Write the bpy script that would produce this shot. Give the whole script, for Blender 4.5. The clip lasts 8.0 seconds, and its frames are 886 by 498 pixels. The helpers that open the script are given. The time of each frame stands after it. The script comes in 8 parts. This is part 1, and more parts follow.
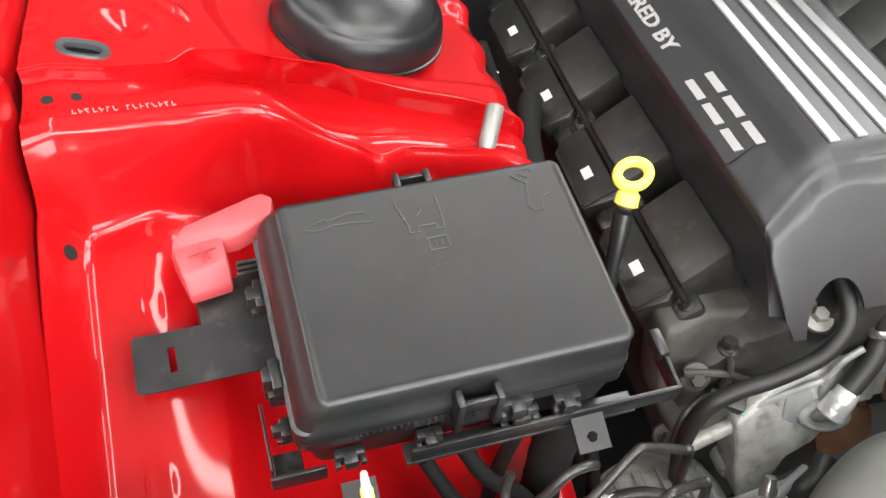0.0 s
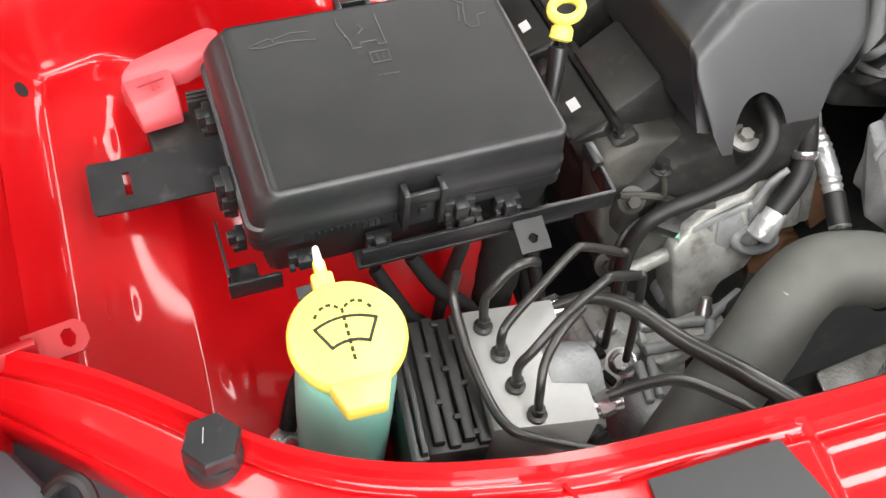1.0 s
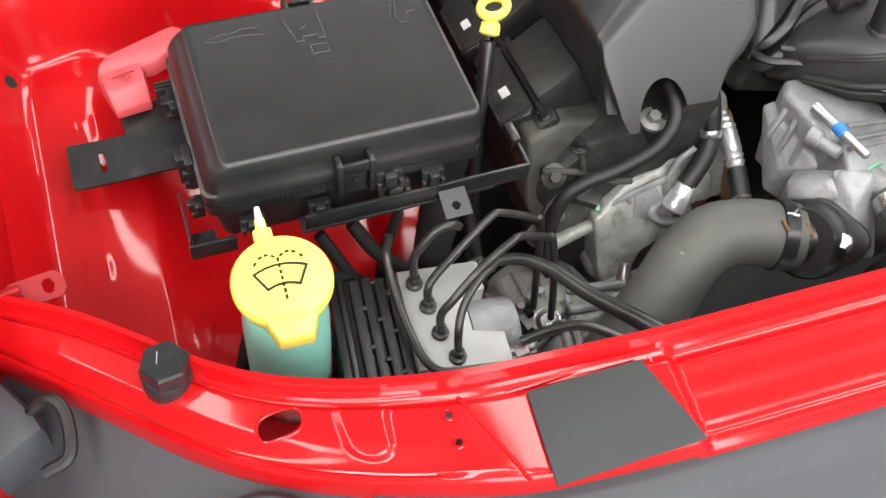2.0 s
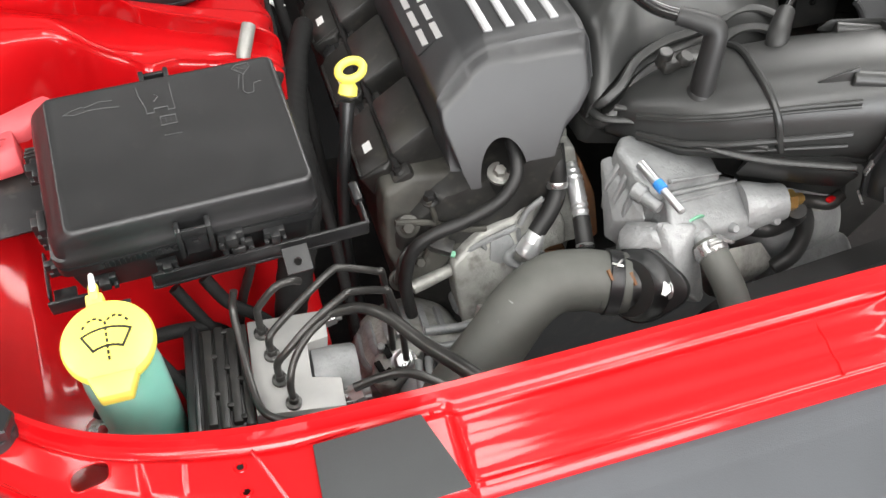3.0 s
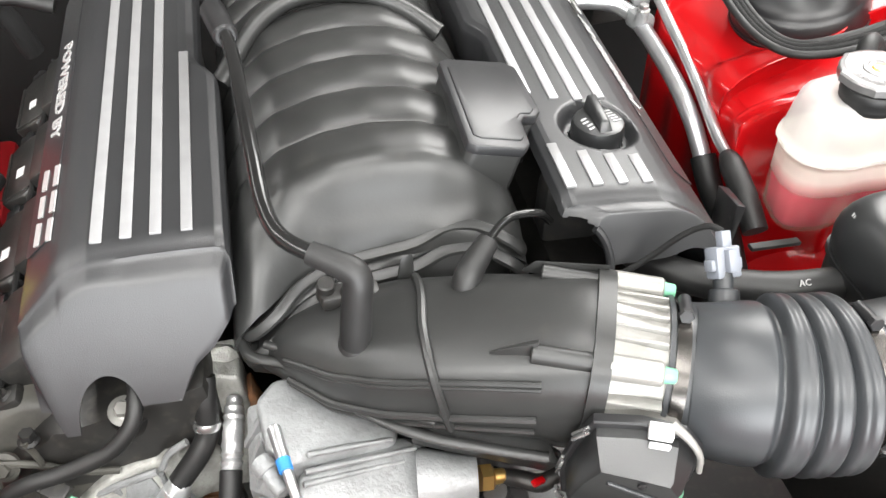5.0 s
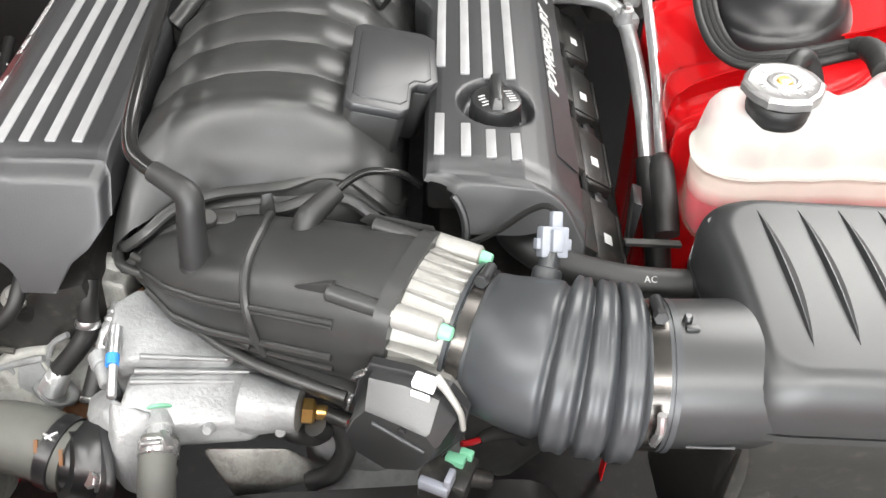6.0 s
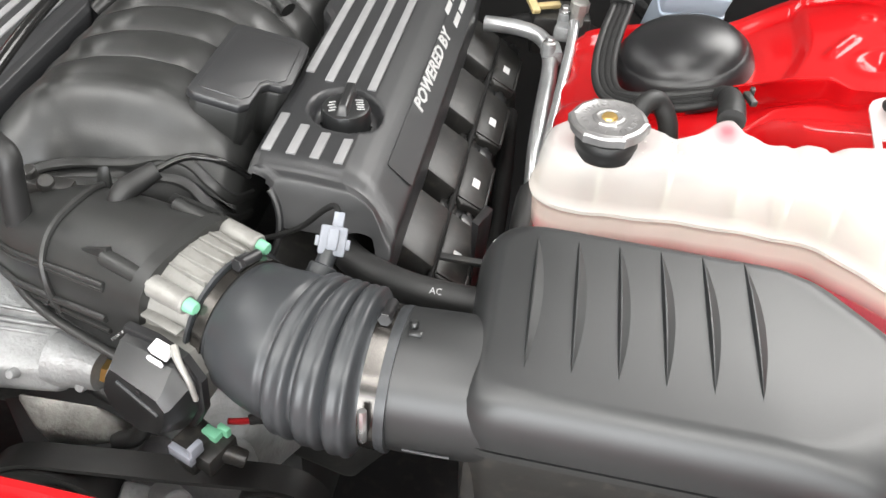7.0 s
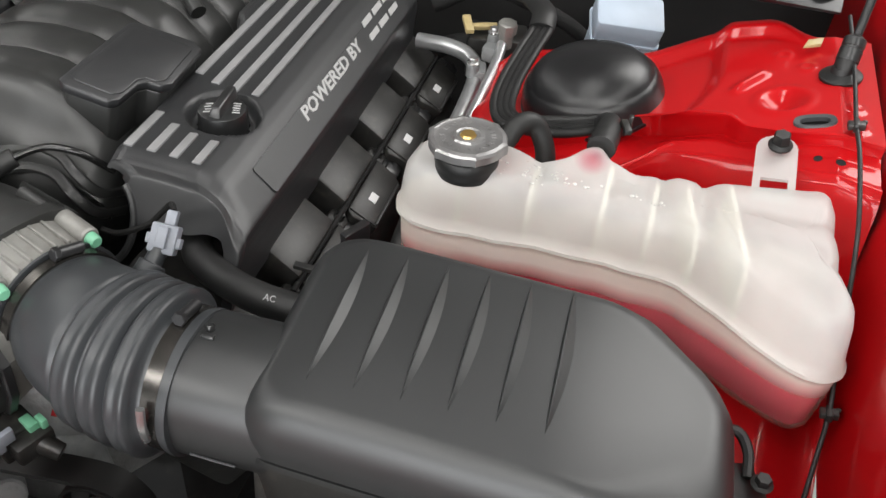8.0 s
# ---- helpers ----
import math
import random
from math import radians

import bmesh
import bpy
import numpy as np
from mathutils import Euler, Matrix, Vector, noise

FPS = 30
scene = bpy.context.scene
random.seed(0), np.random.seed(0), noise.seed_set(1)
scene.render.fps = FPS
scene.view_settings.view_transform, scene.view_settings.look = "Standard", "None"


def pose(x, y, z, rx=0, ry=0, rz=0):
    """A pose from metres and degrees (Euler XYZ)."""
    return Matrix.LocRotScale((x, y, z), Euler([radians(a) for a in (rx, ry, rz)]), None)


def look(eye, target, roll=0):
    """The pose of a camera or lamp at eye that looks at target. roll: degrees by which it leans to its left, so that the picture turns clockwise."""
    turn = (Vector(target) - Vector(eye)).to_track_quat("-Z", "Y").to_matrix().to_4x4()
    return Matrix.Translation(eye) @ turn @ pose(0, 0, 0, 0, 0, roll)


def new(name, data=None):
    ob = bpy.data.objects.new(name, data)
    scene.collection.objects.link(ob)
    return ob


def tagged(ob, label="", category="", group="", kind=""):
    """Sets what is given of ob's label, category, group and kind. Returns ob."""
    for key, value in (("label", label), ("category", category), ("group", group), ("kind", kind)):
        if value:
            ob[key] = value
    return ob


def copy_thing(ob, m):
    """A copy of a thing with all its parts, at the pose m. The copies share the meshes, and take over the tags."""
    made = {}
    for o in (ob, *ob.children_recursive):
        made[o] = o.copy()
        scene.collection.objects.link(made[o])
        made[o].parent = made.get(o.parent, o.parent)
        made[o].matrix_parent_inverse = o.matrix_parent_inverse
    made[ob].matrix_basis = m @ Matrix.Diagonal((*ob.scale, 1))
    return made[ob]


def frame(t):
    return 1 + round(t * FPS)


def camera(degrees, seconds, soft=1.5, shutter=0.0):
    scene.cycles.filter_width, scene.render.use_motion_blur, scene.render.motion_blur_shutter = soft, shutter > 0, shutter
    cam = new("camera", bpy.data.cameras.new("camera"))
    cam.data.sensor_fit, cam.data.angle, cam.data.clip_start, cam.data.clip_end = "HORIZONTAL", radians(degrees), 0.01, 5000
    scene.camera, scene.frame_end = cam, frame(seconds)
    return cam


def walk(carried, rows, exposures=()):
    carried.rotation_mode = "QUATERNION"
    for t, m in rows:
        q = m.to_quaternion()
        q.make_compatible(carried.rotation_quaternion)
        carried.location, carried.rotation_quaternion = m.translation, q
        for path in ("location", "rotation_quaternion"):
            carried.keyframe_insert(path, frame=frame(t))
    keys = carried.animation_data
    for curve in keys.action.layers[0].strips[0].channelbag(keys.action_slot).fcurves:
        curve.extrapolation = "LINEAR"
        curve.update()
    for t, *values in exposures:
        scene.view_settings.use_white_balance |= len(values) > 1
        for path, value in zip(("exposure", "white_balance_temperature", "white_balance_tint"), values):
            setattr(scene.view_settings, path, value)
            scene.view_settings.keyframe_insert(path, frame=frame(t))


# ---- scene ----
cam = camera(51.4, 8.0)
PATH = [
    (0, (-0.535, -0.437, 1.4), (-0.186, 0.935, -0.013), 1.9),
    (0.5, (-0.547, -0.481, 1.368), (-0.136, 0.847, -0.07), 2.4),
    (1, (-0.548, -0.527, 1.351), (-0.123, 0.774, -0.107), 2.3),
    (1.2, (-0.546, -0.55, 1.349), (-0.117, 0.769, -0.091), 1.7),
    (2.3, (-0.51, -0.649, 1.419), (-0.093, 0.667, -0.028), 1.3),
    (2.5, (-0.497, -0.665, 1.433), (-0.068, 0.649, -0.013), 1.4),
    (3, (-0.399, -0.668, 1.469), (0.003, 0.651, 0.021), 0.4),
    (3.5, (-0.305, -0.628, 1.487), (0.086, 0.726, 0.068), -0.3),
    (4, (-0.246, -0.597, 1.494), (0.167, 0.776, 0.1), 0.2),
    (4.5, (-0.17, -0.557, 1.483), (0.241, 0.836, 0.109), 0.6),
    (5, (-0.044, -0.517, 1.46), (0.309, 0.89, 0.084), 3.0),
    (5.2, (-0.01, -0.511, 1.452), (0.303, 0.905, 0.074), 3.7),
    (6.3, (0.244, -0.611, 1.482), (0.181, 0.834, 0.101), 2.5),
    (6.5, (0.294, -0.612, 1.49), (0.177, 0.844, 0.125), 2.5),
    (7, (0.411, -0.604, 1.479), (0.197, 0.863, 0.137), 3.7),
    (7.5, (0.512, -0.583, 1.47), (0.22, 0.892, 0.152), 4.3),
    (8, (0.57, -0.562, 1.471), (0.229, 0.914, 0.165), 4.8),
]
walk(cam, [(t, look(eye, target, roll)) for t, eye, target, roll in PATH],
     exposures=[(0, 0.3), (1, 0.22), (2.5, -0.08), (3, 0.08), (3.5, 0.3), (4.0, 0.38), (4.5, 0.5), (5, 0.55), (6.5, 0.4), (7, 0.18), (7.5, -0.2), (8, -0.6)])


# ---- world and light: a closed garage with ceiling tubes ----
world = bpy.data.worlds.new("garage_world")
world.use_nodes = True
world.node_tree.nodes["Background"].inputs[0].default_value = (0.8, 0.9, 1.0, 1)
world.node_tree.nodes["Background"].inputs[1].default_value = 0.05
scene.world = world
scene.view_settings.exposure = 0.0


def ceiling_lamp(x, y, sx, sy, watts, z=2.85):
    lamp = bpy.data.lights.new("ceiling_lamp_light", "AREA")
    lamp.shape, lamp.size, lamp.size_y, lamp.energy = "RECTANGLE", sx, sy, watts
    lamp.color = (1.0, 0.985, 0.96)
    ob = new("ceiling_lamp_light", lamp)
    ob.matrix_world = pose(x, y, z)
    return ob


LAMPS = [(-1.6, -0.6, 0.3, 2.0, 26), (0.1, -0.6, 0.3, 2.0, 26), (1.8, -0.6, 0.3, 2.0, 26),
         (-1.3, -2.4, 2.2, 0.9, 118), (1.5, -2.4, 2.2, 0.9, 118), (-2.4, 1.2, 0.4, 2.4, 36), (1.85, 1.85, 2.1, 1.9, 150)]
for lamp_row in LAMPS:
    ceiling_lamp(*lamp_row)
# added unseen fill light that brightens front faces; the wall has no door
front_fill = bpy.data.lights.new("front_fill_light", "AREA")
front_fill.shape, front_fill.size, front_fill.size_y, front_fill.energy, front_fill.color = "RECTANGLE", 3.6, 2.2, 290, (0.96, 0.98, 1.0)
new("front_fill_light", front_fill).matrix_world = pose(0.3, -4.9, 1.25, 90, 0, 0)

# ---- materials ----
def material(name, base, rough=0.5, metal=0.0, vary=0.15, scale=40.0, bump=0.1, grain=600.0, coat=0.0, spec=0.5,
             rough_vary=0.05, second=None, second_at=0.62, dist=0.0004):
    """Noise at two scales moves colour, roughness and relief; second is a stain or wear colour."""
    m = bpy.data.materials.new(name)
    m.use_nodes = True
    nt = m.node_tree
    b = nt.nodes["Principled BSDF"]
    tc = nt.nodes.new("ShaderNodeTexCoord")
    geo = nt.nodes.new("ShaderNodeNewGeometry")
    big = nt.nodes.new("ShaderNodeTexNoise")
    big.inputs["Scale"].default_value = scale
    big.inputs["Detail"].default_value = 5
    nt.links.new(geo.outputs["Position"], big.inputs["Vector"])
    fine = nt.nodes.new("ShaderNodeTexNoise")
    fine.inputs["Scale"].default_value = grain
    fine.inputs["Detail"].default_value = 3
    nt.links.new(geo.outputs["Position"], fine.inputs["Vector"])
    ramp = nt.nodes.new("ShaderNodeValToRGB")
    lo = tuple(c * (1 - vary) for c in base)
    hi = tuple(min(1, c * (1 + vary)) for c in base)
    ramp.color_ramp.elements[0].position, ramp.color_ramp.elements[1].position = 0.3, 0.7
    ramp.color_ramp.elements[0].color, ramp.color_ramp.elements[1].color = (*lo, 1), (*hi, 1)
    nt.links.new(big.outputs["Fac"], ramp.inputs["Fac"])
    colour = ramp.outputs["Color"]
    if second:
        spots = nt.nodes.new("ShaderNodeTexNoise")
        spots.inputs["Scale"].default_value = scale * 2.7
        spots.inputs["Detail"].default_value = 7
        nt.links.new(geo.outputs["Position"], spots.inputs["Vector"])
        cut = nt.nodes.new("ShaderNodeMapRange")
        cut.inputs["To Max"].default_value = 0.75
        cut.inputs["From Min"].default_value, cut.inputs["From Max"].default_value = second_at - 0.06, second_at + 0.2
        nt.links.new(spots.outputs["Fac"], cut.inputs["Value"])
        mix = nt.nodes.new("ShaderNodeMix")
        mix.data_type = "RGBA"
        nt.links.new(cut.outputs["Result"], mix.inputs[0])
        nt.links.new(colour, mix.inputs[6])
        mix.inputs[7].default_value = (*second, 1)
        colour = mix.outputs[2]
    nt.links.new(colour, b.inputs["Base Color"])
    rr = nt.nodes.new("ShaderNodeMapRange")
    rr.inputs["To Min"].default_value = max(0.03, rough - rough_vary)
    rr.inputs["To Max"].default_value = min(1, rough + rough_vary)
    nt.links.new(big.outputs["Fac"], rr.inputs["Value"])
    nt.links.new(rr.outputs["Result"], b.inputs["Roughness"])
    b.inputs["Metallic"].default_value = metal
    b.inputs["Specular IOR Level"].default_value = spec
    b.inputs["Coat Weight"].default_value = coat
    b.inputs["Coat Roughness"].default_value = 0.10
    if bump:
        bp = nt.nodes.new("ShaderNodeBump")
        bp.inputs["Strength"].default_value = bump
        bp.inputs["Distance"].default_value = dist
        nt.links.new(fine.outputs["Fac"], bp.inputs["Height"])
        nt.links.new(bp.outputs["Normal"], b.inputs["Normal"])
    return m


def clear_plastic(name, tint, see, thick=None):
    """Milky moulded plastic that lets light and what is behind it through; see: the share let straight through."""
    m = material(name, tint, 0.32, bump=0.12, grain=350, scale=25, vary=0.05)
    nt = m.node_tree
    out, b = nt.nodes["Material Output"], nt.nodes["Principled BSDF"]
    tr = nt.nodes.new("ShaderNodeBsdfTranslucent")
    tr.inputs["Color"].default_value = (*tint, 1)
    clear = nt.nodes.new("ShaderNodeBsdfTransparent")
    clear.inputs["Color"].default_value = (*tint, 1)
    one, two = nt.nodes.new("ShaderNodeMixShader"), nt.nodes.new("ShaderNodeMixShader")
    one.inputs[0].default_value, two.inputs[0].default_value = 0.28, see
    nt.links.new(b.outputs[0], one.inputs[1])
    nt.links.new(tr.outputs[0], one.inputs[2])
    nt.links.new(one.outputs[0], two.inputs[1])
    nt.links.new(clear.outputs[0], two.inputs[2])
    if thick:
        # the share let straight through changes evenly between two heights
        place = nt.nodes.new("ShaderNodeNewGeometry")
        axis = nt.nodes.new("ShaderNodeSeparateXYZ")
        span = nt.nodes.new("ShaderNodeMapRange")
        nt.links.new(place.outputs["Position"], axis.inputs[0])
        nt.links.new(axis.outputs["Z"], span.inputs["Value"])
        span.inputs["From Min"].default_value, span.inputs["From Max"].default_value = thick[0], thick[1]
        span.inputs["To Min"].default_value, span.inputs["To Max"].default_value = see, thick[2]
        nt.links.new(span.outputs["Result"], two.inputs[0])
    nt.links.new(two.outputs[0], out.inputs["Surface"])
    return m


RED = material("red_body_paint", (0.42, 0.0028, 0.005), 0.5, vary=0.08, scale=9, bump=0.05, grain=160, coat=0.75, rough_vary=0.05, spec=0.08)
RED_THIN = material("red_primer_coat", (0.28, 0.006, 0.009), 0.45, vary=0.12, scale=14, bump=0.1, grain=300, coat=0.25)
BOX_BLACK = material("fuse_box_black_plastic", (0.014, 0.014, 0.0145), 0.38, vary=0.15, scale=30, bump=0.35, grain=1500, spec=0.7, second=(0.034, 0.033, 0.031), second_at=0.68)
SATIN = material("satin_black_plastic", (0.012, 0.0125, 0.013), 0.34, vary=0.2, scale=30, bump=0.2, grain=900, spec=0.75)
COVER = material("grained_dark_grey_cover_plastic", (0.019, 0.0195, 0.021), 0.40, vary=0.1, scale=22, bump=0.32, grain=1100, dist=0.0004, spec=0.7)
MANIFOLD = material("moulded_black_nylon", (0.022, 0.0225, 0.022), 0.37, vary=0.2, scale=18, bump=0.16, grain=500, spec=0.5, second=(0.040, 0.039, 0.036), second_at=0.66)
DOME = material("smooth_black_dome_plastic", (0.012, 0.012, 0.013), 0.30, vary=0.1, scale=20, bump=0.3, grain=1600)
DUSTY = material("dusty_dark_casting", (0.050, 0.048, 0.041), 0.55, vary=0.35, scale=26, bump=0.6, grain=350, second=(0.024, 0.023, 0.021), second_at=0.54)
COIL = material("matte_black_coil_plastic", (0.019, 0.0185, 0.0175), 0.42, vary=0.25, scale=40, bump=0.3, grain=900, second=(0.055, 0.051, 0.043), second_at=0.60)
DARK = material("dark_painted_steel", (0.008, 0.008, 0.008), 0.55, vary=0.3, scale=25, bump=0.3, grain=300, second=(0.035, 0.03, 0.026), second_at=0.6)
BRACKET = material("black_e_coated_bracket", (0.016, 0.016, 0.017), 0.32, vary=0.35, scale=30, bump=0.15, grain=500, second=(0.075, 0.073, 0.07), second_at=0.66)
RUBBER = material("black_rubber", (0.013, 0.013, 0.013), 0.5, vary=0.2, scale=40, bump=0.25, grain=700)
GREY_HOSE = material("dusty_grey_rubber_hose", (0.080, 0.082, 0.074), 0.6, vary=0.14, scale=35, bump=0.3, grain=900)
AIRBOX = material("satin_air_box_plastic", (0.012, 0.0128, 0.0135), 0.44, vary=0.14, scale=14, bump=0.10, grain=1000, spec=0.75)
BELLOWS = material("soft_grey_black_intake_rubber", (0.031, 0.0335, 0.0365), 0.38, vary=0.12, scale=25, bump=0.2, grain=900)
CAST = material("cast_aluminium", (0.27, 0.277, 0.28), 0.44, metal=0.25, vary=0.22, scale=38, bump=0.8, grain=330, second=(0.17, 0.172, 0.172), second_at=0.62, dist=0.0009)
DULL_CAST = material("oily_dull_aluminium", (0.32, 0.32, 0.30), 0.42, metal=0.25, vary=0.35, scale=34, bump=0.9, grain=400, second=(0.12, 0.115, 0.10), second_at=0.56, dist=0.0008)
MACHINED = material("machined_aluminium", (0.27, 0.265, 0.25), 0.42, metal=0.4, vary=0.12, scale=60, bump=0.35, grain=700, second=(0.20, 0.195, 0.18), second_at=0.6)
BLOCK = material("bright_milled_aluminium", (0.37, 0.37, 0.36), 0.45, metal=0.3, vary=0.08, scale=50, bump=0.2, grain=700)
ZINC = material("bright_zinc", (0.5, 0.5, 0.5), 0.28, metal=0.9, vary=0.1, scale=80, bump=0.1)
BAND = material("bright_steel_band", (0.085, 0.08, 0.075), 0.24, metal=0.9, vary=0.25, scale=60, bump=0.05)
PIPE = material("drawn_aluminium_pipe", (0.58, 0.59, 0.6), 0.32, metal=0.85, vary=0.1, scale=50, bump=0.12)
LINE = material("dark_coated_brake_line", (0.05, 0.049, 0.047), 0.32, metal=0.5, vary=0.25, scale=60, bump=0.1)
FOIL = material("crumpled_foil_sleeve", (0.75, 0.76, 0.77), 0.35, metal=0.8, vary=0.1, scale=60, bump=0.7, grain=160, dist=0.0015)
STRIPE = material("brushed_silver_stripe", (0.31, 0.31, 0.315), 0.35, metal=0.35, vary=0.06, scale=60, bump=0.25, grain=900)
LETTER = material("silver_print", (0.40, 0.40, 0.40), 0.4, vary=0.03, bump=0)
YELLOW = material("yellow_plastic", (0.92, 0.80, 0.13), 0.35, vary=0.05, scale=40, bump=0.08)
PINK = material("faded_red_plastic", (0.55, 0.075, 0.085), 0.45, vary=0.1, scale=40, bump=0.2, grain=800)
LABEL = material("white_paper_label", (0.7, 0.7, 0.7), 0.5, vary=0.04, bump=0)
BLUE = material("blue_paint_mark", (0.03, 0.22, 0.62), 0.5, bump=0)
GREEN = material("green_plastic", (0.16, 0.42, 0.27), 0.4, vary=0.1, bump=0)
GREY_PLUG = material("light_grey_connector_plastic", (0.22, 0.235, 0.27), 0.42, vary=0.08, bump=0.1)
BRASS = material("brass", (0.66, 0.44, 0.15), 0.3, metal=0.9, bump=0.1)
TAN = material("tan_plastic", (0.42, 0.33, 0.16), 0.45, vary=0.1, scale=60, bump=0.1)
RUST = material("rusty_brown_steel", (0.15, 0.065, 0.025), 0.8, vary=0.35, scale=60, bump=0.7, grain=500, second=(0.1, 0.06, 0.035), second_at=0.5)
FRONT = material("dark_grey_front_plastic", (0.042, 0.046, 0.052), 0.55, vary=0.12, scale=12, bump=0.35, grain=900)
PATCH = material("matte_black_foam_patch", (0.032, 0.034, 0.035), 0.8, vary=0.1, scale=25, bump=0.5, grain=700)
INK = material("black_ink", (0.015, 0.015, 0.012), 0.5, bump=0)
STAMP = material("worn_stamp", (0.62, 0.24, 0.22), 0.45, bump=0)
# darker copy of PINK: shade along the moulded sign is painted in
PINK_SHADED = material("faded_red_plastic_shaded", (0.36, 0.045, 0.05), 0.5, bump=0)
# lid plastic in a paler tone: the glint on raised edges is painted
EMBOSS_GLINT = material("embossed_edge_painted_glint", (0.085, 0.085, 0.085), 0.25, bump=0)
GLOSS = material("glossy_black_pipe", (0.010, 0.010, 0.010), 0.16, vary=0.2, scale=60, bump=0.05, rough_vary=0.05)
CAP_STEEL = material("pressed_cap_steel", (0.30, 0.295, 0.295), 0.34, metal=0.7, vary=0.12, scale=70, bump=0.25, grain=500)
WEAVE = material("braided_black_sleeve", (0.010, 0.010, 0.010), 0.7, vary=0.3, scale=120, bump=0.9, grain=1100, dist=0.001, spec=0.3)
TANK = clear_plastic("milky_tank_plastic", (0.80, 0.796, 0.785), 0.48)
TANK_LOW = clear_plastic("thin_milky_tank_plastic", (0.90, 0.85, 0.77), 0.85, (0.954, 0.972, 0.13))
TANK_WEB = material("cream_tank_wall", (0.88, 0.83, 0.70), 0.4, vary=0.05, bump=0.1)
DROPS = material("condensation_drops", (0.55, 0.54, 0.52), 0.15, vary=0.2, scale=90, bump=0)
GREY_RIM = material("grey_rubber_rim", (0.055, 0.058, 0.062), 0.4, vary=0.1, scale=60, bump=0.1)
def pink_stain(m, at, near, far):
    """Coolant that has stained the plastic in one soft spot."""
    nt = m.node_tree
    place = nt.nodes.new("ShaderNodeNewGeometry")
    gap = nt.nodes.new("ShaderNodeVectorMath")
    gap.operation = "DISTANCE"
    gap.inputs[1].default_value = at
    nt.links.new(place.outputs["Position"], gap.inputs[0])
    span = nt.nodes.new("ShaderNodeMapRange")
    span.inputs["From Min"].default_value, span.inputs["From Max"].default_value = near, far
    span.inputs["To Min"].default_value, span.inputs["To Max"].default_value = 0.95, 0.0
    nt.links.new(gap.outputs["Value"], span.inputs["Value"])
    b = nt.nodes["Principled BSDF"]
    before = b.inputs["Base Color"].links[0].from_socket
    mix = nt.nodes.new("ShaderNodeMix")
    mix.data_type = "RGBA"
    nt.links.new(span.outputs["Result"], mix.inputs[0])
    nt.links.new(before, mix.inputs[6])
    mix.inputs[7].default_value = (0.70, 0.10, 0.18, 1)
    nt.links.new(mix.outputs[2], b.inputs["Base Color"])


pink_stain(TANK, (0.5425, 0.052, 1.0535), 0.004, 0.015)
NECK = clear_plastic("milky_washer_plastic", (0.84, 0.93, 0.91), 0.66)
COOLANT = material("pink_coolant", (0.72, 0.025, 0.09), 0.25, vary=0.05, bump=0)
WASHER = material("teal_washer_fluid", (0.13, 0.72, 0.58), 0.25, vary=0.05, bump=0)
TAIL = material("blue_white_reservoir_plastic", (0.40, 0.47, 0.56), 0.4, vary=0.05, bump=0.1)
GARAGE_WALL = material("painted_garage_wall", (0.36, 0.36, 0.345), 0.8, vary=0.08, scale=1.5, bump=0.3, grain=60)
GARAGE_FLOOR = material("grey_concrete_floor", (0.26, 0.26, 0.25), 0.7, vary=0.2, scale=2.0, bump=0.4, grain=80)
HOOD = material("dark_grey_hood_lining_felt", (0.07, 0.068, 0.065), 0.9, vary=0.2, scale=6, bump=0.5, grain=200)
# black felt of the bulkhead; also the painted shade inside holes and slots
FELT_AND_SHADE = material("black_felt_and_hole_shade", (0.008, 0.008, 0.008), 0.95, vary=0.2, scale=12, bump=0.6, grain=300)

# ---- builders ----
WORLD_OF = {}
XC = 0.036  # the car's centre line


def thing(name, label, category, at=(0, 0, 0), group="", turn=(0, 0, 0)):
    ob = new(name)
    ob.empty_display_size = 0.02
    m = pose(*at, *turn)
    ob.matrix_world = m
    WORLD_OF[ob] = m
    return tagged(ob, label, category, group)


def finish(name, bm, mat, smooth=40, subsurf=0):
    bmesh.ops.recalc_face_normals(bm, faces=bm.faces)
    me = bpy.data.meshes.new(name)
    bm.to_mesh(me)
    bm.free()
    me.materials.append(mat)
    if smooth:
        me.shade_smooth()
        me.set_sharp_from_angle(angle=radians(smooth))
    ob = new(name, me)
    if subsurf:
        mod = ob.modifiers.new("round", "SUBSURF")
        mod.levels = mod.render_levels = subsurf
    return ob


def part(name, bm, mat, parent, label="", local=False, smooth=40, subsurf=0):
    """One mesh under a thing or a part. The bmesh is in world places, or with local in the parent's own."""
    if not local:
        bm.transform(WORLD_OF[parent].inverted())
    ob = finish(name, bm, mat, smooth, subsurf)
    ob.parent = parent
    WORLD_OF[ob] = WORLD_OF[parent]
    return tagged(ob, label) if label else ob


def structure(name, bm, mat, label="", category="", smooth=40, subsurf=0):
    ob = finish(name, bm, mat, smooth, subsurf)
    WORLD_OF[ob] = Matrix()
    return tagged(ob, label, category, "", "structure")


def join(*bms):
    out = bmesh.new()
    for b in bms:
        me = bpy.data.meshes.new("tmp")
        b.to_mesh(me)
        out.from_mesh(me)
        b.free()
        bpy.data.meshes.remove(me)
    return out


def soften(bm, width, seg=2, angle=30):
    if width:
        edges = [e for e in bm.edges if len(e.link_faces) == 2 and e.calc_face_angle(0) > radians(angle)]
        bmesh.ops.bevel(bm, geom=edges, offset=width, segments=seg, affect="EDGES", profile=0.5, clamp_overlap=True)
    return bm


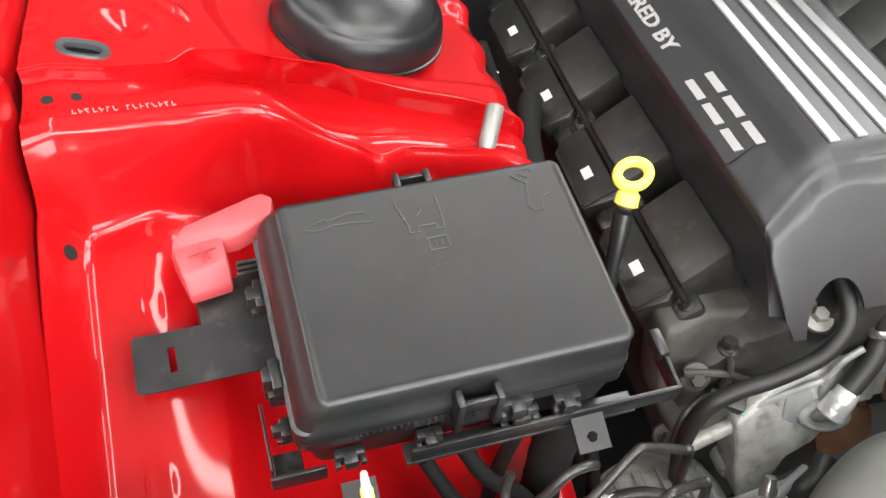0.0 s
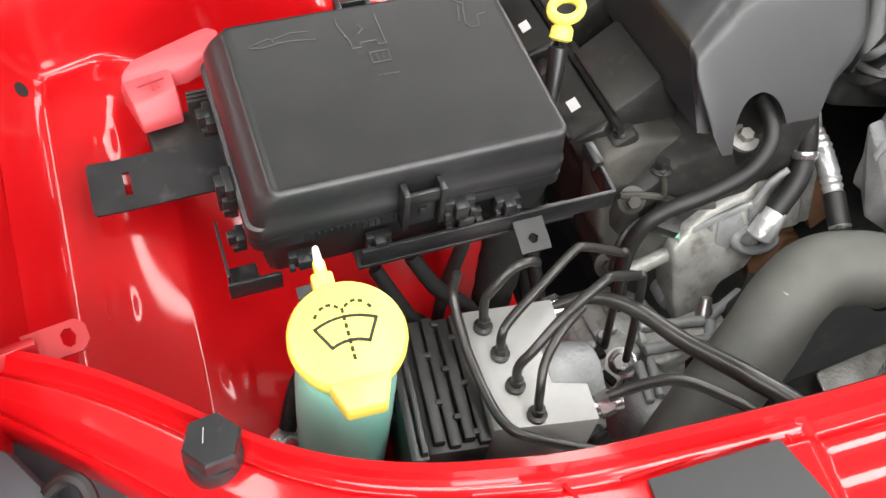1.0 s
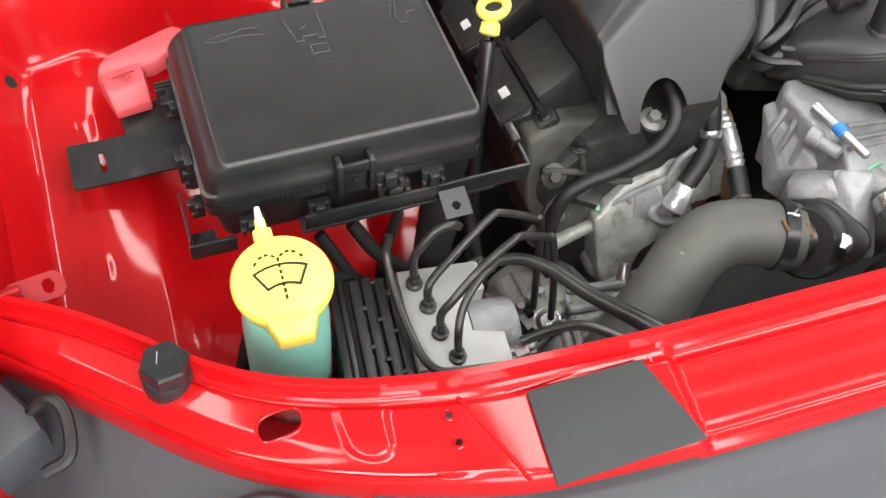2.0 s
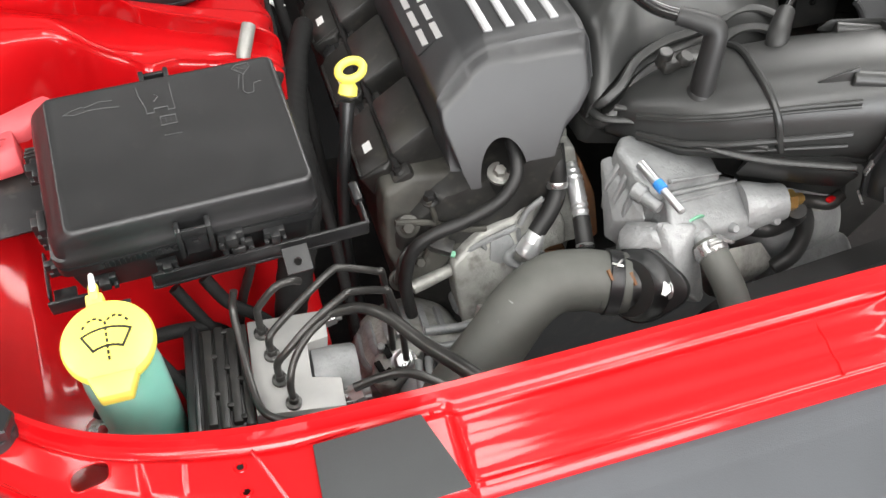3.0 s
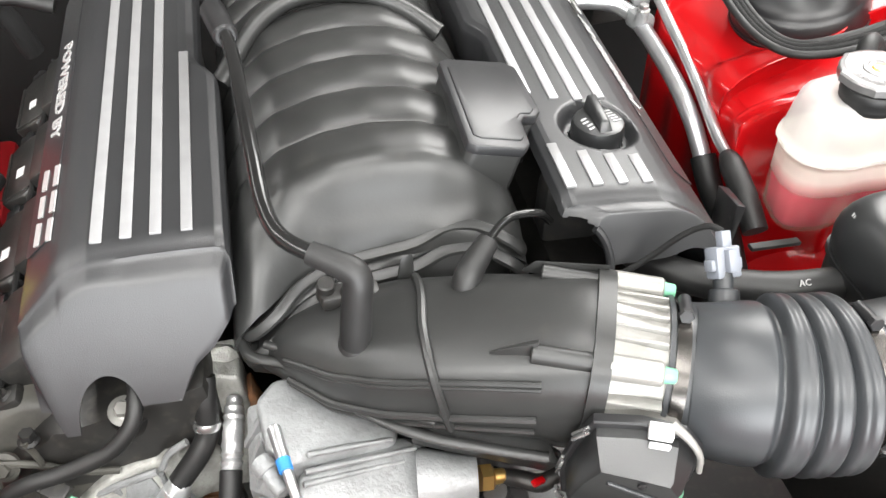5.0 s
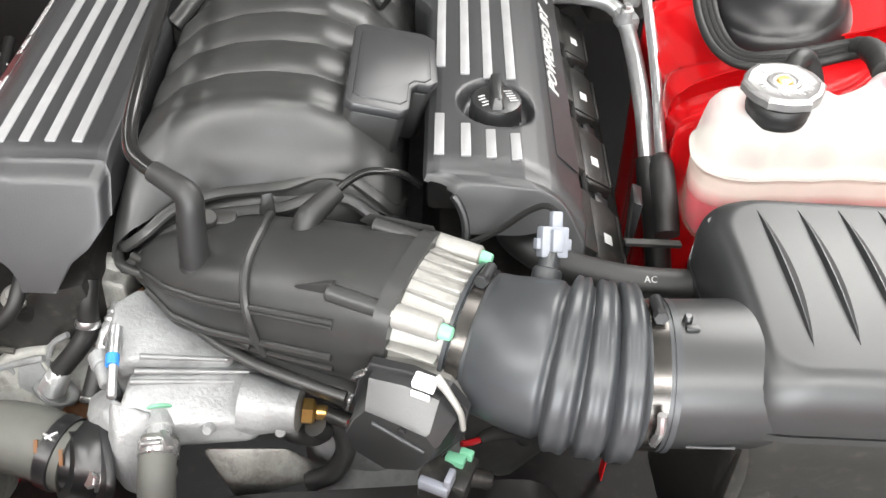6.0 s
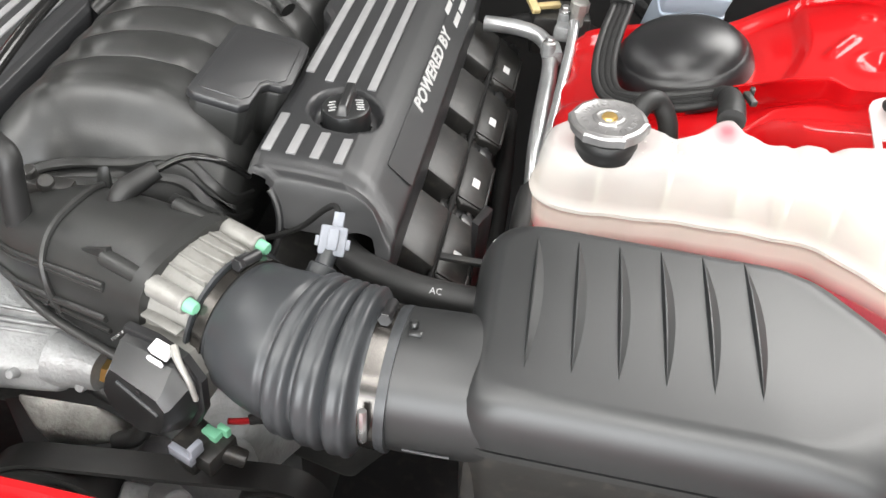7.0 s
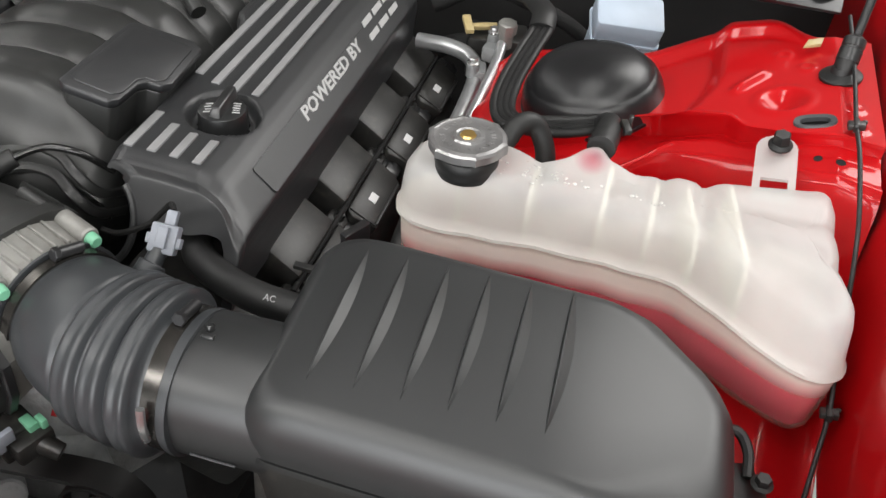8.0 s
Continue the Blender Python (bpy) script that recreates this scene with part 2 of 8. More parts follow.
def block(size, at=(0, 0, 0), bevel=0.0, turn=(0, 0, 0), seg=2, taper=1.0):
    bm = bmesh.new()
    bmesh.ops.create_cube(bm, size=1)
    for v in bm.verts:
        k = taper if v.co.z > 0 else 1
        v.co = Vector((v.co.x * size[0] * k, v.co.y * size[1] * k, v.co.z * size[2]))
    soften(bm, bevel, seg)
    bm.transform(pose(*at, *turn))
    return bm


def aim(p0, p1):
    """A frame at p0 whose z axis points to p1."""
    d = Vector(p1) - Vector(p0)
    return Matrix.Translation(p0) @ d.to_track_quat("Z", "Y").to_matrix().to_4x4()


def lathe(profile, m=Matrix(), seg=24, wave=None):
    """A body turned about z from (radius, height) pairs; wave(angle) scales the radius."""
    rings = []
    for r, z in profile:
        rings.append([Vector((r * (wave(a) if wave else 1) * math.cos(a), r * (wave(a) if wave else 1) * math.sin(a), z))
                      for a in (2 * math.pi * i / seg for i in range(seg))])
    bm = loft(rings)
    bm.transform(m)
    return bm


def rod(p0, p1, r, r2=None, seg=16, bevel=0.0):
    length = (Vector(p1) - Vector(p0)).length
    r2 = r if r2 is None else r2
    b = min(bevel, length / 3, r * 0.8, r2 * 0.8)
    prof = [(r - b, 0), (r, b), (r2, length - b), (r2 - b, length)] if b else [(r, 0), (r2, length)]
    return lathe(prof, aim(p0, p1), seg)


def loft(rings, cap=True):
    bm = bmesh.new()
    grid = [[bm.verts.new(p) for p in ring] for ring in rings]
    n = len(grid[0])
    for a, b in zip(grid, grid[1:]):
        for i in range(n):
            bm.faces.new((a[i], a[(i + 1) % n], b[(i + 1) % n], b[i]))
    if cap:
        bm.faces.new(grid[0][::-1])
        bm.faces.new(grid[-1])
    return bm


def spline(points, per=6):
    pts = [Vector(p) for p in points]
    ext = [2 * pts[0] - pts[1]] + pts + [2 * pts[-1] - pts[-2]]
    out = []
    for i in range(1, len(ext) - 2):
        a, b, c, d = ext[i - 1:i + 3]
        for k in range(per):
            t = k / per
            out.append(0.5 * (2 * b + (c - a) * t + (2 * a - 5 * b + 4 * c - d) * t * t + (3 * b - a - 3 * c + d) * t ** 3))
    return out + [pts[-1]]


def tube(points, r, seg=12, per=6, flat=1.0, up=(0, 0, 1), ribs=None):
    """A hose along a smooth line; r one radius or one for each point; flat squeezes it across up; ribs(s) scales by the length run."""
    line = spline(points, per)
    n = len(line)
    if isinstance(r, (int, float)):
        radii = [r] * n
    else:
        radii = [np.interp(i / (n - 1) * (len(r) - 1), range(len(r)), r) for i in range(n)]
    side, rings, run = None, [], 0.0
    for i, p in enumerate(line):
        d = (line[min(i + 1, n - 1)] - line[max(i - 1, 0)]).normalized()
        if side is None:
            side = d.cross(Vector(up))
            side = side if side.length > 0.1 else d.cross(Vector((1, 0, 0)))
        side = (side - d * side.dot(d)).normalized()
        top = side.cross(d)
        k = radii[i] * (ribs(run) if ribs else 1)
        rings.append([p + side * k * math.cos(a) + top * k * flat * math.sin(a) for a in (2 * math.pi * j / seg for j in range(seg))])
        if i + 1 < n:
            run += (line[i + 1] - p).length
    return loft(rings)


def prism(outline, z0, z1, bevel=0.0, m=Matrix(), seg=2):
    bm = loft([[Vector((x, y, z)) for x, y in outline] for z in (z0, z1)])
    bmesh.ops.recalc_face_normals(bm, faces=bm.faces)
    soften(bm, bevel, seg, 25)
    bm.transform(m)
    return bm


def hull(points, bevel=0.0, seg=2):
    bm = bmesh.new()
    for p in points:
        bm.verts.new(p)
    got = bmesh.ops.convex_hull(bm, input=bm.verts)
    loose = [v for v in bm.verts if not v.link_faces]
    bmesh.ops.delete(bm, geom=loose, context="VERTS")
    bmesh.ops.dissolve_limit(bm, angle_limit=radians(2), verts=bm.verts, edges=bm.edges)
    soften(bm, bevel, seg, 20)
    return bm


def sheet(place, us, vs, thick, keep=None):
    """A sheet from place(u, v) over the values us and vs, thick metres thick on its back; keep(u, v) leaves openings."""
    P = np.array([[place(u, v) for u in us] for v in vs], float)
    du, dv = np.gradient(P, axis=1), np.gradient(P, axis=0)
    N = np.cross(du, dv)
    N /= np.linalg.norm(N, axis=2, keepdims=True) + 1e-12
    Q = P - N * thick
    nv, nu = P.shape[:2]
    bm = bmesh.new()
    top = [[bm.verts.new(P[j, i]) for i in range(nu)] for j in range(nv)]
    low = [[bm.verts.new(Q[j, i]) for i in range(nu)] for j in range(nv)]
    cell = [[keep is None or keep((us[i] + us[i + 1]) / 2, (vs[j] + vs[j + 1]) / 2) for i in range(nu - 1)] for j in range(nv - 1)]
    for j in range(nv - 1):
        for i in range(nu - 1):
            if not cell[j][i]:
                continue
            bm.faces.new((top[j][i], top[j][i + 1], top[j + 1][i + 1], top[j + 1][i]))
            bm.faces.new((low[j][i], low[j + 1][i], low[j + 1][i + 1], low[j][i + 1]))
            for a, b, gone in (((j, i), (j, i + 1), j == 0 or not cell[j - 1][i]), ((j + 1, i), (j + 1, i + 1), j == nv - 2 or not cell[j + 1][i]),
                               ((j, i), (j + 1, i), i == 0 or not cell[j][i - 1]), ((j, i + 1), (j + 1, i + 1), i == nu - 2 or not cell[j][i + 1])):
                if gone:
                    bm.faces.new((top[a[0]][a[1]], top[b[0]][b[1]], low[b[0]][b[1]], low[a[0]][a[1]]))
    bmesh.ops.delete(bm, geom=[v for v in bm.verts if not v.link_faces], context="VERTS")
    return bm


def smooth(a, b, t):
    t = min(1, max(0, (t - a) / (b - a)))
    return t * t * (3 - 2 * t)


def bell(d, w):
    return math.exp(-(d / w) ** 2)


def hexbolt(at, r, h, axis=(0, 0, 1), washer=True):
    """A hexagonal head on a flange."""
    m = aim(at, Vector(at) + Vector(axis))
    head = lathe([(r * 0.86, h * 0.3), (r, h * 0.35), (r, h * 0.85), (r * 0.85, h)], m, 6)
    if washer:
        return join(head, lathe([(r * 1.3, 0), (r * 1.35, h * 0.15), (r * 1.0, h * 0.36)], m, 20))
    return head


def written(text, size, depth, m, shear=0.0, bold=0.0):
    """Letters of the built-in font as a mesh, centred, lying in m's plane."""
    cu = bpy.data.curves.new("letters", "FONT")
    cu.body, cu.size, cu.extrude, cu.shear, cu.align_x, cu.align_y = text, size, depth, shear, "CENTER", "CENTER"
    cu.resolution_u, cu.offset = 2, bold
    ob = new("letters", cu)
    bpy.context.view_layer.update()
    me = bpy.data.meshes.new_from_object(ob.evaluated_get(bpy.context.evaluated_depsgraph_get()))
    bpy.data.objects.remove(ob)
    bm = bmesh.new()
    bm.from_mesh(me)
    bpy.data.meshes.remove(me)
    bm.transform(m)
    return bm


def plane_frame(at, right, up):
    """A frame at a place with its x axis along right and its y axis near up."""
    r = Vector(right).normalized()
    n = r.cross(Vector(up)).normalized()
    u = n.cross(r)
    m = Matrix((r, u, n)).transposed().to_4x4()
    return Matrix.Translation(at) @ m


def bars(spots, m, h):
    """Small raised bars (x, y, length, width, degrees) in m's plane."""
    return _moved(join(*[block((ln, w, h), (x, y, h / 2), 0, (0, 0, a)) for x, y, ln, w, a in spots]), m)


def _moved(bm, m):
    bm.transform(m)
    return bm


# ---- the garage that closes the place ----
structure("floor", block((9, 9, 0.1), (0, -0.5, -0.05)), GARAGE_FLOOR, "grey concrete garage floor under the car", "floor", 0)
structure("wall_north", block((9, 0.1, 3), (0, 4.05, 1.5)), GARAGE_WALL, "plain pale painted garage wall", "wall", 0)
structure("wall_south", block((9, 0.1, 3), (0, -5.05, 1.5)), GARAGE_WALL, "plain pale painted garage wall", "wall", 0)
structure("wall_east", block((0.1, 9, 3), (4.55, -0.5, 1.5)), GARAGE_WALL, "plain pale painted garage wall", "wall", 0)
structure("wall_west", block((0.1, 9, 3), (-4.55, -0.5, 1.5)), GARAGE_WALL, "plain pale painted garage wall", "wall", 0)
structure("ceiling", block((9.2, 9.2, 0.1), (0, -0.5, 3.05)), GARAGE_WALL, "plain pale garage ceiling", "ceiling", 0)
for lx, ly, sx, sy, watts in LAMPS:
    fixture = thing("ceiling_lamp", "long white ceiling tube fixture in the garage", "lamp", (lx, ly, 3.0), "ceiling lamps")
    part("housing", block((sx + 0.1, sy + 0.1, 0.12), (lx, ly, 2.935), 0.01), GARAGE_WALL, fixture)


# ---- red body of the car ----
def gentle(table, s, w=0.005):
    """A table of (s, y) pairs, its corners rounded over w."""
    return sum(np.interp(s + d, [p[0] for p in table], [p[1] for p in table]) for d in (-w, -w / 2, 0, w / 2, w)) / 5


WING_EDGE = [(0.375, 0.298), (0.388, 0.314), (0.414, 0.322), (0.448, 0.322), (0.480, 0.314), (0.505, 0.298), (0.530, 0.296), (0.572, 0.322), (0.600, 0.334), (0.650, 0.332), (0.680, 0.300), (0.735, 0.300)]
FLANGE = [(0.385, 0.126), (0.404, 0.134), (0.428, 0.140), (0.452, 0.143), (0.470, 0.145), (0.492, 0.150), (0.511, 0.164), (0.527, 0.171), (0.551, 0.174), (0.584, 0.163), (0.612, 0.155), (0.625, 0.136), (0.637, 0.131), (0.664, 0.120), (0.709, 0.110), (0.735, 0.106)]
CREASE = [(0.385, 0.102), (0.422, 0.106), (0.463, 0.105), (0.50, 0.098), (0.52, 0.100), (0.536, 0.110), (0.551, 0.124), (0.568, 0.140), (0.60, 0.138), (0.62, 0.126), (0.66, 0.108), (0.735, 0.090)]
STEP = [(0.385, 0.080), (0.418, 0.089), (0.440, 0.095), (0.466, 0.092), (0.490, 0.074), (0.503, 0.087), (0.522, 0.095), (0.537, 0.103), (0.551, 0.115), (0.566, 0.121), (0.582, 0.117), (0.597, 0.111), (0.616, 0.104), (0.634, 0.098), (0.684, 0.078), (0.735, 0.062)]
SWAGE = [(0.10, 0.56), (0.169, 0.574), (0.194, 0.588), (0.231, 0.598), (0.30, 0.597), (0.4, 0.60)]


def wing_low(s, y):
    """The lower panel in front of the step."""
    z = 0.885 + 0.22 * min(y, 0.03) - 0.28 * max(0, 0.62 - s) + 0.05 * smooth(0.69, 0.735, s)
    z += 0.066 * smooth(-0.18, 0.058, y) * smooth(0.54, 0.66, s)
    # rounded border of the lower panel
    d = math.hypot(max(s - 0.668, 0), max(y - 0.004, 0)) - 0.020
    z += 0.0008 * bell(d, 0.0085) * smooth(0.585, 0.625, s) * (0.35 + 0.65 * smooth(-0.045, 0.01, y))
    z -= 0.0010 * (1 - smooth(-0.012, 0.012, d)) * smooth(0.58, 0.64, s)
    z -= 0.009 * bell(s - 0.60, 0.06) * smooth(-0.20, -0.05, y) * (1 - smooth(0.0, 0.05, y))
    for ds, dy in ((0.60, -0.15), (0.665, -0.10), (0.655, 0.0)):
        z += 0.0018 * bell(math.hypot(s - ds, y - dy) - 0.007, 0.003)
    return z


def wing_upper(s, y):
    """The upper panel round the strut cover, with its pressed dents."""
    z = 0.962 + 0.31 * (min(s, 0.70) - 0.39)
    edge = gentle(WING_EDGE, s, 0.012)
    z += 0.010 * smooth(edge - 0.030, edge - 0.014, y) * (1 - smooth(0.64, 0.69, s)) - 0.006 * smooth(edge - 0.006, edge, y)
    z += 0.010 * (smooth(-0.009, 0.009, s - gentle(SWAGE, y, 0.02)) - 1) * smooth(0.160, 0.180, y)
    d = math.hypot(s - 0.656, y - 0.176)
    z -= 0.0095 * bell(d, 0.014)
    z += 0.0024 * bell(d - 0.021, 0.006)
    along = ((s - 0.612) * 0.65 + (y - 0.195) * 0.76) / 0.045
    across = abs((s - 0.612) * 0.76 - (y - 0.195) * 0.65)
    z += 0.0065 * bell(across, 0.005) * smooth(-0.1, 0.25, along) * (1 - smooth(0.8, 1.15, along))
    for ds, dy in ((0.714, 0.160), (0.715, 0.128), (0.70, 0.215), (0.655, 0.262), (0.675, 0.235)):
        z += 0.0014 * bell(math.hypot(s - ds, y - dy) - 0.006, 0.0025)
    return z


def wing_column(s):
    """The section of the inner wing at s metres from the centre line: rows of (y, z), from the front to the back edge."""
    yE, yF, edge = gentle(STEP, s), gentle(FLANGE, s, 0.004), gentle(WING_EDGE, s, 0.012)
    yC = max(gentle(CREASE, s), yE + 0.006)
    foot = yE - 0.020 - 0.008 * smooth(0.56, 0.62, s)
    top = 0.962 + 0.31 * (min(s, 0.70) - 0.39)
    zE, zC = top - 0.019 + 0.009 * (1 - smooth(0.405, 0.44, s)), top - 0.016 - 0.004 * bell(s - 0.53, 0.05)
    deep = 0.017 + 0.018 * bell(s - 0.555, 0.050) - 0.005 * smooth(0.62, 0.66, s)
    over = 0.008 * bell(s - 0.555, 0.055)
    out = [(y, wing_low(s, y)) for y in np.linspace(-0.34, foot - 0.006, 60)]
    low = wing_low(s, foot)
    for t in np.linspace(0, 1, 22):
        out.append((foot + (yE - foot) * t, low + (zE - 0.0015 - low) * (t + 0.10 * math.sin(2 * math.pi * (t - 0.5)) * 1.3)))
    for t in np.linspace(0.08, 1, 14):
        z = zE + (zC - zE) * t + 0.0020 * bell(t - 0.12, 0.15) + 0.0022 * bell(t - 1, 0.16) * (1 - smooth(0.56, 0.60, s))
        out.append((yE + (yC - yE) * t, z))
    for t in np.linspace(0.06, 1, 18):
        out.append((yC + (yF + over - yC) * t, zC + (top - deep - zC) * smooth(0, 1, t)))
    for t, k in ((0.0, 0.2), (0.0, 0.5), (0.0, 0.8)):
        out.append((yF + over * (1 - k), top - deep + deep * k))
    lip = 0.0016 * smooth(0.385, 0.42, s) * (1 - smooth(0.612, 0.632, s))
    for y, h in ((-0.0012, 0.0), (-0.0008, 1.0), (0.0006, 1.2), (0.002, 0.9), (0.004, 0.3)):
        out.append((yF + y, wing_upper(s, yF + y) + lip * h))
    for t in np.linspace(0.04, 1, 66) ** 1.05:
        out.append((yF + (edge - yF) * t, wing_upper(s, yF + (edge - yF) * t)))
    return out


SIDE_Y, SIDE_Z = {-1: 0.0, 1: 0.038}, {-1: 0.0, 1: 0.008}
COLUMNS = {}


def tower_height(s, y, side=-1):
    """Height of the inner wing, s metres out from the centre line."""
    col = wing_column(s)
    return float(np.interp(y - SIDE_Y[side], [p[0] for p in col], [p[1] for p in col])) + SIDE_Z[side]


def on_wing(s, y, side, lift=0.0, turn=0.0):
    """A frame on the inner wing's skin, its x axis across the car."""
    e = 0.002
    at = Vector((XC + side * s, y, tower_height(s, y, side)))
    right = Vector((1, 0, side * (tower_height(s + e, y, side) - tower_height(s - e, y, side)) / (2 * e)))
    back = Vector((0, 1, (tower_height(s, y + e, side) - tower_height(s, y - e, side)) / (2 * e)))
    m = plane_frame(at, right, back)
    return m @ pose(0, 0, lift, 0, 0, turn)


def wing_place(side):
    def place(u, v):
        s = 0.385 + max(u, 0)
        key = round(s, 5)
        if key not in COLUMNS:
            COLUMNS[key] = wing_column(s)
        y, z = COLUMNS[key][v]
        if v > 60:
            y += SIDE_Y[side]
        else:
            y += SIDE_Y[side] * v / 60
        z += SIDE_Z[side]
        if side > 0:
            z -= 0.075 * (1 - smooth(58, 81, v))
        if u < 0.008:
            # the rounded rim and the drop to the chassis
            r = 0.014
            turn = min(0.5 * math.pi, (0.008 - u) / r)
            below = max(0, 0.008 - u - r * 0.5 * math.pi)
            wave = 0.003 * math.sin(y * 95) * smooth(0.08, 0.12, y)
            return XC + side * (0.393 - 0.012 * smooth(0.03, 0.09, y) + wave - r * math.sin(turn) + 0.010 * smooth(0, 0.3, below)), y, z - r * (1 - math.cos(turn)) - below
        return XC + side * (s - 0.012 * smooth(0.03, 0.09, y) * (1 - smooth(0.393, 0.46, s))), y, z
    return place


SLOT = (0.680, 0.135)


def wing_keep(side):
    place = wing_place(side)

    def keep(u, v):
        x, y, z = place(u, int(v))
        s, y = abs(x - XC), (place(u, int(v) + 1)[1] + y) / 2 - SIDE_Y[side]
        if side > 0 and (y < -0.02 and s < 0.60 or u < 0 and y < 0.055):
            return False
        if (abs(s - SLOT[0]) / 0.0150) ** 3 + (abs(y - SLOT[1]) / 0.0085) ** 3 < 1:
            return False
        return True
    return keep


US = [-0.42, -0.3, -0.2, -0.1, -0.04, -0.022, -0.0165, -0.014, -0.011, -0.008, -0.005, -0.002, 0.001, 0.004, 0.0075] + list(np.linspace(0.009, 0.349, 214))
WING_END = {-1: 0.7185, 1: 0.7345}
VS = list(range(len(wing_column(0.5))))
for side, word in ((-1, "passenger"), (1, "driver")):
    body = thing("inner_wing", "glossy red pressed steel inner wing with strut tower" if side < 0 else "glossy red pressed steel inner wing beside the coolant tank", "body panel", (XC + side * 0.55, 0.1, 0.6), "inner wings")
    part("pressing", sheet(wing_place(side), [u for u in US if u + 0.385 < WING_END[side]], VS, 0.0015 * side, wing_keep(side)), RED, body, smooth=55)
    # slotted locating hole with its grey rim
    hs, hy = XC + side * SLOT[0], SLOT[1] + SIDE_Y[side]
    hz = tower_height(SLOT[0], hy, side)
    oval = [(math.copysign(abs(math.cos(a)) ** 0.6, math.cos(a)), math.copysign(abs(math.sin(a)) ** 0.9, math.sin(a))) for a in (2 * math.pi * i / 32 for i in range(32))]
    tilt = pose(hs, hy, hz, 0, -side * 17, 0)
    outer = [Vector((0.0178 * x, 0.0106 * y, 0)) for x, y in oval]
    outer2 = [Vector((0.0172 * x, 0.0100 * y, 0.0018)) for x, y in oval]
    inner = [Vector((0.0125 * x, 0.0062 * y, 0.0010)) for x, y in oval]
    inner2 = [Vector((0.0120 * x, 0.0058 * y, -0.003)) for x, y in oval]
    rim = loft([outer, outer2, inner, inner2], cap=False)
    rim.transform(tilt)
    part("slot_rim", rim, GREY_RIM, body, "grey rubber rim of an oval hole")
    # black tube whose colour supplies the shade below the oval hole
    well = loft([[Vector((0.0135 * x, 0.0072 * y, z)) for x, y in oval] for z in (-0.0022, -0.05)], cap=False)
    well.transform(tilt)
    part("hole_shade", well, FELT_AND_SHADE, body, "black tube painted as shade under the oval hole")
    # thin black discs on the skin, painted shade in place of real openings
    for hs2, hy2, r in ((0.703, 0.095, 0.0040), (0.686, 0.101, 0.0036), (0.563, 0.100, 0.0034), (0.704, 0.030, 0.0055)):
        y2 = hy2 + SIDE_Y[side]
        part("hole_disc", lathe([(r, -0.002), (r, 0.0004), (r * 0.6, 0.0006), (r * 0.1, 0.0006)], on_wing(hs2, y2, side), 18), FELT_AND_SHADE, body, "small black disc painted as a dark hole")
    # the flange that carries the outer wing
    def rail(u, y, side=side):
        prof = [(0.7345, 0.88), (0.737, 0.98), (0.741, 1.045), (0.747, 1.062), (0.765, 1.064), (0.80, 1.055), (0.86, 1.03), (0.93, 0.98), (0.97, 0.88), (0.985, 0.6)]
        s = np.interp(u, range(len(prof)), [p[0] for p in prof]) + (WING_END[side] - 0.7345) * (1 - smooth(3, 7, u))
        z = np.interp(u, range(len(prof)), [p[1] for p in prof]) + (0.02 * smooth(0.0, 0.4, y) - 0.10 * smooth(0.0, -0.5, y)) * min(1, u / 3)
        wob = 0.004 * math.sin(y * 55) * bell(u - 3.2, 1.0) + 0.003 * math.sin(y * 21 + 1) * bell(u - 2.0, 1.5)
        # torn notch and folded corner of the sealing edge
        wob += 0.010 * bell(y - 0.115, 0.014) * bell(u - 3.0, 1.2) - 0.006 * bell(y - 0.085, 0.010) * bell(u - 3.0, 1.2)
        return XC + side * (s + wob), y, z
    outer_wing = thing("outer_wing", "glossy red outer wing panel along the bay", "body panel", (XC + side * 0.8, 0.0, 0.6), "outer wings")
    part("panel", sheet(rail, list(np.linspace(0, 9, 46)), list(np.linspace(-0.42, 0.62, 120)), 0.0012 * -side), RED, outer_wing, smooth=60)

# ---- radiator support, a red cross beam ----
BACK = [(-0.74, -0.165), (-0.70, -0.180), (-0.646, -0.207), (-0.607, -0.236), (-0.57, -0.271), (-0.535, -0.299), (-0.486, -0.320), (-0.42, -0.333), (-0.30, -0.335), (0.036, -0.326)]
FORE = [(-0.74, -0.19), (-0.70, -0.205), (-0.658, -0.240), (-0.607, -0.288), (-0.573, -0.322), (-0.529, -0.353), (-0.479, -0.375), (-0.40, -0.398), (-0.294, -0.402), (0.036, -0.396)]


def curve_at(table, x):
    xs = -abs(x - XC) + XC
    # a softly rounded walk through the table
    return sum(np.interp(xs + d, [p[0] for p in table], [p[1] for p in table]) for d in (-0.02, -0.01, 0, 0.01, 0.02)) / 5


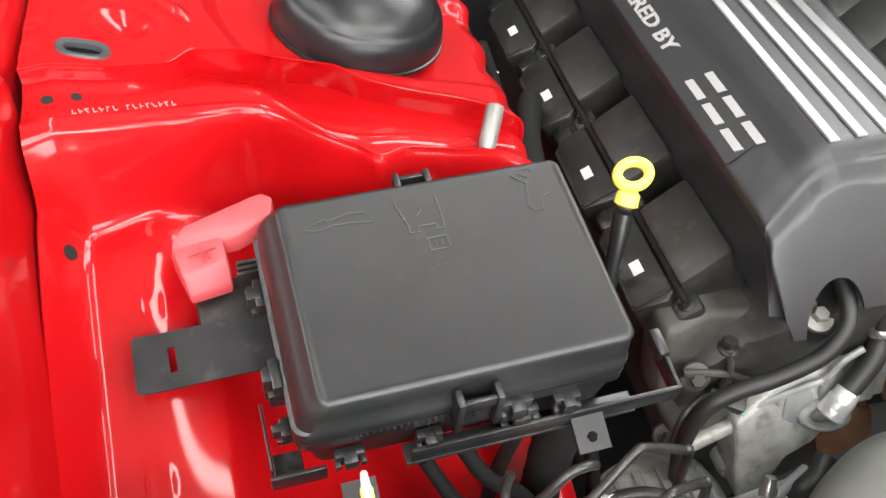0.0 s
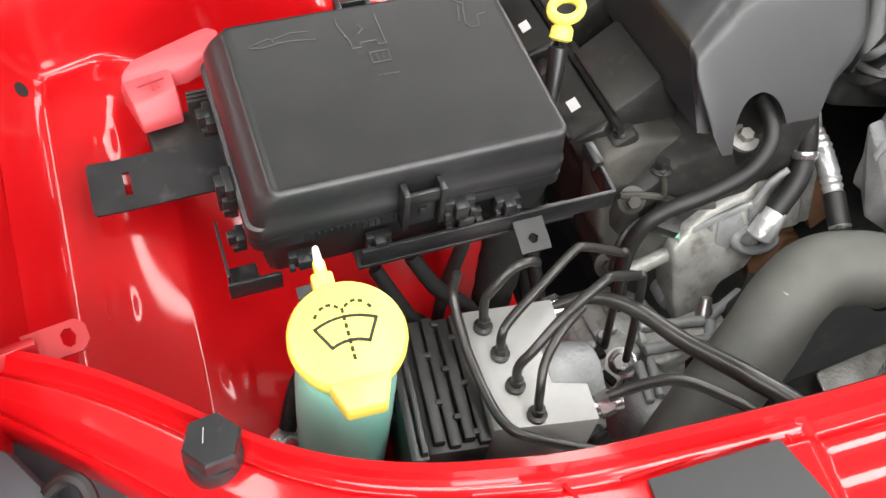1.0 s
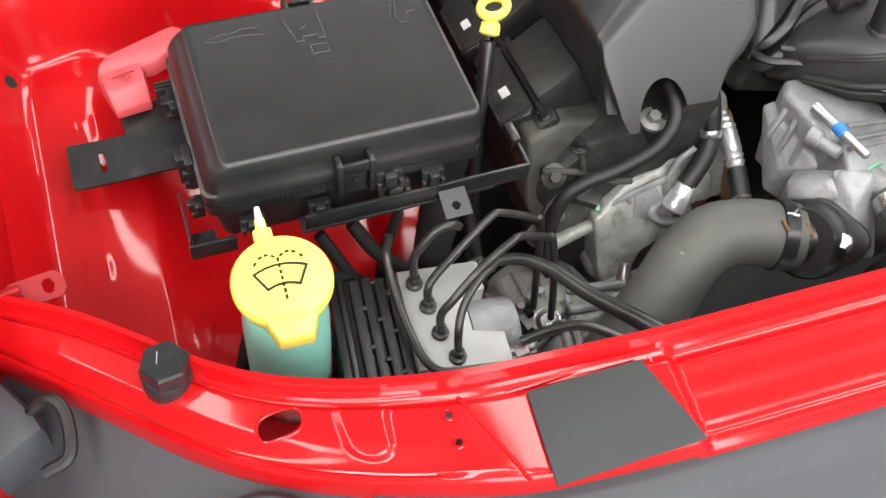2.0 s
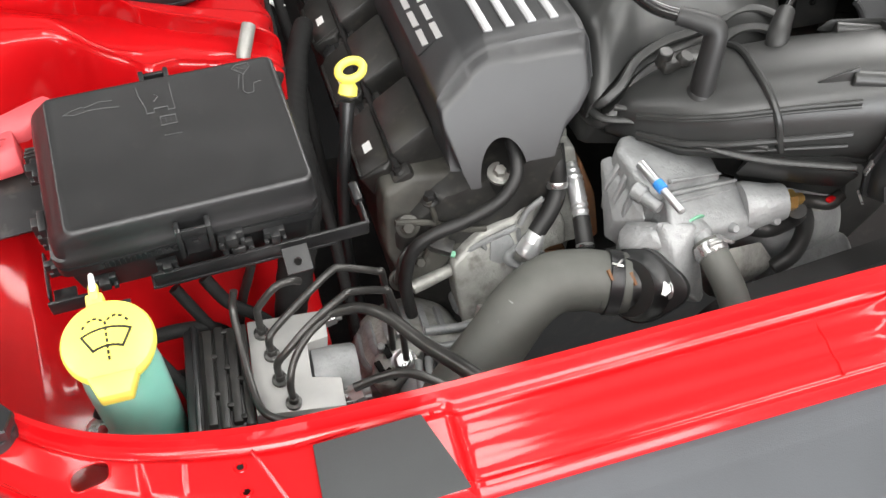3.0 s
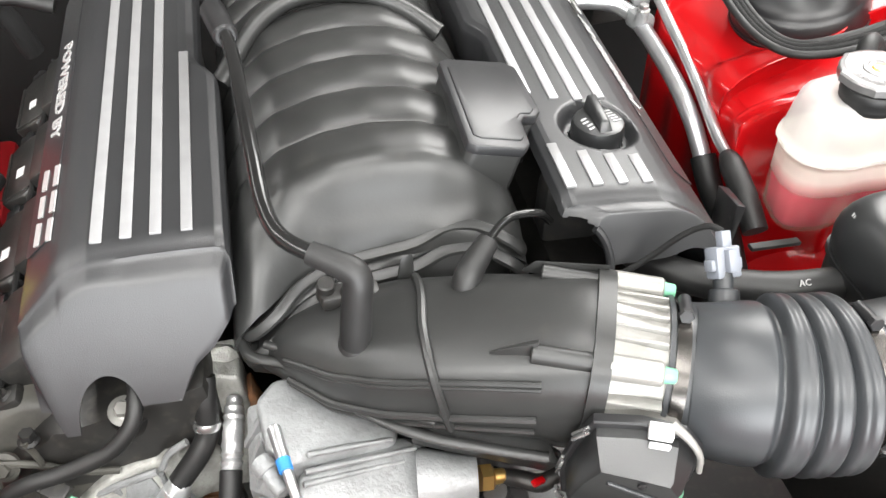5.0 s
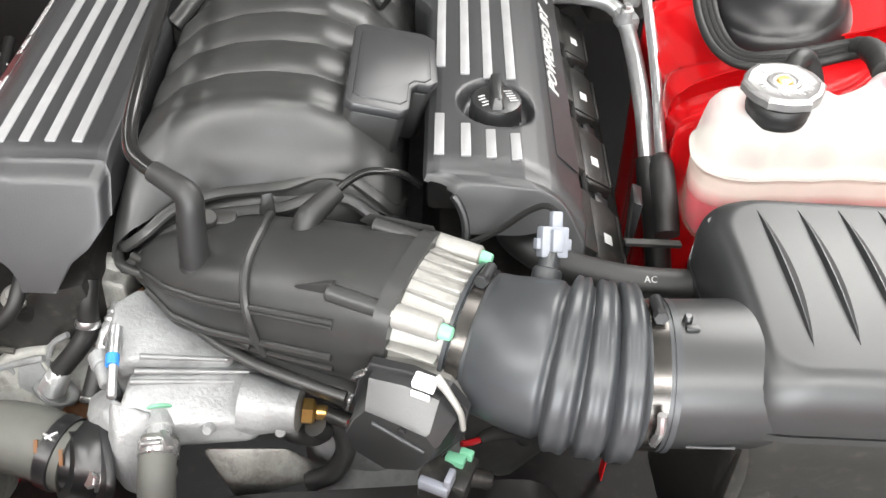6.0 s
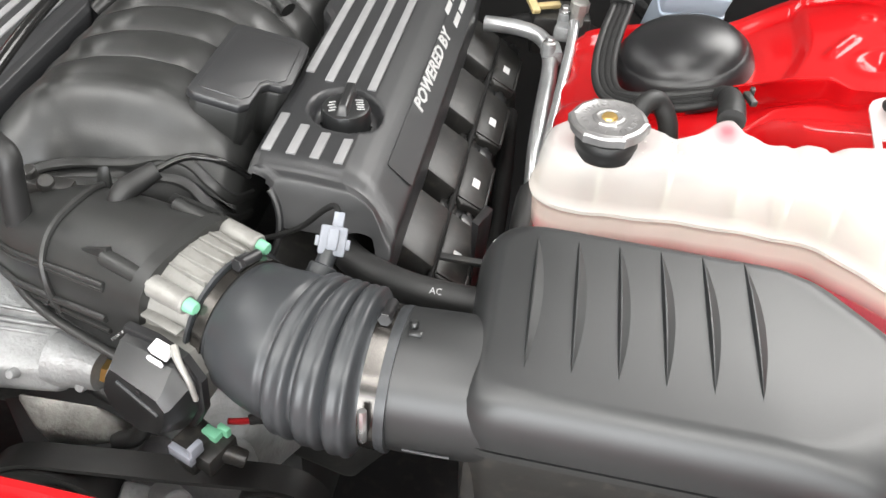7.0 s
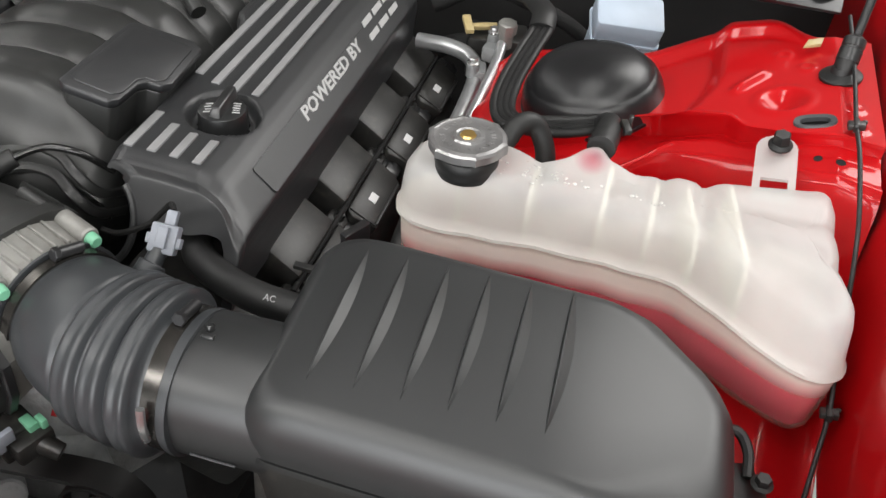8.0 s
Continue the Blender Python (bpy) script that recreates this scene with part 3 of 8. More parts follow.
def beam(x, v):
    yb, yf = curve_at(BACK, x), curve_at(FORE, x)
    if x > 0.03:
        yf += 0.022 * smooth(0.025, 0.05, x) * (1 - smooth(0.20, 0.24, x))
    groove = smooth(-0.298, -0.288, x) * (1 - smooth(0.36, 0.37, x))
    step = smooth(-0.300, -0.292, x) * (1 - smooth(0.364, 0.372, x))
    if v <= 5:
        prof = [(0.004, 0.930), (0.002, 0.958), (0.0015, 0.975), (-0.001, 0.9785), (-0.0055, 0.978), (-0.008, 0.969)]
        dy = np.interp(v, range(6), [p[0] for p in prof])
        z = np.interp(v, range(6), [p[1] for p in prof])
        return x, yb + dy, z - 0.010 * smooth(-0.42, -0.72, x)
    if v <= 25:
        t = (v - 5) / 20
        y = yb - 0.008 + t * (yf - yb + 0.012)
        z = 0.969 - 0.010 * t
        z -= step * (0.004 + 0.010 * t)
        z -= groove * 0.0016 * (0.5 + 0.5 * math.sin(t * 3.6 * 2 * math.pi + 0.6)) * smooth(0.12, 0.2, t)
        z += groove * (0.00012 * math.sin(x * 41 + t * 4) + 0.0030 * smooth(0.86, 1.0, t) + 0.0016 * bell(t - 0.93, 0.03))
        z -= 0.0025 * bell(t - 0.10, 0.05)
        # pressed tongue
        d = abs(x + 0.478) - 0.0145 * (1 - 0.3 * t) if t < 0.62 else math.hypot(x + 0.478, (t - 0.62) * 0.06) - 0.0118
        z += 0.0017 * (1 - smooth(-0.0012, 0.0012, d)) * smooth(0.10, 0.18, t)
        z += 0.0016 * bell(t - 0.985, 0.016) * (1 - smooth(-0.41, -0.405, x)) - 0.004 * smooth(0.6, 0.97, t) * (1 - smooth(-0.46, -0.41, x))
        return x, y, z - 0.010 * smooth(-0.42, -0.72, x)
    prof = [(0.004, 0.959), (0.000, 0.955), (0.000, 0.945), (0.004, 0.925), (0.012, 0.90)]
    dy = np.interp(v - 25, range(5), [p[0] for p in prof])
    z = np.interp(v - 25, range(5), [p[1] for p in prof])
    return x, yf + dy, z - 0.014 * step * (1 if v < 28 else 0.6) - 0.010 * smooth(-0.42, -0.72, x)


def beam_keep(x, v):
    if 5 < v < 25:
        y = beam(x, v)[1]
        if (abs(x + 0.522) / 0.0125) ** 3 + (abs(y + 0.3295) / 0.0075) ** 3 < 1:
            return False
        for hx, hy in ((-0.432, -0.352), (-0.431, -0.368)):
            if math.hypot((x - hx) * 1.0, y - hy) < 0.0026:
                return False
    return True


beam_us = list(np.linspace(-0.72, -0.40, 150)) + list(np.linspace(-0.398, -0.27, 50)) + list(np.linspace(-0.265, 0.34, 70)) + list(np.linspace(0.345, 0.79, 60))
beam_vs = [0, 1, 2, 2.5, 3, 3.5, 4, 4.5] + list(np.linspace(5, 25, 44)) + [25.5, 26, 26.5, 27, 28, 29]
support = thing("radiator_support", "glossy red pressed steel beam across the nose of the car", "body panel", (XC, -0.36, 0.6))
part("pressing", sheet(beam, beam_us, beam_vs, -0.0014, beam_keep), RED, support, smooth=50)
patch_line = [(-0.3865, -0.3510), (-0.3160, -0.3485), (-0.3020, -0.390), (-0.2985, -0.4025), (-0.3885, -0.4065)]
part("foam_patch", prism(patch_line, 0, 0.0022, 0.0006, Matrix.Translation((-0.347, -0.376, 0.9638)) @ pose(0, 0, 0, 10.5, 0, 0) @ Matrix.Translation((0.347, 0.376, 0))), PATCH, support, "matte black foam patch")
part("patch_seam", tube([(-0.397, -0.347, 0.9655), (-0.316, -0.3435, 0.966), (-0.309, -0.36, 0.963), (-0.298, -0.397, 0.957)], 0.0017, 8, 5), RED, support, "thin raised weld bead")
# crooked panel joint beside the patch
part("joint", tube([(-0.424, -0.343, 0.967), (-0.412, -0.37, 0.963), (-0.400, -0.398, 0.957)], 0.0014, 8, 5), RED, support)

hole_line = [(-0.522 + 0.0128 * math.copysign(abs(math.cos(a)) ** 0.7, math.cos(a)), -0.3295 + 0.0076 * math.copysign(abs(math.sin(a)) ** 0.7, math.sin(a))) for a in (2 * math.pi * i / 28 for i in range(29))]


def on_beam(x, y):
    lo, hi = 5.0, 25.0
    for _ in range(30):
        m = (lo + hi) / 2
        lo, hi = (m, hi) if beam(x, m)[1] > y else (lo, m)
    return beam(x, lo)


part("hole_rim", tube([(x, y, on_beam(x, y)[2] - 0.0004) for x, y in hole_line], 0.0010, 8, 2), RED, support)
for hx, hy in ((-0.432, -0.352), (-0.431, -0.368)):
    hz = on_beam(hx, hy)[2]
    part("hole_rim", tube([(hx + 0.0032 * math.cos(a), hy + 0.0032 * math.sin(a), hz) for a in (2 * math.pi * i / 12 for i in range(13))], 0.0011, 6, 2), RED, support)

part("seam", tube([(np.interp(v, (8, 24.5), (-0.0237, -0.0204)), beam(np.interp(v, (8, 24.5), (-0.0237, -0.0204)), v)[1], beam(np.interp(v, (8, 24.5), (-0.0237, -0.0204)), v)[2] + 0.0002) for v in (8, 11, 14, 17, 20, 22.5, 24.5)], 0.0011, 8, 3), RED, support, "pressed seam across the beam")

# hexagonal rubber stop
stop = thing("hood_stop", "black hexagonal rubber hood stop on the red beam", "hood stop", (-0.581, -0.297, 0.957))
part("base", lathe([(0.0135, 0), (0.0142, 0.003), (0.0142, 0.014), (0.0135, 0.016)], pose(-0.578, -0.281, 0.954, 6, 2, 0), 24), BRACKET, stop)
part("head", lathe([(0.0130, 0.011), (0.0144, 0.012), (0.0144, 0.024), (0.0134, 0.0260), (0.004, 0.0265)], pose(-0.578, -0.281, 0.955, 6, 2, 12), 6), BRACKET, stop, smooth=20)
part("mark", bars([(-0.002, 0, 0.008, 0.0004, 70)], pose(-0.578, -0.281, 0.9813, 6, 2, 12), 0.0005), LETTER, stop, "pale moulded mark")

# plastic nose panels below the beam
def nose(x, v):
    yf = curve_at(FORE, x)
    drop = [(0.010, 0.935), (-0.004, 0.932), (-0.02, 0.925), (-0.08, 0.905), (-0.16, 0.87), (-0.24, 0.80), (-0.28, 0.70)]
    y = yf + np.interp(v, range(7), [p[0] for p in drop])
    z = np.interp(v, range(7), [p[1] for p in drop]) - 0.02 * smooth(-0.45, -0.75, x)
    ring = math.hypot(x + 0.555, y + 0.405)
    z += 0.009 * (bell(ring - 0.052, 0.0050))
    z -= 0.004 * (1 - smooth(0.044, 0.05, ring))
    z += 0.004 * smooth(-0.4815, -0.4785, x)
    return x, y, z


panel = thing("nose_panel", "dark grey plastic closing panel in front of the red beam", "trim panel", (XC, -0.5, 0.6))
part("panel", sheet(nose, list(np.linspace(-0.74, -0.40, 130)) + list(np.linspace(-0.39, 0.82, 60)), list(np.linspace(0, 3.4, 60)) + [4, 5, 6], -0.002), FRONT, panel, smooth=60)
part("end_cap", block((0.05, 0.06, 0.05), (-0.688, -0.262, 0.915), 0.012, (8, 0, 35)), FRONT, panel)
part("clip_loop", tube([(-0.668, -0.262, 0.925), (-0.650, -0.262, 0.943), (-0.640, -0.272, 0.940), (-0.640, -0.295, 0.930), (-0.655, -0.300, 0.925)], 0.004, 8, 5), DARK, panel)
part("tab", block((0.006, 0.006, 0.002), (-0.563, -0.353, 0.936), 0.0005), RED_THIN, panel, "small red tab")
# grille opening below the latch
latch = thing("hood_latch", "dark metal hood latch below the red beam", "latch", (0.10, -0.40, 0.90))
part("plate", block((0.16, 0.05, 0.012), (0.13, -0.392, 0.918), 0.003, (12, 0, 0)), DARK, latch)
part("spring", tube([(0.06 + 0.11 * i / 40, -0.385 + 0.008 * math.cos(i * 1.3), 0.932 + 0.008 * math.sin(i * 1.3)) for i in range(41)], 0.002, 6, 2), ZINC, latch)

# ---- dark rear and floor of the bay ----
structure("bulkhead", block((1.5, 0.03, 0.70), (XC, 0.60, 0.73), 0.004), FELT_AND_SHADE, "dark bulkhead behind the engine", "bulkhead", 0)
structure("cowl", block((1.5, 0.20, 0.03), (XC, 0.68, 1.06), 0.008, (-6, 0, 0)), SATIN, "black plastic cowl panel under the windscreen", "cowl")
structure("undertray", block((1.5, 1.15, 0.02), (XC, 0.05, 0.38)), DARK, "dark undertray below the engine", "undertray", 0)
for side in (-1,):
    rail = thing("chassis_rail", "dull red box-section chassis rail beside the engine", "chassis rail", (XC + side * 0.42, 0.1, 0.40), "chassis rails")
    part("box_section", block((0.09, 0.98, 0.14), (XC + side * 0.445, 0.08, 0.63), 0.012), RED_THIN, rail)
structure("open_hood", block((1.5, 1.15, 0.03), (XC, 0.95, 1.62), 0.01, (62, 0, 0)), HOOD, "underside of the open hood behind the bay", "hood", 0)

# ---- passenger side: strut cap, fuse box, washer neck, brake unit ----
def strut_cap(x, group, y):
    cap = thing("strut_tower_cover", "smooth black plastic dome over the red strut tower", "cover", (x, y, 0.965), group)
    side = -1 if x < XC else 1
    m = pose(x, y, 0.972 if x < XC else 0.970, 6, side * -12, 0) @ Matrix.Diagonal((1.0, 0.92, 1, 1))
    prof = [(0.0690, 0.016), (0.0710, 0.018), (0.0715, 0.024), (0.0702, 0.034), (0.0675, 0.0425), (0.0640, 0.0475), (0.0622, 0.0485), (0.0610, 0.0500), (0.0575, 0.0555), (0.0490, 0.0625), (0.034, 0.0685), (0.016, 0.0718), (0.003, 0.0725)]
    part("shell", lathe(prof, m, 56), DOME, cap, smooth=70, subsurf=1)
    part("rim", lathe([(0.0712, 0.017), (0.0728, 0.019), (0.0726, 0.022), (0.070, 0.023)], m, 56), DOME, cap)
    return cap


strut_cap(-0.449, "strut tower covers", 0.231)
strut_cap(0.526, "strut tower covers", 0.258)

stud = thing("tower_stud", "pale zinc threaded stud on the red strut tower", "stud", (-0.366, 0.098, 0.945))
part("shank", lathe([(0.0060, -0.004), (0.0072, 0.0), (0.0072, 0.030), (0.0062, 0.0315), (0.002, 0.0318)], aim((-0.3672, 0.096, 0.958), (-0.354, 0.121, 0.981)), 10), MACHINED, stud)

mark = thing("stamped_mark", "row of small pale stamped marks on the red ledge", "stamping", (-0.62, 0.095, 1.02))
rows = []
for i in range(16):
    if i == 7:
        continue
    f = i / 15
    m = on_wing(0.688 - 0.060 * f, 0.0855 + 0.024 * f, -1, 0.0002, 22)
    rows.append(bars([(0, 0, 0.0044, 0.0007, 90 + (i * 37 % 5 - 2) * 8), (0.001, 0.0018 * ((i % 3) - 1), 0.0020, 0.0006, 5)], m, 0.0006))
part("stamping", join(*rows), STAMP, mark)

# fuse box; its own frame has its origin at the middle of the lid's top
FB = (-0.4375, -0.0715, 1.0065)
fuse = thing("fuse_box", "black plastic fuse box with ribbed lid on a bracket", "fuse box", FB, turn=(10.0, 0.0, 3.5))


def rounded(w, d, r, n=5):
    out = []
    for cx, cy, a0 in ((w / 2 - r, d / 2 - r, 0), (-w / 2 + r, d / 2 - r, 90), (-w / 2 + r, -d / 2 + r, 180), (w / 2 - r, -d / 2 + r, 270)):
        out += [(cx + r * math.cos(radians(a0 + 90 * i / n)), cy + r * math.sin(radians(a0 + 90 * i / n))) for i in range(n + 1)]
    return out


def box_ring(x0, x1, y0, y1, z, r):
    return [Vector((x + (x0 + x1) / 2, y + (y0 + y1) / 2, z)) for x, y in rounded(x1 - x0, y1 - y0, r)]


lid = loft([box_ring(-0.1085, 0.0955, -0.0725, 0.0715, -0.0365, 0.009), box_ring(-0.1085, 0.0955, -0.0725, 0.0715, -0.0275, 0.009), box_ring(-0.1060, 0.0945, -0.0715, 0.0705, -0.0265, 0.009),
            box_ring(-0.1055, 0.0940, -0.0712, 0.0702, -0.0140, 0.010), box_ring(-0.1030, 0.0938, -0.0710, 0.0700, -0.0085, 0.011),
            box_ring(-0.0985, 0.0935, -0.0705, 0.0695, -0.0050, 0.009), box_ring(-0.0935, 0.0930, -0.0702, 0.0690, -0.0020, 0.007), box_ring(-0.0925, 0.0915, -0.0690, 0.0678, -0.0004, 0.006),
            box_ring(-0.0905, 0.0900, -0.0672, 0.0660, 0.0000, 0.005), box_ring(-0.0885, 0.0885, -0.0660, 0.0645, -0.0006, 0.004)])
lid_ob = part("lid", lid, BOX_BLACK, fuse, "grained black lid with moulded symbols", local=True, smooth=50)
base = loft([box_ring(-0.098, 0.090, -0.066, 0.066, -0.082, 0.008), box_ring(-0.103, 0.092, -0.070, 0.069, -0.048, 0.008), box_ring(-0.1045, 0.0935, -0.071, 0.070, -0.0375, 0.008), box_ring(-0.1045, 0.0935, -0.071, 0.070, -0.0355, 0.008)])
part("base", base, SATIN, fuse, local=True)
part("base_lip", loft([box_ring(-0.1080, 0.0955, -0.0728, 0.0718, -0.0475, 0.009), box_ring(-0.1080, 0.0955, -0.0728, 0.0718, -0.0395, 0.009)]), SATIN, fuse, local=True)


def outline(points, w, h, m):
    segs = []
    for (x0, y0), (x1, y1) in zip(points, points[1:]):
        segs.append(((x0 + x1) / 2, (y0 + y1) / 2, math.hypot(x1 - x0, y1 - y0) + w * 0.6, w, math.degrees(math.atan2(y1 - y0, x1 - x0))))
    return bars(segs, m, h)


# symbols of the lid's own plastic, their lit edges put into a paler colour
top = pose(0, 0, -0.0002)
jumper = join(outline([(-0.020, 0.059), (-0.020, 0.052), (-0.016, 0.036), (-0.016, 0.030), (-0.010, 0.030), (-0.010, 0.034), (0.001, 0.034), (0.001, 0.030), (0.006, 0.030), (0.006, 0.037), (0.006, 0.057)], 0.0008, 0.0007, top),
              outline([(-0.009, 0.042), (-0.005, 0.046), (-0.007, 0.049)], 0.0008, 0.0006, top),
              outline([(-0.007, 0.015), (0.005, 0.015), (0.005, 0.024), (-0.007, 0.024), (-0.007, 0.015)], 0.0008, 0.0006, top),
              outline([(-0.003, 0.017), (-0.003, 0.022)], 0.0007, 0.0006, top), outline([(0.001, 0.017), (0.001, 0.022)], 0.0007, 0.0006, top),
              bars([(-0.006 + 0.003 * i, 0.004 - 0.0001 * i, 0.0016, 0.0009, 20 * (i % 2)) for i in range(5)], top, 0.0005))
part("moulded_symbol", jumper, EMBOSS_GLINT, lid_ob, "moulded outline symbol", local=True)
wrench = outline([(-0.079, 0.0465), (-0.070, 0.050), (-0.064, 0.0515), (-0.062, 0.046), (-0.070, 0.044), (-0.079, 0.0465)], 0.0007, 0.0006, top)
wrench = join(wrench, outline([(-0.062, 0.050), (-0.050, 0.0535), (-0.040, 0.052)], 0.0007, 0.0006, top), outline([(-0.062, 0.0465), (-0.050, 0.046), (-0.036, 0.044), (-0.036, 0.047)], 0.0007, 0.0006, top))
part("moulded_symbol", wrench, EMBOSS_GLINT, lid_ob, "moulded clamp symbol", local=True)
plug = join(outline([(0.058, 0.060), (0.062, 0.064), (0.071, 0.064), (0.073, 0.060), (0.066, 0.052), (0.058, 0.060)], 0.0007, 0.0006, top),
            outline([(0.063, 0.053), (0.058, 0.036)], 0.0007, 0.0006, top), outline([(0.066, 0.052), (0.062, 0.034), (0.064, 0.030), (0.070, 0.030), (0.072, 0.040), (0.078, 0.041)], 0.0007, 0.0006, top),
            outline([(0.062, 0.061), (0.068, 0.057), (0.070, 0.062)], 0.0007, 0.0006, top))
part("moulded_symbol", plug, EMBOSS_GLINT, lid_ob, "moulded pliers symbol", local=True)


def latch_clip(x, y, z, w, parent, face=-1):
    """A hollow latch tower: two cheeks, a back, a bar and a tongue."""
    c = part("latch", join(block((0.004, 0.011, 0.034), (x - w / 2, y + face * 0.005, z), 0.0008), block((0.004, 0.011, 0.034), (x + w / 2, y + face * 0.005, z), 0.0008),
                           block((w, 0.003, 0.010), (x, y + face * 0.0075, z + 0.010), 0.0006)), SATIN, parent, local=True)
    part("tongue", join(block((w - 0.005, 0.004, 0.026), (x, y + face * 0.004, z - 0.006), 0.0008), block((0.005, 0.002, 0.005), (x, y + face * 0.0068, z - 0.004), 0.0005)), BRACKET, c, local=True)
    return c


latch_clip(-0.004, -0.073, -0.028, 0.023, fuse)
latch_clip(-0.004, 0.068, -0.017, 0.020, fuse, 1)


def side_lug(x, y, z, w, h, parent, turn=0):
    part("lug", _moved(join(block((w, 0.006, h), (0, -0.003, 0), 0.0008), block((w * 0.45, 0.010, h * 0.75), (0, -0.006, 0.002), 0.0008), block((w * 0.2, 0.008, h * 0.4), (w * 0.42, -0.005, -0.003), 0.0006),
                            block((w * 0.2, 0.008, h * 0.4), (-w * 0.42, -0.005, -0.003), 0.0006)), pose(x, y, z, 0, 0, turn)), SATIN, parent, local=True)


for x, z, w, h in ((0.022, -0.044, 0.020, 0.016), (0.056, -0.054, 0.017, 0.015), (-0.030, -0.060, 0.016, 0.014), (-0.078, -0.060, 0.018, 0.012), (0.026, -0.056, 0.024, 0.010)):
    side_lug(x, -0.072, z, w, h, fuse)
for y, z, w, h in ((-0.030, -0.036, 0.020, 0.020), (-0.028, -0.052, 0.014, 0.016), (-0.052, -0.058, 0.012, 0.012), (0.030, -0.038, 0.020, 0.012)):
    side_lug(-0.108, y, z, w, h, fuse, -90)
part("ribs", join(*[block((0.0012, 0.002, 0.006), (-0.075 + 0.004 * i, -0.0732, -0.043), 0) for i in range(18)]), SATIN, fuse, local=True)

# carrier of the fuse box
carrier = thing("fuse_box_bracket", "black steel bracket that carries the fuse box", "bracket", (-0.44, -0.08, 0.90), turn=(10.0, 0.0, 3.5))
L = WORLD_OF[carrier].inverted() @ WORLD_OF[fuse]


def carried(bm):
    bm.transform(L)
    return bm


part("front_rail", carried(join(block((0.175, 0.003, 0.016), (0.045, -0.082, -0.066), 0.0008), block((0.150, 0.014, 0.003), (0.03, -0.077, -0.075), 0.0008))), BRACKET, carrier, local=True)
part("rail_end", carried(join(block((0.003, 0.030, 0.016), (0.132, -0.068, -0.066), 0.0008), block((0.008, 0.020, 0.010), (0.131, -0.05, -0.060), 0.002))), BRACKET, carrier, local=True)
for x, z in ((0.069, -0.066), (-0.075, -0.081)):
    hole_plate = sheet(lambda u, v, x=x, z=z: (x + u, -0.083 - v, z - v * 0.35), list(np.linspace(-0.0105, 0.0105, 25)), list(np.linspace(0, 0.021, 25)), 0.0018, lambda u, v: math.hypot(u, v - 0.0125) > 0.0032)
    part("tab", carried(hole_plate), BRACKET, carrier, local=True)
part("tab_plate", _moved(sheet(lambda u, v: (u, v, 0.0012 * math.sin(u * 60)), list(np.linspace(-0.045, 0.045, 60)), list(np.linspace(-0.019, 0.019, 26)), 0.0022,
                               lambda u, v: not (abs(u + 0.021) < 0.0026 and abs(v) < 0.0085) and math.hypot(max(0, -0.040 - u), max(0, abs(v) - 0.014)) < 0.0052), pose(-0.588, -0.0505, 0.9405, 20, 0, 3)), BRACKET, carrier)
part("side_arm", carried(join(block((0.018, 0.020, 0.003), (-0.113, -0.062, -0.090), 0.001), block((0.002, 0.045, 0.010), (-0.123, -0.045, -0.080), 0.001), block((0.034, 0.003, 0.016), (-0.108, -0.072, -0.084), 0.001))), BRACKET, carrier, local=True)
part("leg", tube([(-0.40, -0.12, 0.90), (-0.42, -0.13, 0.84), (-0.425, -0.14, 0.74), (-0.42, -0.14, 0.66)], 0.006, 8, 4, flat=0.4), DARK, carrier)

# thick taped loom between the fuse box and the engine
trunk = thing("main_loom", "thick taped black loom beside the fuse box", "wire loom", (-0.345, -0.04, 0.89))
part("sleeve", tube([(-0.292, 0.215, 0.905), (-0.309, 0.165, 0.902), (-0.321, 0.118, 0.900), (-0.332, 0.076, 0.898), (-0.3385, 0.036, 0.897), (-0.341, -0.006, 0.896), (-0.345, -0.040, 0.894), (-0.352, -0.078, 0.886), (-0.364, -0.104, 0.862), (-0.376, -0.118, 0.82), (-0.384, -0.128, 0.76)], [0.011, 0.012, 0.014, 0.017, 0.019, 0.0185, 0.019, 0.0175, 0.016, 0.015, 0.014], 16, 6, ribs=lambda s: 1 + 0.035 * math.sin(s * 420) + 0.04 * math.sin(s * 95)), WEAVE, trunk, smooth=60)
for y, z in ((0.048, 0.914), (0.012, 0.915), (-0.052, 0.911)):
    part("clip", join(block((0.014, 0.016, 0.010), (-0.352, y, z), 0.002, (0, 20, 6)), block((0.005, 0.022, 0.006), (-0.346, y, z + 0.005), 0.001, (0, 20, 6))), COIL, trunk)

# battery terminal cover
term = thing("terminal_cover", "faded red plastic terminal cover with a plus sign", "terminal cover", (-0.590, -0.005, 0.95))
hood = hull([(-0.603, 0.014, 0.972), (-0.570, 0.016, 0.978), (-0.568, -0.004, 0.973), (-0.597, -0.010, 0.970), (-0.594, -0.018, 0.957), (-0.567, -0.012, 0.959), (-0.604, 0.012, 0.955), (-0.594, -0.018, 0.950), (-0.567, -0.012, 0.950), (-0.568, 0.016, 0.952)], 0.002)
cover_ob = part("hood", hood, PINK, term, smooth=35)
arm = hull([(-0.604, 0.010, 0.968), (-0.602, 0.018, 0.976), (-0.594, 0.026, 0.980), (-0.542, 0.036, 0.992), (-0.534, 0.030, 0.992), (-0.536, 0.018, 0.988), (-0.560, 0.012, 0.978), (-0.604, 0.010, 0.960), (-0.534, 0.030, 0.975), (-0.560, 0.010, 0.965), (-0.594, 0.028, 0.96), (-0.536, 0.018, 0.972)], 0.002)
part("arm", arm, PINK, term, smooth=35)
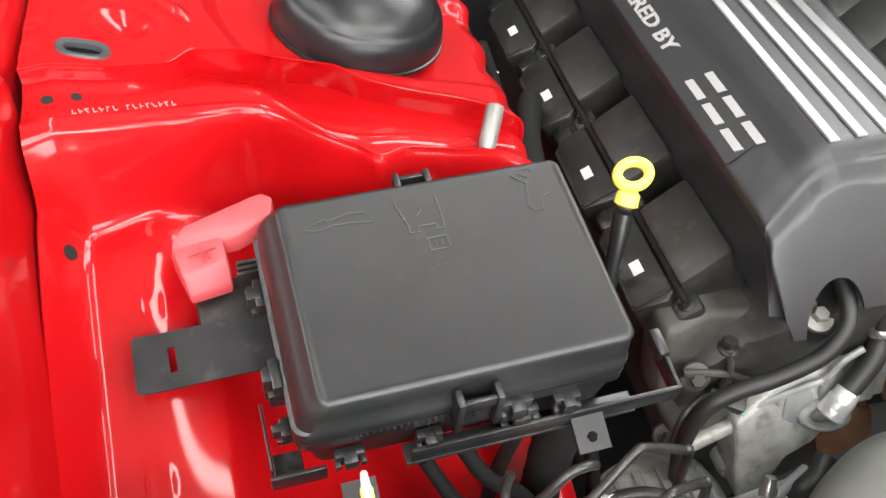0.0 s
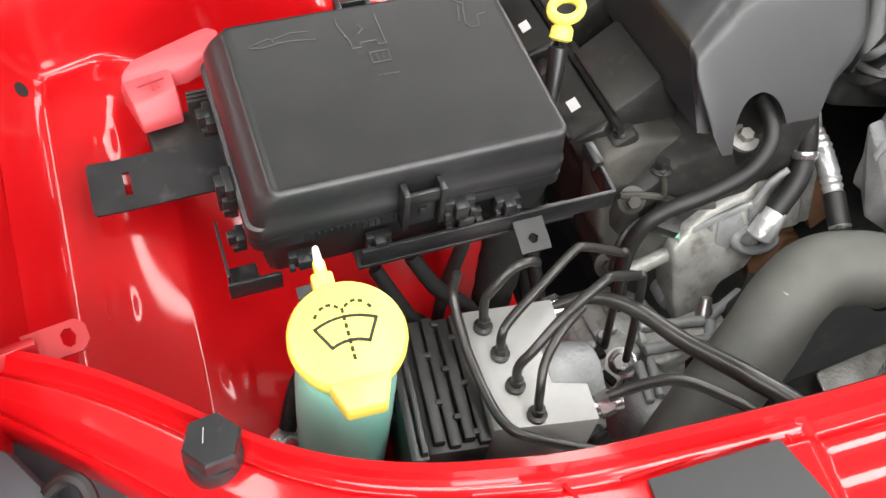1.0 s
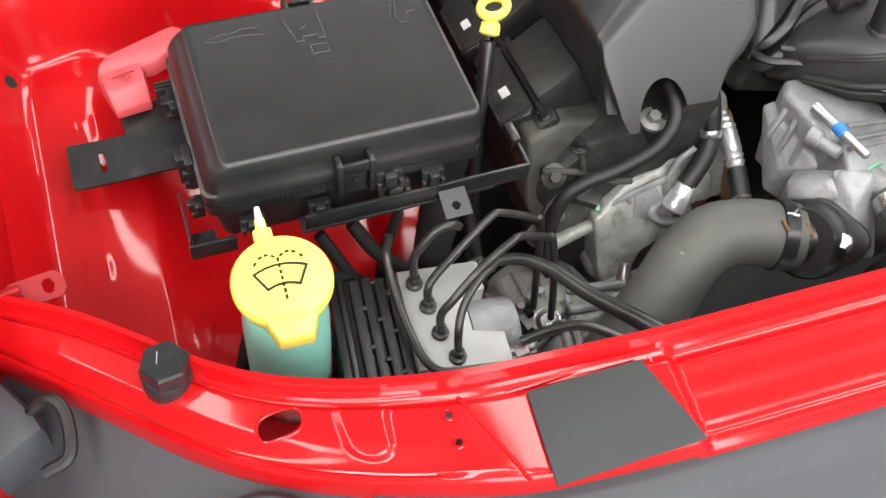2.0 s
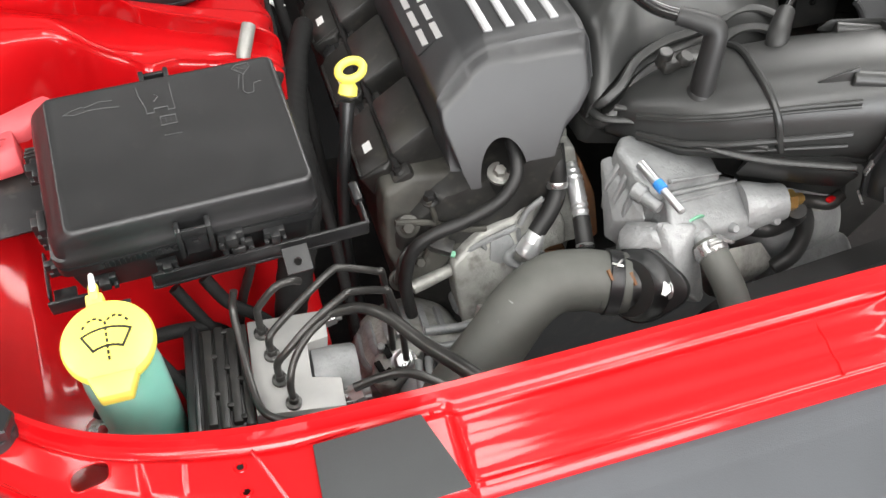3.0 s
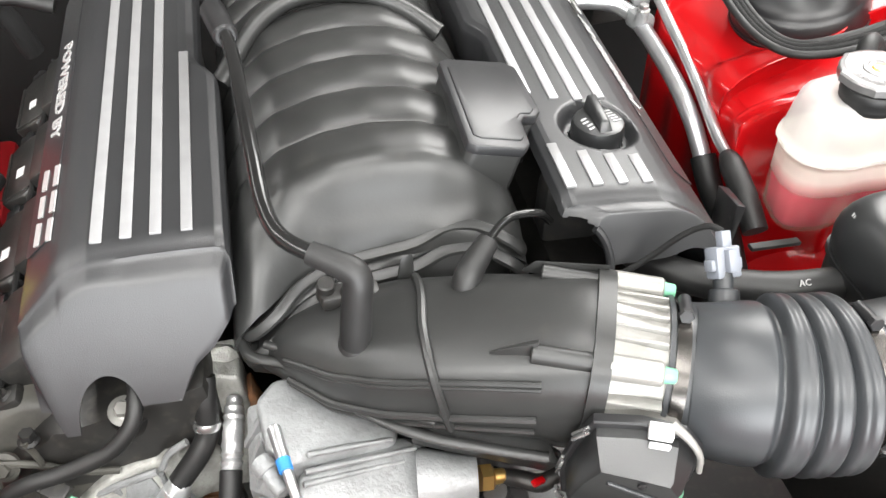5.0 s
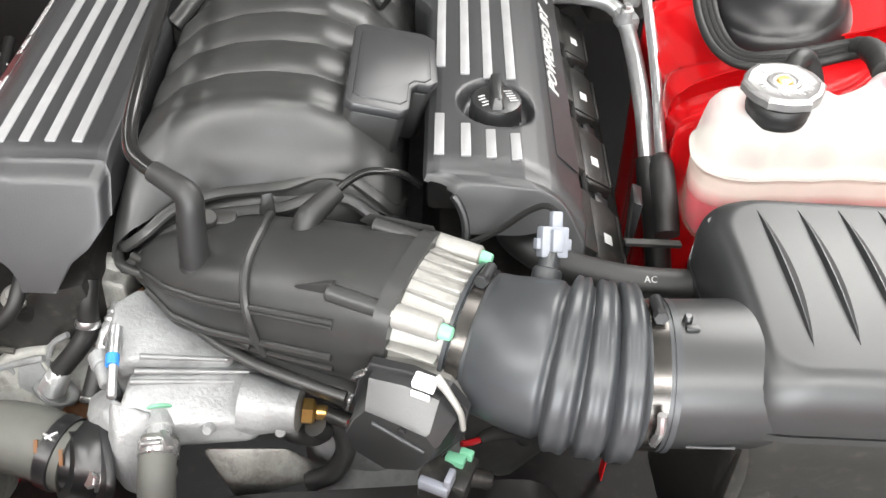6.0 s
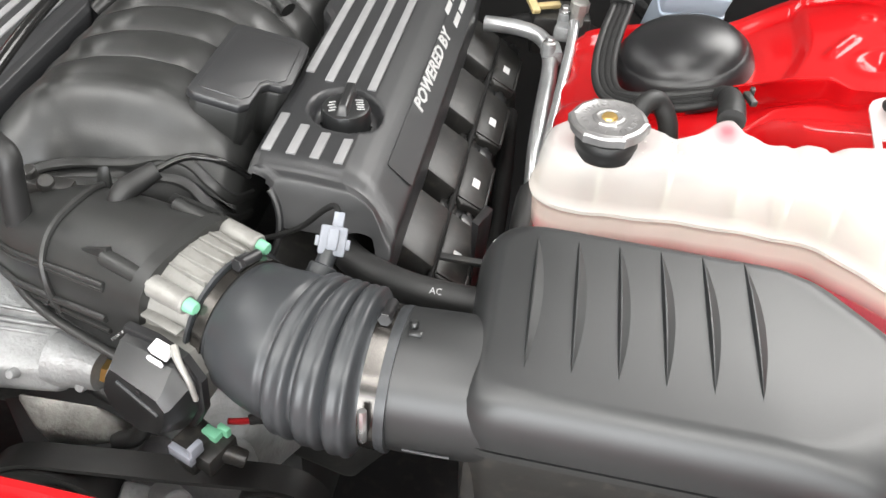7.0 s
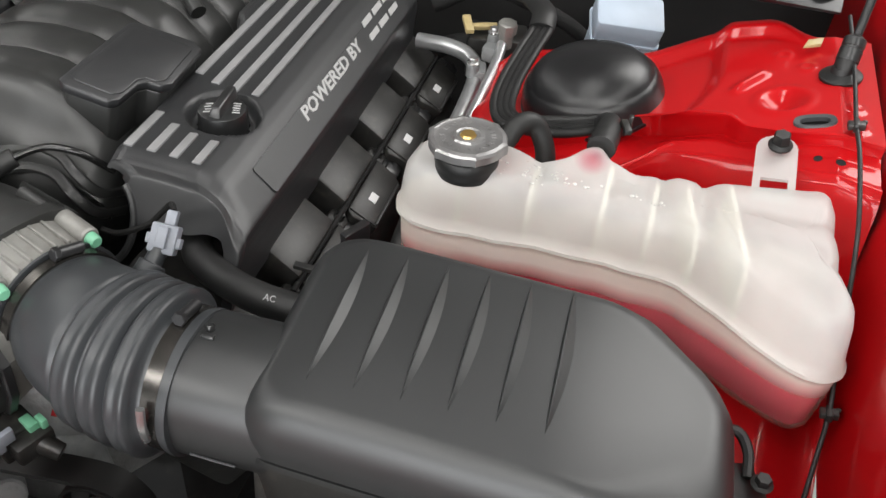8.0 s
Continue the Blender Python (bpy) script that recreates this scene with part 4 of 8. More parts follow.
part("plus_sign", bars([(0, 0.001, 0.018, 0.0008, 5), (0, 0, 0.014, 0.0008, 95), (0.004, -0.003, 0.006, 0.0008, 95)], plane_frame((-0.5835, 0.002, 0.9752), (1, 0.08, 0.12), (-0.1, 1, 0.10)), 0.0014), PINK_SHADED, cover_ob, "moulded plus sign")
part("terminal_base", block((0.046, 0.040, 0.030), (-0.570, -0.012, 0.930), 0.004, (10, 0, 6)), COIL, term)
for i in range(3):
    part("fin", block((0.014, 0.0025, 0.014), (-0.556, -0.012 + 0.006 * i, 0.962 - 0.001 * i), 0.0005, (10, 0, 4)), COIL, term)

# wing tab with a hole
wing_tab = thing("wing_tab", "small red steel tab with a hole on the inner wing", "bracket", (-0.65, -0.188, 0.94))
part("plate", _moved(sheet(lambda u, v: (u, v, 0), list(np.linspace(-0.03, 0.022, 44)), list(np.linspace(-0.013, 0.013, 22)), 0.002, lambda u, v: math.hypot(u - 0.006, v * 0.8) > 0.006 and math.hypot(max(0, u - 0.010), v) < 0.0131), pose(-0.646, -0.191, 0.962, 25, 0, 12) @ Matrix.Diagonal((0.62, 0.7, 1, 1))), RED_THIN, wing_tab)
part("foot", block((0.022, 0.006, 0.06), (-0.668, -0.196, 0.94), 0.002, (0, 0, 12)), RED_THIN, wing_tab)

# washer filler neck and cap
WC = Vector((-0.503, -0.238, 0.976))
WA = Vector((0.02, -0.22, 1)).normalized()
wm = aim(WC, WC + WA)
neck = thing("washer_reservoir", "milky plastic washer neck half full of teal fluid", "reservoir", (-0.50, -0.26, 0.60))
part("neck", lathe([(0.0290, -0.34), (0.0290, -0.10), (0.0285, -0.05), (0.0262, -0.018), (0.0250, -0.004)], wm, 32), NECK, neck)
part("fluid", lathe([(0.0280, -0.335), (0.0280, -0.10), (0.0275, -0.050), (0.0262, -0.030)], wm, 32), WASHER, neck, "teal washer fluid")
cap_ob = part("cap", lathe([(0.026, -0.012), (0.0295, -0.010), (0.0312, -0.004), (0.0312, 0.001), (0.0298, 0.0035), (0.0285, 0.004), (0.010, 0.0048), (0.001, 0.005)], wm, 48), YELLOW, neck, "yellow cap with a windscreen symbol", smooth=35)
wp = plane_frame(WC + WA * 0.0046, (1, 0.02, 0), (0, 1, 0.2)) @ Matrix.Diagonal((0.86, 0.86, 1, 1))
wcap = cap_ob
part("grip", _moved(prism([(-0.019, -0.030), (0.019, -0.030), (0.012, -0.049), (-0.012, -0.049)], -0.014, 0.0005, 0.002), wp), YELLOW, wcap)
part("hinge", _moved(join(block((0.014, 0.012, 0.010), (-0.006, 0.039, -0.006), 0.002), block((0.008, 0.016, 0.006), (-0.006, 0.046, -0.003), 0.002)), wp), YELLOW, wcap)
part("spike", _moved(rod((-0.006, 0.046, -0.003), (-0.006, 0.062, 0.001), 0.0035, 0.0022, 10, 0.001), wp), LABEL, wcap, "pale plastic spike")
arc = lambda r, a0, a1, n: [(r * math.cos(radians(a0 + (a1 - a0) * i / n)), -0.030 + r * math.sin(radians(a0 + (a1 - a0) * i / n))) for i in range(n + 1)]
screen_line = arc(0.040, 62, 118, 8)
lower = arc(0.024, 118, 62, 6)
part("screen_symbol", outline(screen_line + lower + [screen_line[0]], 0.0019, 0.0006, wp), INK, cap_ob, "black windscreen symbol")
part("spray_symbol", bars([(0, -0.017 + 0.0052 * i, 0.0034, 0.0020, 90) for i in range(7)] + [(sx * (0.003 + 0.0045 * i), 0.0175 + 0.0028 * math.sin(i * 1.05) - 0.0004 * i * i, 0.0031, 0.0019, sx * (40 - 32 * i)) for sx in (-1, 1) for i in range(4)], wp, 0.0006), INK, cap_ob, "dotted black spray symbol")

# anti-lock brake unit
abs_unit = thing("brake_unit", "aluminium brake hydraulic block with black control box", "brake unit", (-0.40, -0.21, 0.76))
ablk = plane_frame((-0.394, -0.207, 0.870), (1, -0.06, -0.08), (0.05, 1, 0.10))
blk = part("hydraulic_block", _moved(prism([(-0.023, -0.044), (-0.023, 0.044), (0.041, 0.047), (0.041, 0.020), (0.023, 0.016), (0.023, -0.016), (0.046, -0.020), (0.046, -0.046)], -0.070, 0.0, 0.0012), ablk), BLOCK, abs_unit)
part("control_box", _moved(join(block((0.040, 0.098, 0.082), (-0.044, 0, -0.052), 0.003), *[block((0.0075, 0.094 - 0.006 * (i % 2), 0.006 + 0.003 * (i % 2)), (-0.0275 - 0.0095 * i, 0.0, -0.009), 0.0012) for i in range(4)], *[block((0.005, 0.004, 0.010), (-0.0325 - 0.0095 * (i % 3), -0.040 + 0.0115 * i, -0.009), 0.0008) for i in range(8)]), ablk), COIL, abs_unit, "black ribbed control box")
part("control_lid", _moved(join(block((0.012, 0.104, 0.084), (-0.069, 0, -0.052), 0.002), block((0.004, 0.100, 0.008), (-0.0665, 0.0, -0.008), 0.001)), ablk), SATIN, abs_unit)
part("pump_motor", _moved(lathe([(0.018, 0.0), (0.029, 0.002), (0.029, 0.036), (0.0275, 0.039), (0.010, 0.040)], Matrix.Translation((0.024, 0.0, -0.036)) @ pose(0, 0, 0, 0, 90, 0), 36), ablk), CAST, abs_unit, "grey pump motor")
part("connector", _moved(join(block((0.05, 0.035, 0.04), (-0.020, -0.070, -0.040), 0.006), block((0.03, 0.02, 0.05), (0.016, -0.066, -0.045), 0.005)), ablk), RUBBER, abs_unit, "black plug housing")
for x, y in ((0.040, 0.046), (0.052, -0.032)):
    part("port_nut", _moved(join(lathe([(0.0085, 0), (0.0085, 0.010), (0.006, 0.012)], Matrix.Translation((x, y, -0.012)) @ pose(0, 0, 0, 0, 75, 10), 6), rod((x - 0.01, y, -0.014), (x + 0.016, y, -0.008), 0.006, 0.005, 14)), ablk), ZINC, blk)
PORTS = [(-0.012, 0.030), (-0.006, 0.008), (-0.002, -0.016), (0.006, -0.038)]
for x, y in PORTS:
    part("port", _moved(lathe([(0.0065, 0), (0.0065, 0.003), (0.004, 0.004), (0.0038, 0.010)], Matrix.Translation((x, y, 0)), 14), ablk), LINE, blk)
port = [ablk @ Vector((x, y, 0.004)) for x, y in PORTS]


def brake_line(points, r=0.0032):
    t = thing("brake_line", "bent dark brake line from the brake unit", "brake line", tuple(points[0]), "brake lines")
    part("pipe", tube(points, r, 10, 8), LINE, t)


brake_line([port[0], port[0] + Vector((0, 0.002, 0.022)), (-0.400, -0.176, 0.910), (-0.386, -0.172, 0.922), (-0.373, -0.169, 0.922), (-0.366, -0.166, 0.916)])
brake_line([port[1], port[1] + Vector((0, 0.001, 0.016)), (-0.392, -0.192, 0.897), (-0.365, -0.178, 0.910), (-0.341, -0.164, 0.917), (-0.331, -0.161, 0.916), (-0.303, -0.158, 0.900), (-0.296, -0.157, 0.889), (-0.290, -0.150, 0.80), (-0.288, -0.15, 0.72)])
brake_line([port[2], port[2] + Vector((0, 0.0, 0.018)), (-0.388, -0.222, 0.902), (-0.365, -0.212, 0.917), (-0.340, -0.203, 0.928), (-0.330, -0.199, 0.928), (-0.304, -0.187, 0.908), (-0.297, -0.184, 0.897), (-0.284, -0.172, 0.82), (-0.280, -0.17, 0.72)])
brake_line([(-0.418, -0.160, 0.915), (-0.422, -0.166, 0.900), (-0.4215, -0.190, 0.884), (-0.4195, -0.225, 0.878), (-0.415, -0.252, 0.878), (-0.402, -0.266, 0.878), (-0.36, -0.288, 0.876), (-0.315, -0.318, 0.872), (-0.27, -0.36, 0.865)])
brake_line([port[3], port[3] + Vector((0, 0.002, 0.020)), (-0.384, -0.232, 0.902), (-0.37, -0.22, 0.913), (-0.352, -0.208, 0.916)], 0.003)
brake_line([(-0.342, -0.244, 0.866), (-0.322, -0.246, 0.874), (-0.300, -0.252, 0.880), (-0.278, -0.268, 0.878), (-0.255, -0.292, 0.872), (-0.23, -0.34, 0.855)], 0.0038)
hose = thing("brake_hose", "thicker dark hose curving away from the brake unit", "hose", (-0.35, -0.165, 0.86))
part("pipe", tube([(-0.352, -0.163, 0.862), (-0.335, -0.165, 0.868), (-0.318, -0.172, 0.873), (-0.300, -0.190, 0.876), (-0.280, -0.224, 0.876), (-0.255, -0.265, 0.882), (-0.232, -0.300, 0.880), (-0.20, -0.36, 0.86)], [0.0048, 0.0048, 0.0048, 0.0055, 0.006, 0.0068, 0.0065, 0.006], 12, 8), LINE, hose)

# looms and an earth stud low on the wing
earth = thing("earth_stud", "zinc earth stud with a red centre on the inner wing", "stud", (-0.545, -0.20, 0.80))
part("washer", lathe([(0.012, 0), (0.014, 0.002), (0.012, 0.004), (0.007, 0.004), (0.006, 0.008)], aim((-0.541, -0.205, 0.832), (-0.535, -0.225, 0.87)), 12), ZINC, earth)
part("centre", lathe([(0.004, 0.003), (0.004, 0.012), (0.001, 0.013)], aim((-0.541, -0.205, 0.832), (-0.535, -0.225, 0.87)), 12), RED_THIN, earth, "red painted stud")
for pts, r in (([(-0.54, -0.20, 0.845), (-0.525, -0.18, 0.87), (-0.50, -0.16, 0.875), (-0.47, -0.15, 0.87), (-0.44, -0.14, 0.85), (-0.42, -0.13, 0.80)], 0.006),
               ([(-0.53, -0.19, 0.86), (-0.505, -0.17, 0.84), (-0.47, -0.165, 0.83), (-0.44, -0.15, 0.82)], 0.005),
               ([(-0.505, -0.14, 0.90), (-0.49, -0.17, 0.87), (-0.47, -0.20, 0.85), (-0.46, -0.24, 0.82), (-0.46, -0.27, 0.76)], 0.0045),
               ([(-0.44, -0.13, 0.905), (-0.425, -0.14, 0.88), (-0.40, -0.14, 0.85), (-0.385, -0.13, 0.80), (-0.38, -0.12, 0.70)], 0.0055),
               ([(-0.465, -0.13, 0.90), (-0.45, -0.14, 0.87), (-0.43, -0.15, 0.83)], 0.005)):
    loom = thing("wire_loom", "taped black wire loom under the fuse box", "wire loom", pts[0], "wire looms")
    part("sleeve", tube(pts, r, 10, 6), WEAVE, loom)

# ---- the engine ----
block_ob = thing("engine_block", "dark oily engine block deep in the bay", "engine", (XC, 0.15, 0.45))
part("crankcase", block((0.34, 0.50, 0.30), (XC, 0.17, 0.62), 0.02), DARK, block_ob)
for side in (-1, 1):
    head = hull([(XC + side * a, y, z) for y in (-0.085, 0.43) for a, z in ((0.14, 0.93), (0.255, 0.895), (0.305, 0.855), (0.31, 0.80), (0.22, 0.66), (0.12, 0.70))], 0.012)
    part("valve_cover", head, COIL, block_ob, "black valve cover")
    foot = hull([(XC + side * a, y, z) for y in (-0.074, -0.05) for a, z in ((0.20, 0.875), (0.255, 0.875), (0.285, 0.84), (0.27, 0.74), (0.20, 0.72))], 0.015)
    part("head_end", foot, DARK, block_ob)
    for y in (-0.083, 0.43):
        part("cover_bolt", hexbolt((XC + side * 0.27, y, 0.893), 0.006, 0.010), DARK, block_ob)


def plastic_cover(side):
    """The ribbed dress cover of one cylinder bank, its top sloping to the outside and its nose cut by an arch."""
    inner_top, inner_mid, inner_bot = (0.113, 0.142, 0.157) if side < 0 else (0.128, 0.150, 0.158)
    cols = [(0.2520, 0.930), (0.2535, 0.952), (0.2552, 0.968), (0.2562, 0.976), (0.2566, 0.9825), (0.2558, 0.9885), (0.2330, 1.0105), (0.2270, 1.0150), (0.218, 1.0195), (0.206, 1.0235), (0.17, 1.0262), (0.14, 1.0268), (inner_top + 0.008, 1.0262), (inner_top + 0.002, 1.0235), (inner_top - 0.001, 1.016), (inner_top - 0.001, 0.985)]

    def front_lean(z):
        """How far the leaning nose stands forward at a height."""
        return max(0, 0.056 * (1 - (z - 0.916) / 0.108))

    def place(u, v):
        i = u
        s = np.interp(i, range(len(cols)), [c[0] for c in cols])
        z = np.interp(i, range(len(cols)), [c[1] for c in cols])
        k = (z - 0.925) / 0.10
        if v >= 0:   # along the top, v metres behind the front edge
            y = -0.040 + v - front_lean(z) * (1 - smooth(0, 0.10, v))
            z -= 0.0045 * smooth(0.014, 0.0, v) * smooth(0.97, 1.02, z)
            if side < 0 and y > 0.17:
                s2 = s + 0.016 * smooth(0.17, 0.20, y) * smooth(0.15, 0.12, s)
                s = s2
            if side > 0:
                s -= 0.014 * smooth(0.20, 0.23, y) * smooth(0.17, 0.13, s)
                d = math.hypot(s - 0.186, y - 0.050)
                if d < 0.05 and z > 1.0:
                    z -= 0.014 * (1 - smooth(0.026, 0.034, d))
            return XC + side * s, y, z
        t = min(1, -v)
        # down the nose: s runs from the outer corner to the inner one
        f = (0.2566 - s) / (0.2566 - inner_top)
        inner = np.interp(t, (0, 0.45, 0.55, 1), (inner_top, inner_mid - 0.010, inner_mid, inner_bot))
        if side > 0:
            inner = np.interp(t, (0, 0.02, 0.05, 0.10, 0.16), (inner_top, inner_top + 0.004, inner_top + 0.013, 0.149, 0.153)) if t < 0.16 else 0.153
        outer = np.interp(t, (0, 0.25, 1), (0.2565, 0.2545, 0.2425) if side < 0 else (0.2565, 0.2545, 0.246))
        s2 = outer + (inner - outer) * min(1, max(0, f))
        ztop = z
        if side < 0:
            low = max(0.917 + 0.014 * smooth(0.200, 0.182, s2) + 0.012 * smooth(0.236, 0.2425, s2), 0.917 + 0.037 * max(0, 1 - ((s2 - 0.205) / 0.0225) ** 2) ** 0.45)
        else:
            low = 0.984 + 0.005 * bell(s2 - 0.228, 0.015) - 0.050 * smooth(0.238, 0.254, s2)
        low = min(low, ztop - 0.002)
        z2 = ztop + (low - ztop) * t
        y = -0.040 - front_lean(z2) - 0.008 * smooth(0, 0.14, t) * smooth(0.93, 1.0, ztop)
        z2 -= 0.0045 * (1 - smooth(0, 0.2, t)) * smooth(0.97, 1.02, ztop)
        return XC + side * s2, y, z2

    us = sorted(set(list(np.linspace(0, len(cols) - 1, 90)) + [9 + 0.07 * i for i in range(44)]))
    vs = ([-1, -0.9, -0.8, -0.7, -0.6, -0.5, -0.4, -0.3, -0.2, -0.14, -0.09, -0.05, -0.02] if side < 0 else [-1 + 0.04 * i for i in range(23)] + [-0.08, -0.05, -0.02]) + [0.0, 0.003, 0.007, 0.012] + list(np.linspace(0.02, 0.16, 50)) + list(np.linspace(0.165, 0.44, 30))

    def keep(u, v):
        x, y, z = place(u, v)
        if side > 0 and v < 0.014 and math.hypot((x - XC - 0.138) / 0.024, (z - 0.982) / 0.033) < 1:
            return False    # half-round notch in the inner corner
        if side > 0 and v < 0.10 and x - XC < 0.1405 and z < 1.014:
            return False
        if side > 0 and v > 0:
            return math.hypot(x - 0.222, y - 0.050) > 0.0225
        return True
    return sheet(place, us, vs, 0.0022 * (-side), keep), place


def z_top(s):
    return np.interp(s, (0.12, 0.14, 0.17, 0.206, 0.218, 0.227), (1.0266, 1.0268, 1.0262, 1.0235, 1.0195, 1.0150))


STRIPES = (0.139, 0.160, 0.180, 0.200)
for side in (-1, 1):
    cover = thing("engine_cover", "grained dark grey engine cover with silver stripes" if side < 0 else "grained dark grey engine cover with stripes and oil filler opening", "engine cover", (XC + side * 0.19, 0.1, 0.92), "engine covers")
    bm, place = plastic_cover(side)
    shell = part("shell", bm, COVER, cover, smooth=50)
    if side > 0:
        rim = []
        for a in range(-62, 63, 6):
            zz = 0.982 + 0.033 * math.sin(radians(a))
            rim.append((XC + 0.138 + 0.024 * math.cos(radians(a)), -0.047 - max(0, 0.056 * (1 - (zz - 0.916) / 0.108)), zz))
        part("notch_rim", tube(rim, 0.0034, 8, 4), COVER, cover, "rolled edge of the notch")
    runs = []
    for k, s in enumerate(STRIPES):
        if side < 0:
            runs.append((s, -0.026, 0.41 if k else 0.205))
        else:
            runs.append((s, -0.026, (0.028, 0.016, 0.010, 0.008)[k]))
            runs.append((s, (0.098, 0.088, 0.084, 0.086)[k], 0.41))
    for s, y0, y1 in runs:
        z = z_top(s) + 0.0006
        slant = z_top(s + 0.006) - z_top(s - 0.006)
        part("stripe", block((0.0080, y1 - y0, 0.0022), (XC + side * s, (y0 + y1) / 2, z), 0.0005, (0, -side * -math.degrees(math.atan2(slant, 0.012)), 0)), STRIPE, cover, "brushed silver stripe")
    # lettering on the outer slope
    mid, along = Vector((XC + side * 0.2450, 0, 0.9995)), Vector((0, -1, 0)) if side < 0 else Vector((0, 1, 0))
    up = Vector((-side * 0.024, 0, 0.022))
    lift = Vector((side * 0.68, 0, 0.74)) * 0.0012
    panel_m = plane_frame(mid + lift * 0.4 + Vector((0, 0.165, 0)), along, up)
    part("badge_panel", prism(rounded(0.37, 0.0285, 0.003), -0.0004, 0.0004, 0.0, panel_m @ Matrix.Translation((-0.022 if side < 0 else 0.022, 0, 0))), COVER, cover, "raised badge strip")
    a = 0.215 if side < 0 else 0.170
    b = 0.045 if side < 0 else 0.300
    if side > 0:
        a, b = 0.165, 0.315
    part("lettering", written("POWERED BY", 0.0175, 0.0006, plane_frame(mid + up.normalized() * (0.001 if side < 0 else 0.0065) + lift + Vector((0, a - 0.008 if side < 0 else a + 0.005, 0)), along, up) @ Matrix.Diagonal((1.36, 0.98, 1, 1)), 0.25, 0.00045), LETTER, cover, "silver words")
    shear = Matrix(((1, 0.25, 0, 0), (0, 1, 0, 0), (0, 0, 1, 0), (0, 0, 0, 1)))
    # pairs of slanted silver bars stand in for the logo
    for i in range(3):
        for j, (lo, hi) in enumerate(((-0.0105, -0.0045), (0.0042, 0.0102))):
            form = [(-0.0130, lo), (0.0112, lo), (0.0130, hi), (-0.0112, hi)]
            part("logo_bar", prism(form, 0.0, 0.0012, 0.0, plane_frame(mid + up.normalized() * (0.0055 if side < 0 else 0.0085) + lift * 0.6 + Vector((0, b, 0)), along, up) @ shear @ Matrix.Translation((-0.033 + 0.031 * i + (0.003 if j else 0.0), 0, 0))), LETTER, cover, "silver logo bar")

    if side > 0:
        # solid dark block added for the shade seen through the notch
        part("notch_shade", hull([(0.166, 0.000, 1.015), (0.215, 0.000, 1.012), (0.215, -0.010, 0.955), (0.166, -0.004, 0.950), (0.168, 0.030, 1.0), (0.2, 0.030, 1.0), (0.2, 0.03, 0.95), (0.168, 0.03, 0.95)], 0.006), DARK, cover, "dark block in place of shade behind the notch")

# oil filler cap
oil = thing("oil_cap", "black oil filler cap with a raised grip", "cap", (0.222, 0.052, 0.985))
om = pose(0.222, 0.050, 0.991, 0, 0, 20)
part("skirt", lathe([(0.0215, -0.01), (0.0215, 0.034), (0.0205, 0.0375), (0.018, 0.0385), (0.002, 0.0390)], om, 40, lambda a: 1 + 0.012 * math.cos(a * 20)), SATIN, oil, smooth=30)
part("grip", _moved(hull([(x, y, z) for x, y, z in ((-0.006, -0.018, 0.037), (0.006, -0.018, 0.037), (-0.006, 0.021, 0.037), (0.006, 0.021, 0.037), (-0.0035, -0.012, 0.046), (0.0035, -0.012, 0.046), (-0.004, 0.022, 0.049), (0.004, 0.022, 0.049))], 0.0015), om @ pose(0, 0, 0, 0, 0, -18)), SATIN, oil)
part("print", bars([(-0.0125 + 0.0012 * (i % 2), -0.007 + 0.0042 * i, 0.006, 0.0016, 10) for i in range(4)] + [(0.0125, -0.008 + 0.0036 * i, 0.007 - 0.001 * (i % 2), 0.0014, -8) for i in range(5)], om @ pose(0, 0, 0.0388), 0.0004), LETTER, oil, "white printed marks")
part("well", lathe([(0.024, -0.05), (0.024, 0.015), (0.022, 0.012)], om, 32), DARK, oil, "dark filler well")


# ignition coils; one is built and the rest are copies
def coil(side):
    """Built round the label's place at its origin."""
    g = thing("ignition_coil", "black ignition coil with a white label", "ignition coil", (0, 0, 0), "ignition coils")
    o = -side    # towards the engine
    tilt = pose(0, 0, 0, 0, side * 30, 0)
    inner = Matrix.Diagonal((side, 1, 1, 1))

    def put(name, bm, mat, parent=g, label=""):
        bm.transform(tilt)
        return part(name, bm, mat, parent, label)
    put("body", prism([(-o * 0.019, -0.034), (-o * 0.019, 0.040), (-o * 0.010, 0.050), (o * 0.016, 0.054), (o * 0.016, -0.034), (o * 0.008, -0.040)][::side], -0.036, -0.001, 0.002), COIL)
    put("inner_body", prism([(o * 0.0205, -0.040), (o * 0.0205, 0.044), (o * 0.066, 0.050), (o * 0.066, -0.034)][::side], -0.036, 0.009, 0.005), COIL)
    put("connector", join(block((0.026, 0.030, 0.016), (o * 0.000, 0.062, -0.018), 0.002), block((0.016, 0.014, 0.014), (-o * 0.004, 0.058, -0.010), 0.0015), block((0.006, 0.018, 0.006), (-o * 0.004, 0.062, -0.007), 0.001)), SATIN)
    put("ear", block((0.022, 0.020, 0.022), (o * 0.018, -0.046, -0.018), 0.005), COIL)
    put("bolt", hexbolt((o * 0.018, -0.046, -0.008), 0.0046, 0.008), DARK)
    put("ridge", join(block((0.003, 0.070, 0.003), (-o * 0.0165, 0.004, -0.0005), 0.0008), block((0.030, 0.0025, 0.0025), (-o * 0.001, -0.0325, -0.0005), 0.0006)), COIL)
    put("label", block((0.0085, 0.0125, 0.0008), (-o * 0.001, 0.000, -0.0006), 0), LABEL, label="small white label")
    return g


